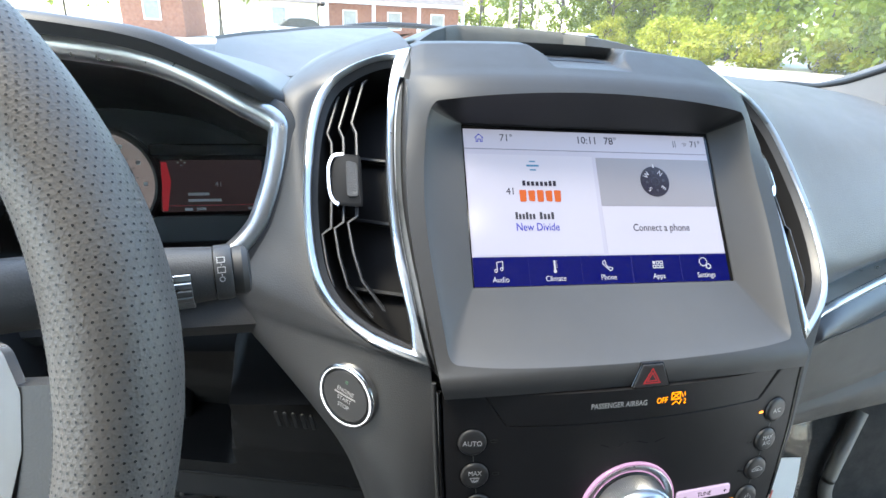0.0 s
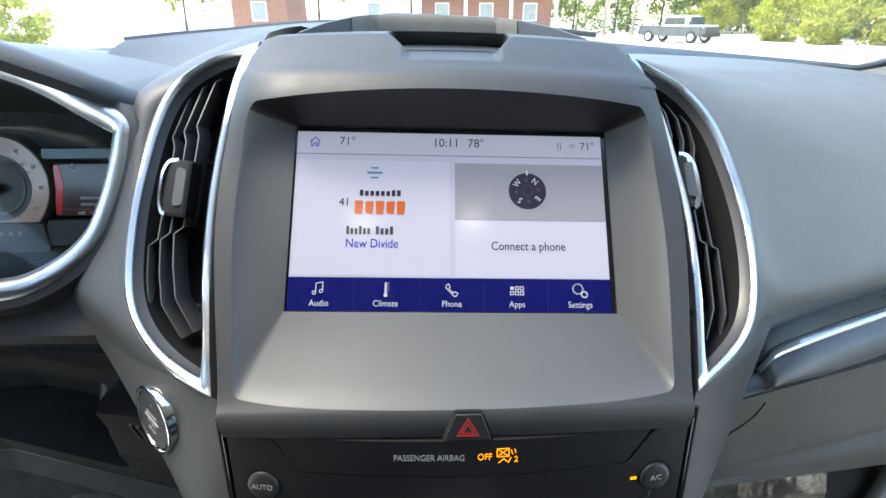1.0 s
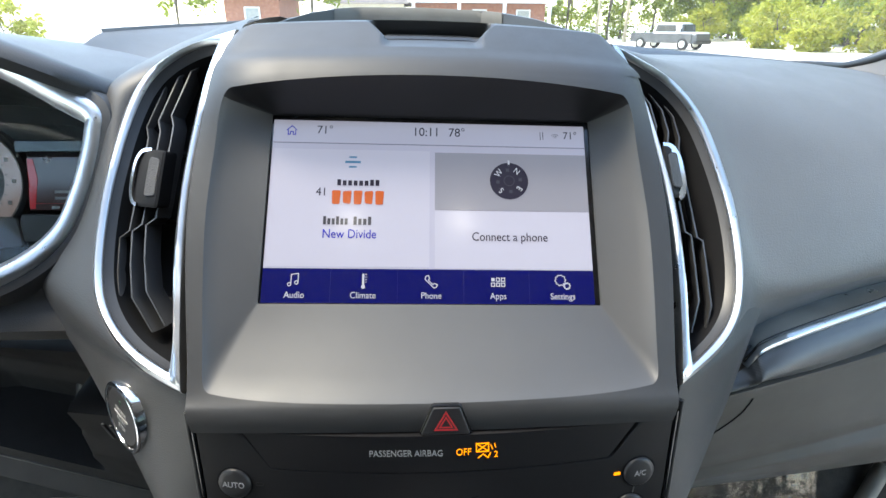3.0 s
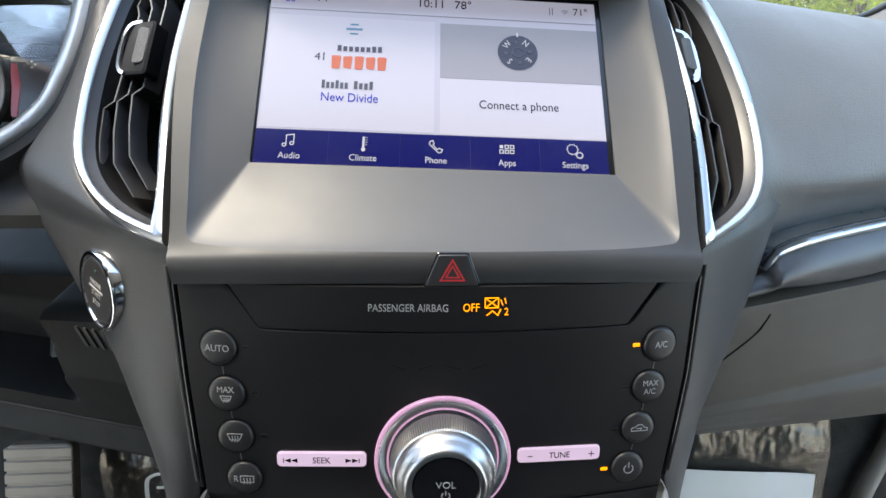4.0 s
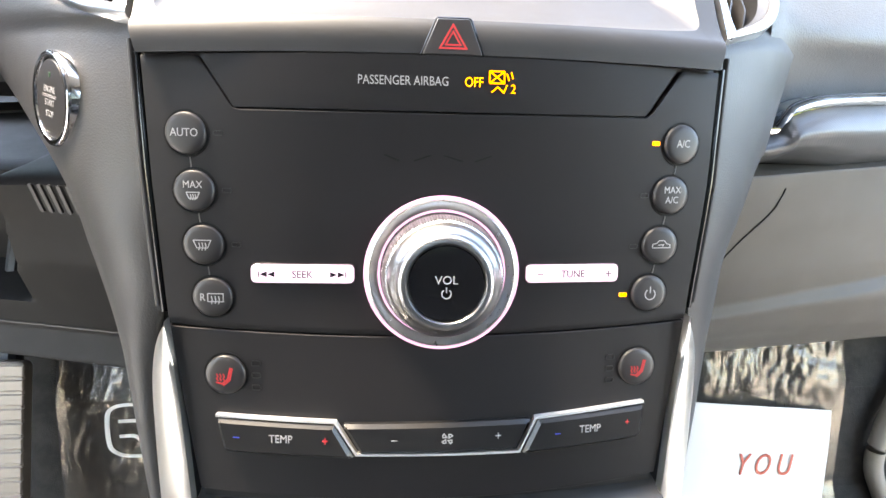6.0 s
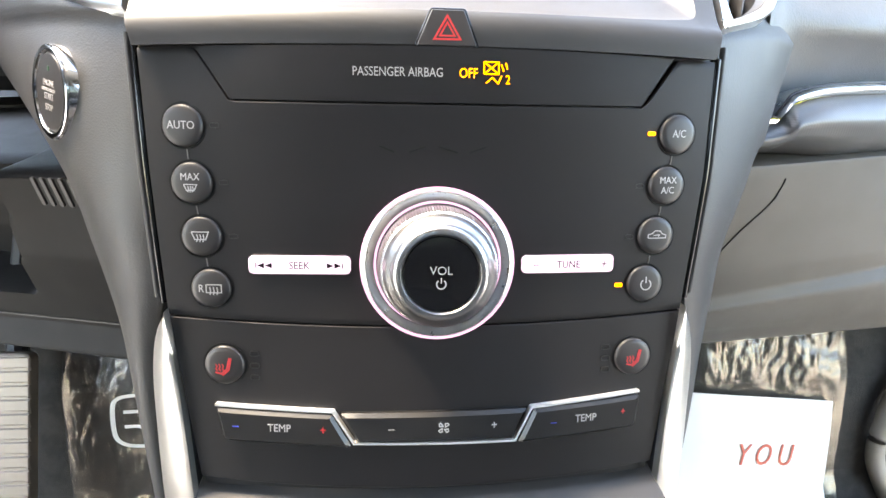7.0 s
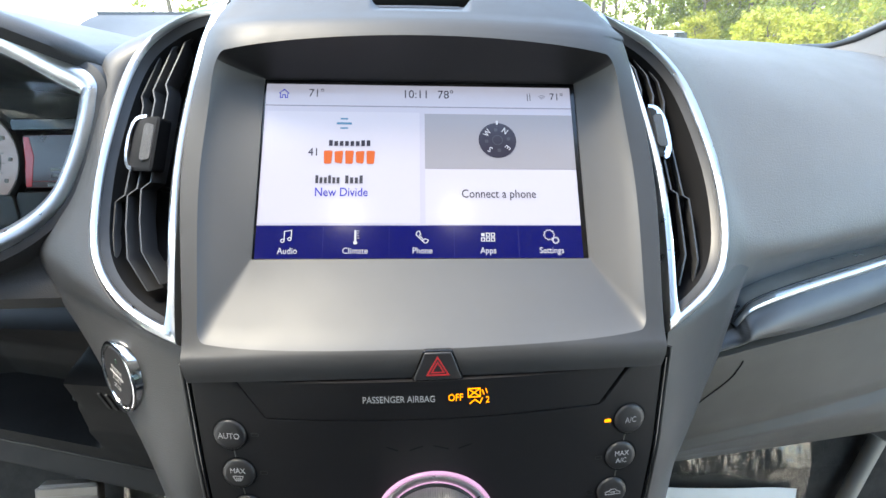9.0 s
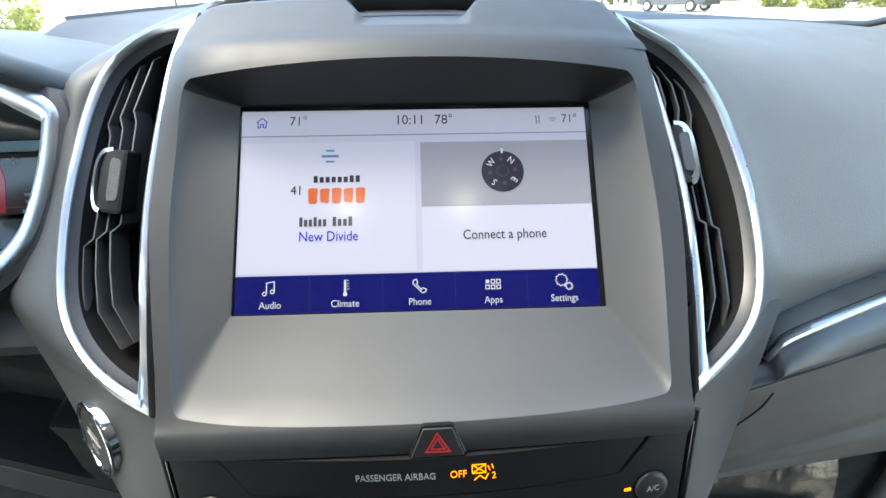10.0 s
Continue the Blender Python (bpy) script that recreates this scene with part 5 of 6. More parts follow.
for x0, x1, v in ((-0.019, -0.003, -0.0065), (-0.019, 0.006, -0.0115), (-0.022, -0.016, -0.0185), (-0.013, -0.006, -0.0185), (0.026, 0.034, -0.0185)):
    part("word_bar", moved(ribbon([(x0, v), (x1, v)], 0.0022, 0.0030, 0.0032), dm), PRINT, clu)
part("display_rule", moved(ribbon([(-0.034, -0.0155), (0.035, -0.0155)], 0.0004, 0.0030, 0.0032), dm), RED, clu)
for k, (x, v) in enumerate(((-0.0225, 0.0205), (-0.0200, 0.0185), (-0.0250, 0.0185), (-0.0225, 0.0165))):
    part("arrow_mark", moved(ribbon([(x - 0.0008, v), (x + 0.0008, v)], 0.0012, 0.0034, 0.0036), dm), PRINT, clu)
part("visor_bar", moved(slab(rpoly([(-0.045, 0.0235), (0.046, 0.0235), (0.046, 0.0330), (-0.045, 0.0330)], 0.002, 3, 3), 0.0, 0.006, 0.001), dm), GLOSS, clu)
part("lower_bar", moved(slab(rpoly([(-0.050, -0.045), (0.040, -0.045), (0.046, -0.0235), (-0.045, -0.0235)], 0.002, 3, 3), 0.0, 0.005, 0.001), dm), DASH, clu)

skirt_top = spline([cl_at(x, z, -0.003) for x, z in RING[8:]] + [cl_at(x, z, -0.003) for x, z in mir[:7:-1]], 50)
rows = [[p for p in skirt_top]]
for k, (dy, z) in enumerate(((0.002, 1.070), (-0.006, 1.060), (-0.010, 1.052), (-0.004, 1.042), (0.05, 1.036))):
    rows.append([Vector((p.x * (1 + 0.004 * k), 0.112 + dy, min(p.z - 0.002 * (k + 1), z))) for p in skirt_top])
smooth(part("lower_skirt", loft(rows, False), DASH, clu, "dark skin below the instruments"), 50)

# ---- steering wheel and stalk ----
WC, WT = Vector((-0.4335, -0.0603, 1.1214)), 0.43
wn_ = Vector((0, -math.cos(WT), math.sin(WT)))
wv_ = Vector((0, math.sin(WT), math.cos(WT)))
wheel = thing("steering_wheel", WC + wn_ * -0.05, "black leather steering wheel with perforated grips", "steering wheel")


def rim_pt(a, r=0.1856):
    return WC + r * (math.cos(a) * Vector((1, 0, 0)) + math.sin(a) * wv_)


def rim_skin(a0, a1, na, q0, q1, nq, grow=0.0):
    rows = []
    for a in steps(a0, a1, na):
        c = rim_pt(a)
        out = (c - WC).normalized()
        fat = 1.0 + 0.10 * math.exp(-((a - 0.15) / 0.25) ** 2)
        rows.append([c + (0.0168 + grow) * fat * (math.cos(q) * out + 1.12 * math.sin(q) * wn_) for q in steps(q0, q1, nq)])
    return loft(rows, False)


smooth(part("rim", rim_skin(0, math.tau, 181, 0, math.tau, 25), LEATHER, wheel, "black leather rim"), 80)
SPOKE = plastic("silver_paint", (0.62, 0.62, 0.63), (0.70, 0.70, 0.71), 0.24, 2000, 0.03, 20, 0.7)
PERF = pebbled("perforated_leather", (0.092, 0.084, 0.077), (0.112, 0.103, 0.095), 0.5, 900, 0.25)
smooth(part("grip", rim_skin(-1.05, 0.72, 70, radians(-25), radians(205), 30, 0.0006), PERF, wheel, "perforated leather grip"), 80)
holes = bmesh.new()
for i in range(124):
    a = -1.04 + 1.75 * i / 123
    for j in range(25):
        q = radians(-20 + 9.0 * j + (4.5 if i % 2 else 0))
        c = rim_pt(a)
        out = (c - WC).normalized()
        fat = 1.0 + 0.10 * math.exp(-((a - 0.15) / 0.25) ** 2)
        d = math.cos(q) * out + 1.12 * math.sin(q) * wn_
        p = c + 0.01765 * fat * d
        m = frame_at(p, Vector((-math.sin(a), 0, 0)) + math.cos(a) * wv_, d.cross(Vector((1, 0.3, 0))))
        n_ = d.normalized()
        t1 = n_.cross(Vector((0.3, 0.2, 1))).normalized()
        t2 = n_.cross(t1)
        holes.faces.new([holes.verts.new(p + 0.00045 * (math.cos(k * math.pi / 3) * t1 + math.sin(k * math.pi / 3) * t2)) for k in range(6)])
ob = part("perforation", holes, BLACK, wheel, "small punched holes in the leather")
tagged(ob, kind="stuff")
for a, sgn in ((-0.12, 1), (math.pi + 0.12, -1)):
    c = rim_pt(a, 0.170)
    e = WC + Vector((sgn * 0.06, 0, 0)) - 0.03 * wn_ - 0.015 * wv_
    bm = loft([[p + 0.030 * k1 * wv_ * w + 0.008 * k2 * wn_ for k1, k2 in ((-1, -1), (1, -1), (1, 1), (-1, 1))] for p, w in ((c, 0.9), (c.lerp(e, 0.35), 0.8), (c.lerp(e, 0.7), 1.0), (e, 1.2))], True, True, True)
    smooth(part("spoke", bm, DASH, wheel, "dark plastic spoke"), 40)
    trim = rpoly([(sgn * x, z) for x, z in ((0.100, 0.020), (0.1505, 0.020), (0.1562, 0.004), (0.1562, -0.014), (0.1500, -0.042), (0.100, -0.045))][::sgn], 0.006, 5, 3)
    bm = moved(slab(trim, -0.004, 0.0055, 0.0022), frame_at(WC, (1, 0, 0), wv_))
    smooth(part("spoke_trim", bm, SPOKE, wheel, "silver spoke trim"), 40)
hub = turned([(0.075, -0.05), (0.082, -0.02), (0.078, 0.0), (0.06, 0.010), (0.02, 0.014), (0.0001, 0.014)], 48)
smooth(part("hub", moved(hub, frame_at(WC - 0.03 * wn_, (1, 0, 0), wv_)), DASH, wheel, "rounded airbag cover"), 50)
smooth(part("column_shroud", tube([WC - 0.06 * wn_ - 0.01 * wv_, WC - 0.12 * wn_ - 0.016 * wv_, WC - 0.20 * wn_ - 0.02 * wv_, WC - 0.26 * wn_ - 0.02 * wv_], [0.052, 0.066, 0.070, 0.070], 28), BLACK, wheel, "black steering column shroud"), 50)

stalk = thing("wiper_stalk", (-0.30, 0.02, 1.122), "dark grey wiper stalk with white symbols", "stalk")
SA, SB = Vector((-0.335, 0.002, 1.128)), Vector((-0.2225, 0.024, 1.1272))
ax = (SB - SA).normalized()
sm_ = Matrix.Translation(SA) @ ax.to_track_quat("Z", "Y").to_matrix().to_4x4()
smooth(part("stalk_arm", moved(turned([(0.015, -0.08), (0.0160, 0.0), (0.0156, 0.05), (0.0140, 0.085), (0.0126, 0.1035)], 36), sm_), DASH, stalk), 50)
smooth(part("twist_ring", moved(turned([(0.0118, 0.1036), (0.0131, 0.1041), (0.0133, 0.1100), (0.0126, 0.1116), (0.0108, 0.1118)], 36), sm_), DASH, stalk, "dark twist knob with white symbols"), 50)
smooth(part("end_cap", moved(turned([(0.0104, 0.1114), (0.0117, 0.1120), (0.0121, 0.1160), (0.0110, 0.1186), (0.0080, 0.1196), (0.0001, 0.1199)], 18), sm_), FASCIA, stalk, "faceted dark push cap"), 20)


def on_stalk(s, a, r=0.0152):
    """A frame on the stalk's skin: s along it, a in degrees round it from straight up to the rear."""
    o = SA + ax * s
    d = Vector((0, -math.sin(radians(a)), math.cos(radians(a))))
    d = (d - d.dot(ax) * ax).normalized()
    return frame_at(o + r * d, ax, d.cross(ax))


for a in (42, 62, 80):
    m = on_stalk(0.1070, a, 0.0134) @ Matrix.Scale(0.72, 4)
    sq = [(-0.0022, -0.0018), (0.0022, -0.0018), (0.0022, 0.0018), (-0.0022, 0.0018)] if a < 80 else arc_pts(0, 0, 0.0015, 0, 340, 14)
    part("symbol", moved(ribbon(sq, 0.0005, 0, 0.0003, True), m), PRINT, stalk)
    if a < 80:
        part("symbol", moved(ribbon([(0, -0.0026), (0.0002, -0.0040)], 0.0005, 0, 0.0003), m), PRINT, stalk)
for k in range(7):
    part("ring_rib", moved(slab([(-0.0035, -0.0015), (0.0035, -0.0015), (0.0035, 0.0015), (-0.0035, 0.0015)], -0.001, 0.0012, 0.0004), on_stalk(0.0905, 70 + 14 * k, 0.0140)), SATIN, stalk, "ribbed bright ring segment")

# ---- lower dash, driver ----
knee = thing("knee_panel", (-0.35, 0.12, 0.86), "grey-brown plastic knee panel under the steering column", "dashboard")


def knee_at(u, v):
    x = -0.150 - 0.50 * u
    prof = [(0.42, 1.070), (0.40, 1.040), (0.26, 1.012), (0.106, 0.984), (0.114, 0.93), (0.126, 0.90), (0.1345, 0.877), (0.1360, 0.872), (0.131, 0.852), (0.140, 0.846), (0.20, 0.85), (0.30, 0.86)]
    k = v * (len(prof) - 1)
    i = min(int(k), len(prof) - 2)
    y, z = Vector(prof[i]).lerp(Vector(prof[i + 1]), k - i)
    y += 0.33 * max(-0.06, min(0.20, -0.21 - x)) * min(1, max(0, (1.03 - z) / 0.08))
    well = min(1, max(0, (x + 0.60) / 0.02)) * min(1, max(0, (-0.268 - x + 0.12 * (z - 0.9)) / 0.006)) * min(1, max(0, (z - 0.896) / 0.006)) * min(1, max(0, (1.03 - z) / 0.01))
    return Vector((x, y + 0.07 * well, z - 0.02 * u))


smooth(part("panel", grid(knee_at, steps(0, 1, 140), steps(0, 1, 120)), KNEE_SHADED, knee, "knee panel with a recess, darkened for the shade below the column"), 40)
for k in range(5):
    x0 = -0.2225 + 0.0062 * k
    bm = slab(rpoly([(-0.0015, -0.0090), (0.0015, -0.0090), (0.0015, 0.0090), (-0.0015, 0.0090)], 0.0012, 3, 1), 0.0, 0.0012, 0.0002)
    part("air_slot", moved(bm, frame_at((x0, 0.0975 - 0.33 * (x0 + 0.21), 0.9725), (1, -0.33, 0), (-0.24, -0.24, 1))), BLACK, knee, "dark slot of a small vent")
part("panel_seam", tube([knee_at(u, 0.56) + Vector((0, -0.0004, 0)) for u in steps(0, 1, 30)], 0.0008, 5), BLACK, knee)

# ---- lower dash, passenger ----
glove = thing("glove_box", (0.45, 0.12, 0.84), "grey-brown plastic glove box and lower dash", "glove box")


def glove_at(u, v):
    x = 0.150 + 0.56 * u
    prof = [(0.150, 1.010), (0.135, 0.998), (0.103, 0.9905), (0.0985, 0.9885), (0.0995, 0.980), (0.106, 0.955), (0.118, 0.92), (0.126, 0.905), (0.124, 0.895), (0.136, 0.865), (0.150, 0.842), (0.160, 0.836), (0.22, 0.84), (0.32, 0.86)]
    k = v * (len(prof) - 1)
    i = min(int(k), len(prof) - 2)
    q = Vector(prof[i]).lerp(Vector(prof[i + 1]), k - i)
    y, z = q
    z += (-0.022 + 0.06 * u) * max(0.0, 1 - abs(z - 0.900) / 0.045)
    sl = float(np.interp(x, [0.15, 0.21, 0.32, 0.44, 0.58, 0.72], [-0.012, 0.0, 0.03, 0.066, 0.09, 0.10]))
    return Vector((x, y + sl * max(0.35, min(1, (z - 0.84) / 0.14)), z + 0.012 * u + (0.010 * u if z > 0.97 else 0)))


smooth(part("panel", grid(glove_at, steps(0, 1, 60), steps(0, 1, 90)), KNEE, glove, "smooth lower dash panel"), 40)
curve_seam = [glove_at(0.085 + 0.060 * math.sin((1 - q) * math.pi / 2), 0.31 + 0.125 * q) + Vector((0, -0.0002, 0)) for q in steps(0.0, 1, 16)]
part("door_seam", tube(curve_seam, 0.0006, 5), MATT_BLACK, glove)

# ---- floor, footwells ----
FLOOR = [(0.34, 0.93), (0.26, 0.865), (0.225, 0.82), (0.210, 0.78), (0.203, 0.73), (0.198, 0.68), (0.175, 0.635), (0.11, 0.600), (-0.05, 0.585), (-0.6, 0.580), (-1.9, 0.60)]


def toe(x, s):
    k = s * (len(FLOOR) - 1)
    i = min(int(k), len(FLOOR) - 2)
    q = Vector(FLOOR[i]).lerp(Vector(FLOOR[i + 1]), k - i)
    return Vector((x, q.x, q.y))


carpet = part("floor", thicken(grid(toe, steps(-0.72, 0.72, 60), steps(0, 1, 60)), 0.01), CARPET, None)
tagged(carpet, "dark carpeted car floor rising to the toe board", "floor", kind="structure")
tun = thing("centre_console", (0, -0.5, 0.60), "dark plastic centre console running back between the seats", "console")
body_ = [(-0.30, 0.76), (-0.045, 0.800), (-0.030, 0.842), (-0.022, 0.8585), (0.012, 0.8595), (0.05, 0.86)]
rows = []
for y, z in ((-1.3, 0.80), (-0.35, 0.80), (-0.10, 0.795), (-0.055, 0.812), (-0.034, 0.846), (-0.028, 0.852), (0.010, 0.858), (0.05, 0.858)):
    w = 0.113 if y > -0.06 else 0.115
    rows.append([Vector((sx * w * k, y, zz)) for sx, k, zz in ((-1, 1.1, 0.56), (-1, 1.0, z - 0.012), (-1, 0.95, z), (-1, 0.5, z), (1, 0.5, z), (1, 0.95, z), (1, 1.0, z - 0.012), (1, 1.1, 0.56))])
smooth(part("console_body", loft(rows, False, False, False), FASCIA, tun), 40)
for sx in (-1, 1):
    wall = grid(lambda u, v: Vector((sx * (0.128 - 0.020 * (1 - v) + 0.004 * u), 0.03 + 0.25 * u, 0.58 + 0.30 * v)), steps(0, 1, 6), steps(0, 1, 8))
    part("tunnel_side", thicken(wall, 0.006), DASH, tun)

# accelerator pedal with ridges
ped = thing("accelerator_pedal", (-0.345, 0.14, 0.76), "light grey ribbed accelerator pedal", "pedal")
pm = frame_at((-0.3225, 0.150, 0.768), (1, 0.05, -0.03), (0.02, 0.28, 1))
part("pad", moved(slab(rpoly([(-0.026, -0.075), (0.026, -0.075), (0.026, 0.070), (-0.026, 0.070)], 0.005, 4, 3), -0.006, 0.004, 0.0015), pm), PEDAL := plastic("pedal_metal", (0.27, 0.23, 0.19), (0.33, 0.285, 0.24), 0.45, 1500, 0.05, 20, 0.3), ped)
for k in range(13):
    v = -0.066 + 0.0108 * k
    part("rubber_ridge", moved(slab(rpoly([(-0.0265, v - 0.0043), (0.0265, v - 0.0043), (0.0265, v + 0.0043), (-0.0265, v + 0.0043)], 0.001, 3, 2), 0.003, 0.0056, 0.001), pm), PEDAL, ped)
part("pedal_arm", tube([pm.translation + Vector((0, 0.030, 0.03)), pm.translation + Vector((0, 0.065, 0.12)), pm.translation + Vector((0, 0.10, 0.2))], 0.008, 10), BLACK, ped)

# clear plastic floor covers, crumpled, and the paper mat
FILM, fnt, fp = nodes_of("plastic_film")
fp.inputs["Base Color"].default_value = (0.9, 0.88, 0.84, 1)
fp.inputs["Roughness"].default_value = 0.10
fp.inputs["Specular IOR Level"].default_value = 0.8
mix = fnt.nodes.new("ShaderNodeMixShader")
tr = fnt.nodes.new("ShaderNodeBsdfTransparent")
gl = fnt.nodes.new("ShaderNodeBsdfGlossy")
gl.inputs["Roughness"].default_value = 0.24
gl.inputs["Color"].default_value = (0.90, 0.80, 0.66, 1)
mix.inputs[0].default_value = 0.11
fb = fnt.nodes.new("ShaderNodeBump")
fb.inputs["Strength"].default_value, fb.inputs["Distance"].default_value = 0.6, 0.004
fnz = noise_node(fnt, 1, 4, 0.55)
fmap = fnt.nodes.new("ShaderNodeMapping")
fmap.inputs["Rotation"].default_value, fmap.inputs["Scale"].default_value = (0.3, 0.9, 0.2), (26, 60, 60)
fco = fnt.nodes.new("ShaderNodeTexCoord")
fnt.links.new(fco.outputs["Object"], fmap.inputs["Vector"])
fnt.links.new(fmap.outputs[0], fnz.inputs["Vector"])
fnt.links.new(fnz.outputs[0], fb.inputs["Height"])
fnt.links.new(fb.outputs[0], gl.inputs["Normal"])
fnt.links.new(tr.outputs[0], mix.inputs[1])
fnt.links.new(gl.outputs[0], mix.inputs[2])
dif = fnt.nodes.new("ShaderNodeBsdfDiffuse")
dif.inputs[0].default_value = (0.52, 0.45, 0.36, 1)
haze = fnt.nodes.new("ShaderNodeMixShader")
haze.inputs[0].default_value = 0.085
fnt.links.new(mix.outputs[0], haze.inputs[1])
fnt.links.new(dif.outputs[0], haze.inputs[2])
fnt.links.new(haze.outputs[0], fnt.nodes["Material Output"].inputs[0])


def film(name, x0, x1, s0, s1, label, seed, amp=0.008, flat=0.0):
    def f(u, v):
        p = toe(x0 + (x1 - x0) * u, s0 + (s1 - s0) * v)
        w = noise.noise(Vector((u * 5 + seed, v * 5, 1.3))) + 0.6 * abs(noise.noise(Vector((u * 13 + v * 7 + seed, v * 9 - u * 6, 4.1)))) + 0.35 * abs(noise.noise(Vector((u * 30 + v * 22, v * 14 - u * 20, seed))))
        e = min(1, 12 * min(u, 1 - u, v, 1 - v) + 0.15)
        return p + Vector((0, -0.92, 0.4)) * (0.013 + amp * (0.6 + w) * e * (1 - flat * min(1, 2.2 * v)))
    ob = smooth(part(name, grid(f, steps(0, 1, 90), steps(0, 1, 90)), FILM, None), 60)
    return tagged(ob, label, "plastic cover")


film("plastic_cover", 0.250, 0.402, 0.165, 0.62, "crumpled clear plastic cover over the passenger floor", 3.0, 0.0075, 0.75)
film("plastic_cover", -0.300, -0.135, 0.20, 0.66, "crumpled clear plastic cover over the driver's floor mat", 11.0, 0.008)
mat_d = part("floor_mat", thicken(grid(lambda x, s: toe(x, s) + Vector((0, -0.010, 0.005)), steps(-0.30, -0.12, 20), steps(0.18, 0.7, 30)), 0.003), BLACK, None)
tagged(mat_d, "black rubber floor mat under the plastic cover", "floor mat")
logo = bmesh.new()
for pts in ([(0.060, 0.036), (0.020, 0.036), (0.005, 0.031), (0.0, 0.018), (0.0, -0.018), (0.006, -0.031), (0.020, -0.036), (0.060, -0.036)], [(0.010, 0.013), (0.030, 0.013), (0.040, 0.006), (0.060, 0.006)], [(0.010, -0.008), (0.024, -0.008), (0.034, -0.016), (0.060, -0.016)]):
    pts = [tuple(p.xy) for p in spline([(*p, 0) for p in pts], 28)]
    ribbon(pts, 0.0042, 0, 0.0006, False, logo)
part("mat_badge", moved(logo, frame_at((-0.252, 0.180, 0.766), (1, 0, 0), (0, 0.12, 1)) @ Matrix.Diagonal((0.85, 0.62, 1, 1))), PAPER, mat_d, "pale printed badge lines")


def paper_at(u, v):
    x = 0.205 + 0.180 * u
    s = 0.315 + 0.42 * v
    p = toe(x, s)
    lift = 0.025 + 0.003 * math.sin(5 * u + 2 * v) + 0.003 * noise.noise(Vector((u * 3, v * 3, 2)))
    return p + Vector((0, -0.92, 0.35)) * lift + Vector((0.0, 0, -0.018 * u * (1 - v)))


mat_p = smooth(part("paper_mat", thicken(grid(paper_at, steps(0, 1, 30), steps(0, 1, 40)), 0.0006), PAPER, None))
tagged(mat_p, "white paper floor mat with red printed lettering", "paper mat")
for body, u in (("Y", 0.52), ("O", 0.640), ("U", 0.765)):
    c = paper_at(u, 0.285)
    n_ = (paper_at(u + 0.02, 0.285) - c).cross(paper_at(u, 0.265) - c).normalized()
    n_ = n_ if n_.y < 0 else -n_
    lettering("lettering", body, 0.032, frame_at(c + 0.0014 * n_, paper_at(u + 0.02, 0.285) - c, paper_at(u, 0.265) - c), PAPER_RED, mat_p, "red printed letter", 0.68, 0.0002)

fold = grid(lambda u, v: toe(0.375 + 0.20 * u, 0.545 + 0.20 * v) + Vector((0, -0.92, 0.35)) * (0.030 + 0.003 * math.sin(4 * u + 3 * v)), steps(0, 1, 16), steps(0, 1, 16))
smooth(part("lower_fold", thicken(fold, 0.0006), PAPER, mat_p, "white folded edge of the paper"))

# door side
door = thing("door_sill", (0.50, 0.2, 0.6), "tan grey rounded trim roll along the door opening", "sill trim")
roll = spline([(0.468, 0.200, 0.815), (0.446, 0.188, 0.770), (0.436, 0.183, 0.737), (0.437, 0.182, 0.703), (0.449, 0.176, 0.672), (0.477, 0.170, 0.625)], 34)
smooth(part("sill_roll", tube(roll, 0.0078, 14), SILL_TAN, door, "tan grey rounded sill trim"), 60)
kick = grid(lambda u, v: Vector((0.53 + 0.14 * u, 0.33 - 0.4 * v * 0.3, 0.58 + 0.32 * (1 - v))), steps(0, 1, 8), steps(0, 1, 8))
part("kick_panel", kick, DASH, door, "dark kick panel")
# both doors stay out of view; their angles set how much side light enters
ddoor = thing("driver_door", (-0.72, 0.55, 0.45), "unseen driver's car door, half open to balance the side light", "car door")
part("door_panel", thicken(grid(lambda u, v: Vector((-0.76 - 0.62 * u - 0.02 * math.sin(v * 3), 0.58 - 0.76 * u, 0.45 + 0.66 * v)), steps(0, 1, 20), steps(0, 1, 20)), 0.03), DASH, ddoor)
pdoor = thing("passenger_door", (0.76, 0.55, 0.45), "unseen passenger's car door, half open to balance the side light", "car door")
part("door_panel", thicken(grid(lambda u, v: Vector((0.75 + 0.55 * u + 0.02 * math.sin(v * 3), 0.58 - 0.82 * u, 0.45 + 0.66 * v)), steps(0, 1, 20), steps(0, 1, 20)), 0.03), DASH, pdoor)

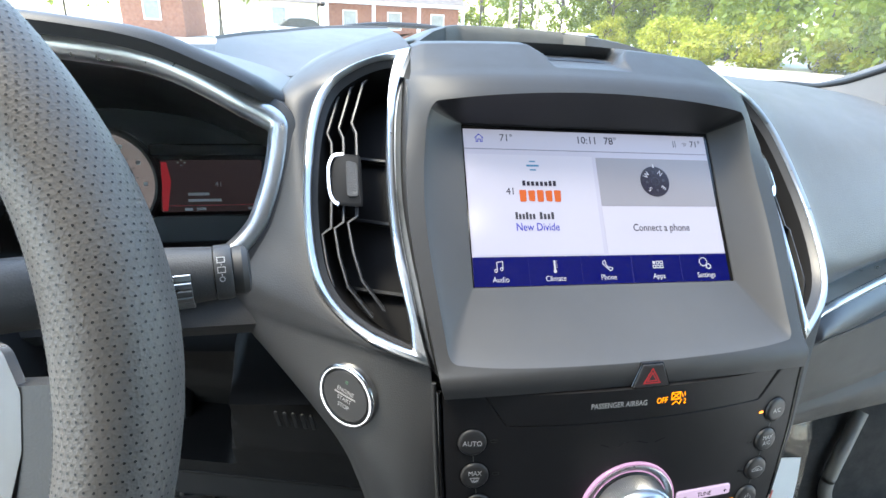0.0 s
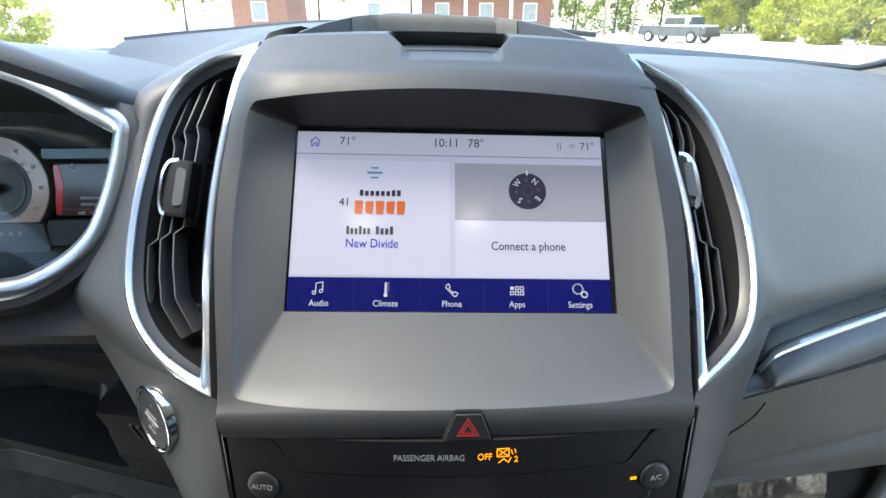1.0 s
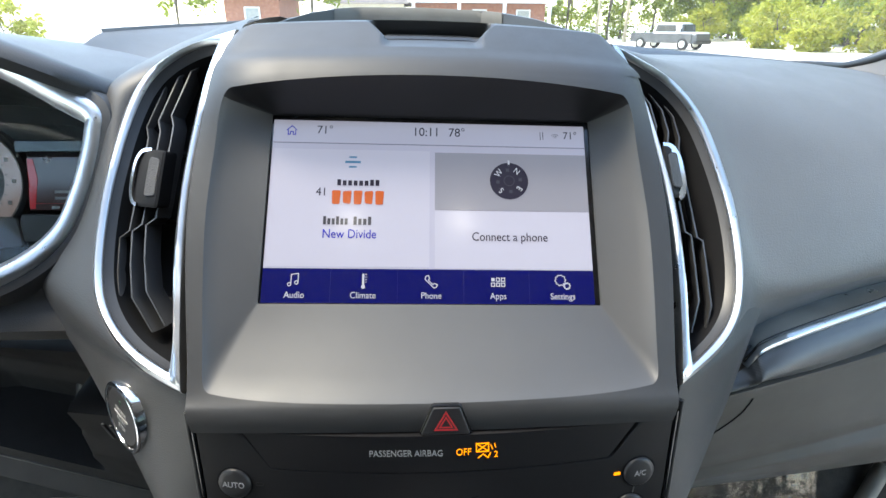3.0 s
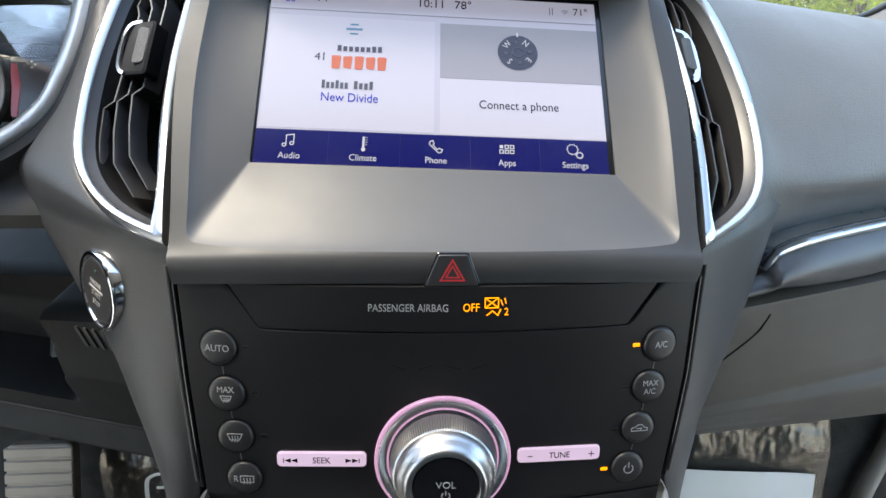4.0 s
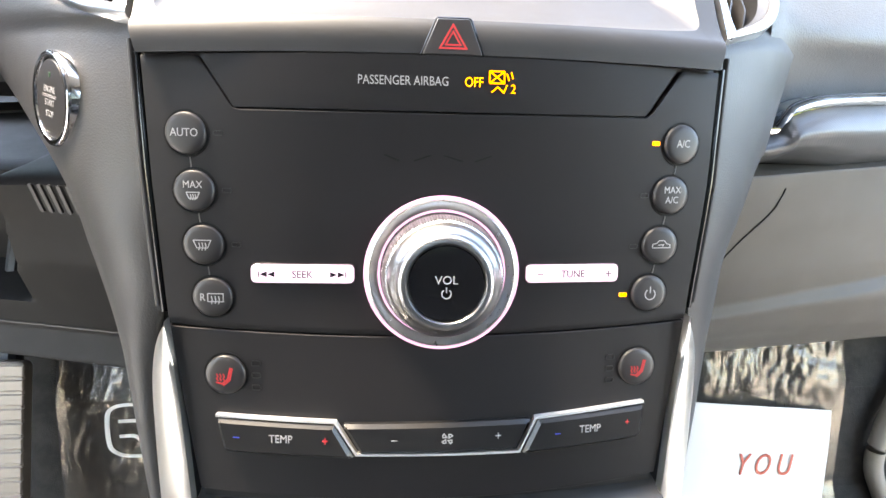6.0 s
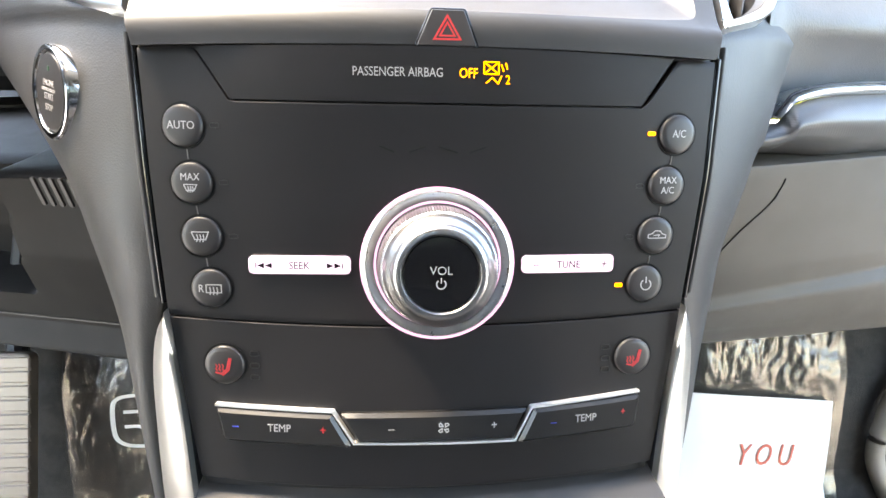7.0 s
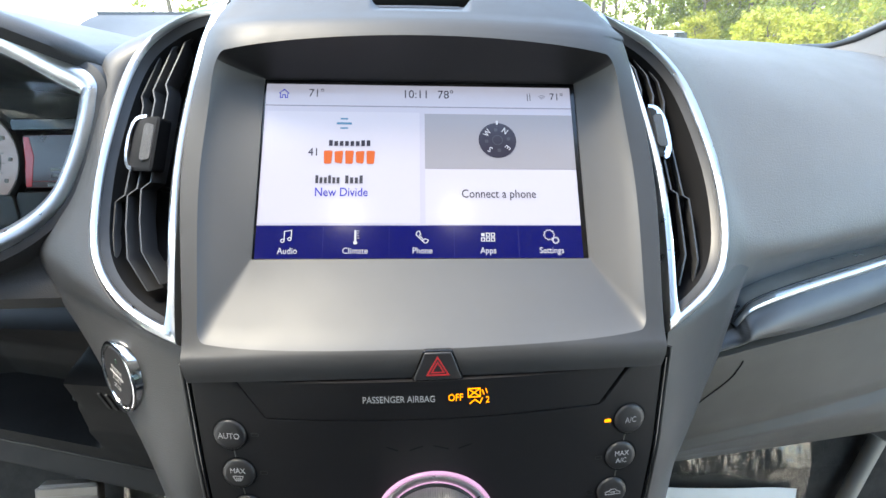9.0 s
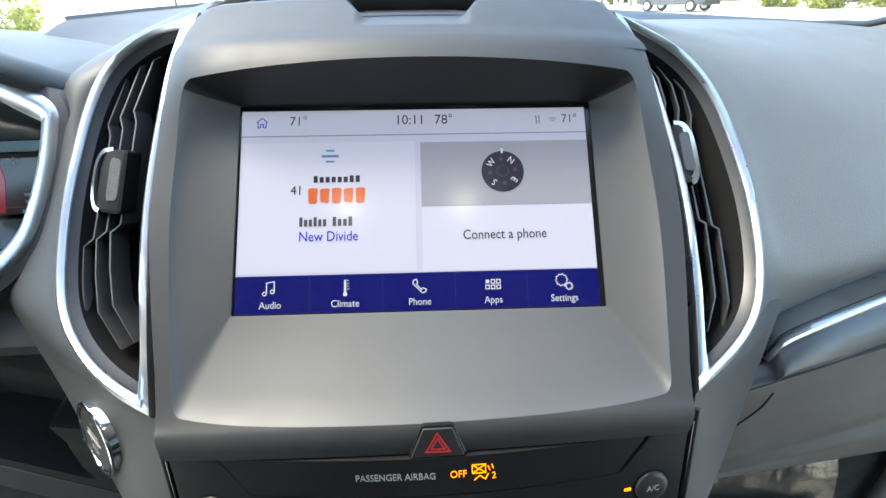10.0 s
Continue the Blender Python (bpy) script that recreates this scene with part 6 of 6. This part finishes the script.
# ---- cabin shell ----
roof = part("ceiling", thicken(grid(lambda u, v: Vector((-0.66 + 1.32 * u, -0.15 - 0.5 * (2 * u - 1) ** 2 * 0.2 * (1 - v) - 1.93 * v, 1.66 - 0.05 * (2 * u - 1) ** 2 - 0.06 * (v - 0.4) ** 2)), steps(0, 1, 16), steps(0, 1, 16)), 0.02), HEADLINER, None)
tagged(roof, "pale grey cloth headliner of the car", "ceiling", kind="structure")
for sx in (1, -1):
    pil = part("windscreen_pillar", tube([(sx * 0.98, 0.80, 0.98), (sx * 0.90, 0.56, 1.15), (sx * 0.78, 0.26, 1.38), (sx * 0.64, -0.10, 1.62)], [0.05, 0.045, 0.045, 0.05], 14, 0.8), TRIM_GREY, None)
    tagged(smooth(pil, 60), "grey plastic windscreen pillar trim", "pillar", kind="structure")
    # unseen rail below the roof edge, added to keep side sun off the dash
    rail = part("light_block_rail", thicken(grid(lambda u, v: Vector((sx * (0.66 + 0.035 * v), -0.10 - 2.0 * u, 1.62 - 0.19 * v)), steps(0, 1, 10), steps(0, 1, 5)), 0.03), TRIM_GREY, None)
    tagged(rail, "unseen grey rail over the doors, added to block light", "trim", kind="structure")
    bp = part("door_pillar", tube([(sx * 0.72, -0.62, 0.6), (sx * 0.72, -0.62, 1.1), (sx * 0.64, -0.66, 1.62)], 0.05, 12), TRIM_GREY, None)
    tagged(bp, "grey plastic pillar between the doors", "pillar", kind="structure")
    rd = part("rear_side", thicken(grid(lambda u, v: Vector((sx * 0.73, -0.62 - 1.5 * u, 0.55 + 0.56 * v)), steps(0, 1, 6), steps(0, 1, 6)), 0.02), DASH, None)
    tagged(rd, "dark rear side panel", "wall", kind="structure")
SEAL = [(0.430, 0.62, 1.1720), (0.458, 0.50, 1.1850), (0.470, 0.45, 1.1880), (0.468, 0.41, 1.1895), (0.472, 0.385, 1.1955), (0.473, 0.36, 1.2040), (0.478, 0.30, 1.2300)]
SAIL_LOW = [(0.452, 0.50, 1.1840), (0.450, 0.45, 1.1810), (0.447, 0.40, 1.1790), (0.448, 0.37, 1.1745), (0.449, 0.345, 1.1700), (0.446, 0.31, 1.1630), (0.445, 0.26, 1.1500)]
seal_line = spline(SEAL, 30)
sail_low = spline(SAIL_LOW, 30)
sail = smooth(part("sail_panel", loft([[a + Vector((0.01, 0.03, 0)), a] + [a.lerp(b, q) + Vector((0, -0.006 * math.sin(q * math.pi), 0)) for q in steps(0.1, 1, 8)] + [b + Vector((0, 0.004, -0.02))] for a, b in zip(seal_line, sail_low)], False), TRIM_GREY, None), 60)
tagged(sail, "grey plastic sail panel at the foot of the pillar", "trim", kind="structure")
tagged(smooth(part("windscreen_seal", tube(seal_line, 0.0042, 8), BLACK, None), 60), "black rubber seal along the windscreen corner", "seal", kind="structure")
back_w = part("tailgate", thicken(grid(lambda u, v: Vector((-0.72 + 1.44 * u, -2.15, 0.5 + 0.62 * v)), steps(0, 1, 6), steps(0, 1, 6)), 0.02), DASH, None)
tagged(back_w, "dark inside of the tailgate", "wall", kind="structure")


# unseen dark panes round the rear cabin, added to cut light from behind
LIGHT_CUT, tnt, _ = nodes_of("rear_light_cut")
tmix, tclear, tgloss = (tnt.nodes.new("ShaderNode" + k) for k in ("MixShader", "BsdfTransparent", "BsdfGlossy"))
tclear.inputs[0].default_value = (0.22, 0.23, 0.22, 1)
tgloss.inputs["Roughness"].default_value = 0.02
tmix.inputs[0].default_value = 0.05
tnt.links.new(tclear.outputs[0], tmix.inputs[1])
tnt.links.new(tgloss.outputs[0], tmix.inputs[2])
tnt.links.new(tmix.outputs[0], tnt.nodes["Material Output"].inputs[0])
for sx in (-1, 1):
    pane = part("rear_dimmer", thicken(grid(lambda u, v: Vector((sx * (0.73 - 0.06 * v), -0.64 - 1.48 * u, 1.11 + 0.46 * v)), steps(0, 1, 6), steps(0, 1, 6)), 0.004), LIGHT_CUT, None)
    tagged(pane, "unseen dark side pane added to cut light from the rear", "window", kind="structure")
pane = part("rear_dimmer", thicken(grid(lambda u, v: Vector((-0.72 + 1.44 * u, -2.15 + 0.08 * v, 1.12 + 0.46 * v)), steps(0, 1, 6), steps(0, 1, 6)), 0.004), LIGHT_CUT, None)
tagged(pane, "unseen dark tailgate pane added to cut light from the rear", "window", kind="structure")


def seat(x):
    t = thing("car_seat", (x, -0.75, 0.60), "black leather front car seat", "car seat", "front seats")
    def pad_(c, sx, sy, sz, rx):
        bm = bmesh.new()
        bmesh.ops.create_cube(bm, size=1)
        bmesh.ops.bevel(bm, geom=bm.edges[:], offset=0.22, segments=4, affect="EDGES")
        return moved(bm, pose(*c, rx, 0, 0) @ Matrix.Diagonal((sx, sy, sz, 1)))
    smooth(part("cushion", pad_((x, -0.72, 0.76), 0.50, 0.52, 0.18, 8), SEAT, t), 60)
    smooth(part("backrest", pad_((x, -1.02, 1.10), 0.50, 0.16, 0.66, -16), SEAT, t), 60)
    smooth(part("headrest", pad_((x, -1.16, 1.50), 0.26, 0.10, 0.18, -12), SEAT, t), 60)


seat(0.40)
seat(-0.40)
GLASS, gnt, _ = nodes_of("windscreen_glass")
gm = gnt.nodes.new("ShaderNodeMixShader")
gt = gnt.nodes.new("ShaderNodeBsdfTransparent")
gg = gnt.nodes.new("ShaderNodeBsdfGlossy")
gg.inputs["Roughness"].default_value = 0.02
gt.inputs[0].default_value = (0.93, 0.96, 0.95, 1)
fr = gnt.nodes.new("ShaderNodeFresnel")
gk = gnt.nodes.new("ShaderNodeMath")
gk.operation = "MULTIPLY"
gk.inputs[1].default_value = 0.2
gnt.links.new(fr.outputs[0], gk.inputs[0])
gnt.links.new(gk.outputs[0], gm.inputs[0])
gnt.links.new(gt.outputs[0], gm.inputs[1])
gnt.links.new(gg.outputs[0], gm.inputs[2])
# pale veil mixed into the glass as glare haze over the view outside
glare = gnt.nodes.new("ShaderNodeBsdfTranslucent")
glare.inputs[0].default_value = (0.85, 0.83, 0.78, 1)
veil = gnt.nodes.new("ShaderNodeMixShader")
veil.inputs[0].default_value = 0.024
gnt.links.new(gm.outputs[0], veil.inputs[1])
gnt.links.new(glare.outputs[0], veil.inputs[2])
gnt.links.new(veil.outputs[0], gnt.nodes["Material Output"].inputs[0])
lens = part("cluster_lens", loft(lens_rings, True, False, True), GLASS, clu, "clear lens over the instruments")
lens.visible_shadow = False
ws = smooth(part("windscreen", grid(lambda u, v: Vector(((-0.86 + 1.72 * u) * (1 - 0.24 * v), 0.84 - 0.98 * v - 0.16 * (2 * u - 1) ** 2, 1.17 + 0.46 * v)), steps(0, 1, 24), steps(0, 1, 16)), GLASS, None))
ws.visible_shadow = False
tagged(ws, "sloping car windscreen with glare haze mixed into the glass", "windscreen", kind="structure")
wip = part("windscreen_wiper", tube(spline([(-0.30, 0.80, 1.205), (-0.13, 0.85, 1.237), (-0.03, 0.87, 1.243), (0.06, 0.86, 1.237), (0.30, 0.84, 1.212)], 30), 0.005, 8), BLACK, None)
tagged(wip, "black wiper blade resting on the windscreen", "wiper")


# ---- outside ----
LOT = plastic("pale_lot", (0.60, 0.56, 0.48), (0.72, 0.67, 0.58), 0.9, 60, 0.3, 0.4)
GRASS = plastic("grass", (0.05, 0.09, 0.02), (0.12, 0.15, 0.04), 0.9, 30, 0.5, 1.5)
# wide leaf tones put sunlit clumps and dark gaps into the colour
LEAF = plastic("leaves", (0.045, 0.085, 0.014), (0.24, 0.29, 0.05), 0.6, 30, 0.2, 1.1)
LEAF_SUN = plastic("sunlit_leaves", (0.17, 0.22, 0.03), (0.44, 0.48, 0.09), 0.6, 30, 0.2, 1.3)
LEAF_Y = plastic("yellow_leaves", (0.30, 0.32, 0.03), (0.50, 0.46, 0.07), 0.6, 30, 0.2, 2.5)
BARK = plastic("bark", (0.10, 0.08, 0.06), (0.18, 0.15, 0.11), 0.9, 40, 0.6, 6)
BRICK = plastic("brick_wall", (0.30, 0.13, 0.085), (0.38, 0.18, 0.12), 0.85, 40, 0.4, 5)
CREAM = plastic("cream_boards", (0.62, 0.58, 0.48), (0.70, 0.66, 0.56), 0.7, 40, 0.2, 3)
WHITE = plastic("white_paint", (0.75, 0.75, 0.75), (0.82, 0.82, 0.82), 0.4, 40, 0.02, 3)
ROOFING = plastic("shingle_roof", (0.14, 0.12, 0.11), (0.20, 0.17, 0.15), 0.9, 40, 0.5, 3)
TYRE = plastic("tyre_rubber", (0.015, 0.015, 0.015), (0.025, 0.025, 0.025), 0.85, 80, 0.3, 4)
PANE = plastic("bright_pane", (0.30, 0.32, 0.33), (0.38, 0.40, 0.40), 0.12, 80, 0.0, 4)
WINDOW = plastic("dark_window", (0.03, 0.035, 0.04), (0.05, 0.055, 0.06), 0.1, 80, 0.0, 4)

for m in (LEAF, LEAF_SUN, LEAF_Y):
    nt = m.node_tree
    shine = nt.nodes.new("ShaderNodeBsdfTranslucent")
    shine.inputs[0].default_value = (0.36, 0.42, 0.03, 1)
    both = nt.nodes.new("ShaderNodeMixShader")
    both.inputs[0].default_value = 0.35
    nt.links.new(nt.nodes["Principled BSDF"].outputs[0], both.inputs[1])
    nt.links.new(shine.outputs[0], both.inputs[2])
    nt.links.new(both.outputs[0], nt.nodes["Material Output"].inputs[0])

ground = part("ground", grid(lambda u, v: Vector((-2000 + 4000 * u, -2000 + 4000 * v, -0.02)), steps(0, 1, 3), steps(0, 1, 3)), GRASS, None)
tagged(ground, "grass reaching to the trees", "ground", kind="structure")
lot = part("car_park", thicken(grid(lambda u, v: Vector((-900 + 1800 * u, -60 + 1900 * v, 0.0)), steps(0, 1, 9), steps(0, 1, 9)), 0.01), LOT, None)
tagged(lot, "sunlit pale concrete car park", "road", kind="structure")


def tree(x, y, h, r, seed, mat=None, low=0.25):
    rnd = random.Random(seed)
    t = thing("tree", (x, y, 0), "leafy green tree at the edge of the car park" if mat is not LEAF_Y else "yellow-green bush at the edge of the car park", "tree", "trees round the car park")
    limbs = tube([(x, y, -0.1), (x + 0.1, y, h * 0.3), (x - 0.1, y + 0.1, h * 0.6), (x, y, h * 0.9)], [0.035 * h * 0.5, 0.03 * h * 0.5, 0.02 * h * 0.5, 0.004 * h], 8)
    for k in range(5):
        a = rnd.uniform(0, math.tau)
        z0 = h * rnd.uniform(0.3, 0.6)
        e = Vector((x + r * 0.8 * math.cos(a), y + r * 0.8 * math.sin(a), z0 + h * 0.22))
        tb_ = tube([(x, y, z0), Vector((x, y, z0)).lerp(e, 0.5) + Vector((0, 0, 0.2)), e], [0.008 * h, 0.006 * h, 0.002 * h], 6)
        me = bpy.data.meshes.new("limb")
        tb_.to_mesh(me)
        tb_.free()
        limbs.from_mesh(me)
        bpy.data.meshes.remove(me)
    part("trunk", limbs, BARK, t)
    verts, faces = [], []
    clumps = []
    for _ in range(46):
        a, q, w = rnd.uniform(0, math.tau), rnd.uniform(-1, 1), rnd.uniform(0.45, 1.0)
        rad = r * w * (1 - 0.25 * abs(q))
        clumps.append((x + rad * math.cos(a) * math.sqrt(1 - q * q * 0.6), y + rad * math.sin(a) * math.sqrt(1 - q * q * 0.6), h * (low + (1 - low) * (0.5 + 0.5 * q)), r * rnd.uniform(0.16, 0.34)))
    for cx, cy, cz, cr in clumps:
        for _ in range(60):
            d = Vector((rnd.gauss(0, 1), rnd.gauss(0, 1), rnd.gauss(0, 0.8)))
            d = d.normalized() * cr * rnd.uniform(0.3, 1.0)
            c = Vector((cx, cy, cz)) + d
            s = 0.028 * r * rnd.uniform(0.8, 1.9) + 0.05
            u = Vector((rnd.gauss(0, 1), rnd.gauss(0, 1), rnd.gauss(0, 1))).normalized()
            v = u.cross(Vector((rnd.gauss(0, 1), rnd.gauss(0, 1), rnd.gauss(0, 1)))).normalized()
            i = len(verts)
            verts += [c - u * s, c + v * s * 0.55, c + u * s, c - v * s * 0.55]
            faces.append((i, i + 1, i + 2, i + 3))
    me = bpy.data.meshes.new("crown")
    me.from_pydata([tuple(v) for v in verts], [], faces)
    me.materials.append(mat or LEAF)
    crown = new("crown", me)
    crown.parent = t
    crown.matrix_parent_inverse = t.matrix_basis.inverted()
    return t


for k in range(15):
    q = k / 14
    tree(25 + 8 * q + random.uniform(-0.6, 1.6), 20 + 42 * q + random.uniform(-1, 1), random.uniform(8, 12), random.uniform(2.6, 3.6), 40 + k, LEAF_SUN if k % 3 == 1 else None, 0.05)
for k in range(12):
    q = k / 11
    tree(21 + 18 * q + random.uniform(-1, 1), 14 + 56 * q, random.uniform(12, 16), random.uniform(3.6, 4.8), 80 + k, None, 0.05)
for k, (x, y, h, r) in enumerate(((25.5, 23.5, 2.4, 2.0), (23.2, 27.0, 2.4, 1.9), (20.5, 28.5, 2.0, 1.6), (20.8, 32.0, 2.5, 1.9), (27.0, 20.2, 2.6, 2.0), (24, 47, 2.8, 2.2))):
    tree(x, y, h, r, 120 + k, LEAF_Y, 0.03)
for k in range(9):
    tree(12.6 + 2.2 * k + random.uniform(-0.5, 0.5), 50 + 5 * (k % 2) + random.uniform(-1, 1), random.uniform(8, 12), random.uniform(2.6, 3.4), 160 + k, LEAF_SUN if k % 4 == 1 else None, 0.04)
tree(-5.5, 30, 10, 3.0, 200)
tree(-14, 34, 9, 3.0, 201)
tree(1.8, 50, 9, 2.6, 203)
tree(-17, 24, 1.9, 1.4, 202, LEAF_Y, 0.05)


def house(x0, x1, y, h, wall_mat, label, porch):
    t = thing("house", ((x0 + x1) / 2, y, 0), label, "house", "buildings across the lot")
    def block(name, a, b, mat, parent=t):
        bm = bmesh.new()
        bmesh.ops.create_cube(bm, size=1)
        a, b = Vector(a), Vector(b)
        return part(name, moved(bm, Matrix.Translation((a + b) / 2) @ Matrix.Diagonal((*(b - a), 1))), mat, parent)
    block("wall", (x0, y, 0), (x1, y + 7, h), wall_mat)
    ridge = [(x0 - 0.5, y - 0.6, h), (x1 + 0.5, y - 0.6, h), (x1 + 0.5, y + 7.6, h), (x0 - 0.5, y + 7.6, h)]
    bm = bmesh.new()
    v = [bm.verts.new(p) for p in ridge] + [bm.verts.new((x0 - 0.5, y + 3.5, h + 2)), bm.verts.new((x1 + 0.5, y + 3.5, h + 2))]
    for f in ((0, 1, 5, 4), (2, 3, 4, 5), (0, 4, 3), (1, 2, 5), (0, 3, 2, 1)):
        bm.faces.new([v[i] for i in f])
    part("roof", bm, ROOFING, t)
    n = max(1, int((x1 - x0) / 3.2))
    for k in range(n):
        c = x0 + (k + 0.5) * (x1 - x0) / n
        w = block("window", (c - 0.55, y - 0.06, 1.0), (c + 0.55, y - 0.01, 2.3), WHITE)
        block("pane", (c - 0.45, y - 0.09, 1.1), (c + 0.45, y - 0.065, 2.2), PANE, w)
    if porch:
        for k in range(n + 1):
            c = x0 + k * (x1 - x0) / n
            block("porch_post", (c - 0.12, y - 1.6, 0), (c + 0.12, y - 1.36, h), WHITE)
        block("porch_roof", (x0 - 0.4, y - 1.8, h), (x1 + 0.4, y - 0.05, h + 0.2), WHITE)
    return t


house(-13.5, -9.7, 41, 2.9, BRICK, "low red brick house with a shingle roof", False)
house(-6.4, -1.0, 43, 2.6, CREAM, "low cream boarded house", False)
house(-0.3, 9.8, 44, 2.7, BRICK, "low red brick house with white porch posts", True)


def pole(x, y, h):
    t = thing("utility_pole", (x, y, 0), "plain weathered wooden pole beside the trees", "pole", "poles by the lot")
    smooth(part("shaft", tube([(x, y, -0.1), (x + 0.02, y, h * 0.5), (x, y, h)], [0.16, 0.14, 0.12], 12), POLE_WOOD, t), 60)
    part("cap", moved(turned([(0.13, -0.02), (0.13, 0.02), (0.001, 0.06)], 12), pose(x, y, h, 0, 0, 0)), ROOFING, t)
    return t


POLE_WOOD = plastic("pole_wood", (0.36, 0.30, 0.20), (0.48, 0.41, 0.28), 0.85, 60, 0.4, 4)
pole(14.0, 44.0, 8.0)
pole(15.9, 43.0, 7.0)


def pickup(x, y, turn):
    m = pose(x, y, 0, 0, 0, turn) @ Matrix.Scale(0.76, 4)
    t = thing("pickup_truck", (x, y, 0), "white pickup truck on the lot, its shaded body coloured grey", "truck")
    def block(name, a, b, mat, parent=t, bev=0.06, taper=0.0):
        bm = bmesh.new()
        bmesh.ops.create_cube(bm, size=1)
        a, b = Vector(a), Vector(b)
        if taper:
            for v in bm.verts:
                if v.co.z > 0:
                    v.co.x *= 1 - taper
                    v.co.y *= 1 - taper * 0.6
        bmesh.ops.bevel(bm, geom=bm.edges[:], offset=bev, segments=3, affect="EDGES")
        return smooth(part(name, moved(bm, m @ Matrix.Translation((a + b) / 2) @ Matrix.Diagonal((*(b - a), 1))), mat, parent), 40)
    # white truck: shade on the body is coloured grey, sunlit hood and cab white
    SHADED_PAINT = plastic("truck_paint_shaded", (0.06, 0.062, 0.066), (0.09, 0.092, 0.096), 0.3, 40, 0.02, 3)
    body = block("body", (-2.7, -0.95, 0.45), (2.7, 0.95, 1.12), SHADED_PAINT)
    cab = block("cab", (-0.9, -0.88, 1.0), (1.5, 0.88, 1.82), WHITE, t, 0.08, 0.16)
    for sy in (-1, 1):
        block("side_window", (-0.6, sy * 0.84 - 0.03, 1.2), (1.1, sy * 0.84 + 0.03, 1.66), WINDOW, cab, 0.03, 0.12)
        for x0 in (-1.7, 1.75):
            w = part("wheel", moved(turned([(0.30, -0.14), (0.38, -0.12), (0.40, 0.0), (0.38, 0.12), (0.30, 0.14)], 28), m @ pose(x0, sy * 0.86, 0.40, 90, 0, 0)), TYRE, t)
            part("rim", moved(turned([(0.24, -0.15), (0.24, 0.15), (0.10, 0.16), (0.01, 0.15)], 20), m @ pose(x0, sy * 0.86, 0.40, 90, 0, 0)), BLADE, w)
    block("windscreen", (1.15, -0.74, 1.15), (1.62, 0.74, 1.70), WINDOW, cab, 0.05, 0.2)
    block("hood", (1.35, -0.86, 1.0), (2.66, 0.86, 1.20), WHITE, body, 0.08)
    block("bumper", (2.62, -0.92, 0.42), (2.82, 0.92, 0.66), BLACK)
    return t


pickup(14.0, 31.0, -58)


def parked_car(x, y, turn, size, label):
    m = pose(x, y, 0, 0, 0, turn) @ Matrix.Scale(size, 4)
    t = thing("parked_car", (x, y, 0), label, "car", "white cars on the lot")
    side = [(-2.2, 0.35), (2.15, 0.35), (2.25, 0.62), (2.1, 0.82), (1.1, 0.95), (-1.9, 1.0), (-2.25, 0.85), (-2.3, 0.55)]
    top = [(-1.75, 0.95), (1.05, 0.92), (0.35, 1.42), (-0.2, 1.50), (-1.1, 1.47)]
    for name, line, half, mat in (("body", side, 0.88, WHITE), ("cabin", top, 0.72, WINDOW)):
        bm = loft([[Vector((px, sy * half * k, pz)) for px, pz in line] for sy, k in ((-1, 0.94), (-1, 1.0), (1, 1.0), (1, 0.94))], True, True, True)
        bmesh.ops.bevel(bm, geom=[e for e in bm.edges if e.is_manifold], offset=0.05, segments=2, affect="EDGES")
        smooth(part(name, moved(bm, m), mat, t), 40)
    bm = loft([[Vector((px, sy * 0.66, pz)) for px, pz in ((-1.15, 1.48), (-0.2, 1.515), (0.38, 1.43), (0.36, 1.39), (-0.2, 1.47), (-1.12, 1.43))] for sy in (-1, 1)], True, True, True)
    part("roof", moved(bm, m), WHITE, t)
    for px in (-1.4, 1.35):
        for sy in (-1, 1):
            w = part("wheel", moved(turned([(0.22, -0.11), (0.31, -0.10), (0.33, 0.0), (0.31, 0.10), (0.22, 0.11)], 24), m @ pose(px, sy * 0.80, 0.33, 90, 0, 0)), TYRE, t)
            part("rim", moved(turned([(0.20, -0.115), (0.20, 0.115), (0.08, 0.12), (0.01, 0.115)], 18), m @ pose(px, sy * 0.80, 0.33, 90, 0, 0)), BLADE, w)
    return t


parked_car(27.6, 25.6, 130, 1.0, "white car parked at the edge of the trees")
parked_car(-1.6, 36.0, 15, 1.0, "white car parked in front of the brick house")
pole(28.6, 28.0, 8.0)


# ---- overhead console with its two lit lamps ----
over = thing("overhead_console", (-0.03, -0.27, 1.60), "grey overhead console with two lit reading lamps", "console")
bm = slab(rpoly([(-0.17, -0.09), (0.11, -0.09), (0.11, 0.09), (-0.17, 0.09)], 0.03, 5, 3), 0.0, 0.04, 0.008)
part("housing", moved(bm, pose(0, -0.27, 1.635, 180, 0, 0)), TRIM_GREY, over)
LAMP = glow("reading_lamp", (1.0, 0.93, 0.85), 14.0)
for x in (-0.105, 0.080):
    part("lamp_lens", moved(turned([(0.016, 0.0), (0.016, 0.004), (0.012, 0.006), (0.0001, 0.007)], 24), pose(x, -0.268, 1.596, 180, 0, 0)), LAMP, over, "lit round lamp lens")
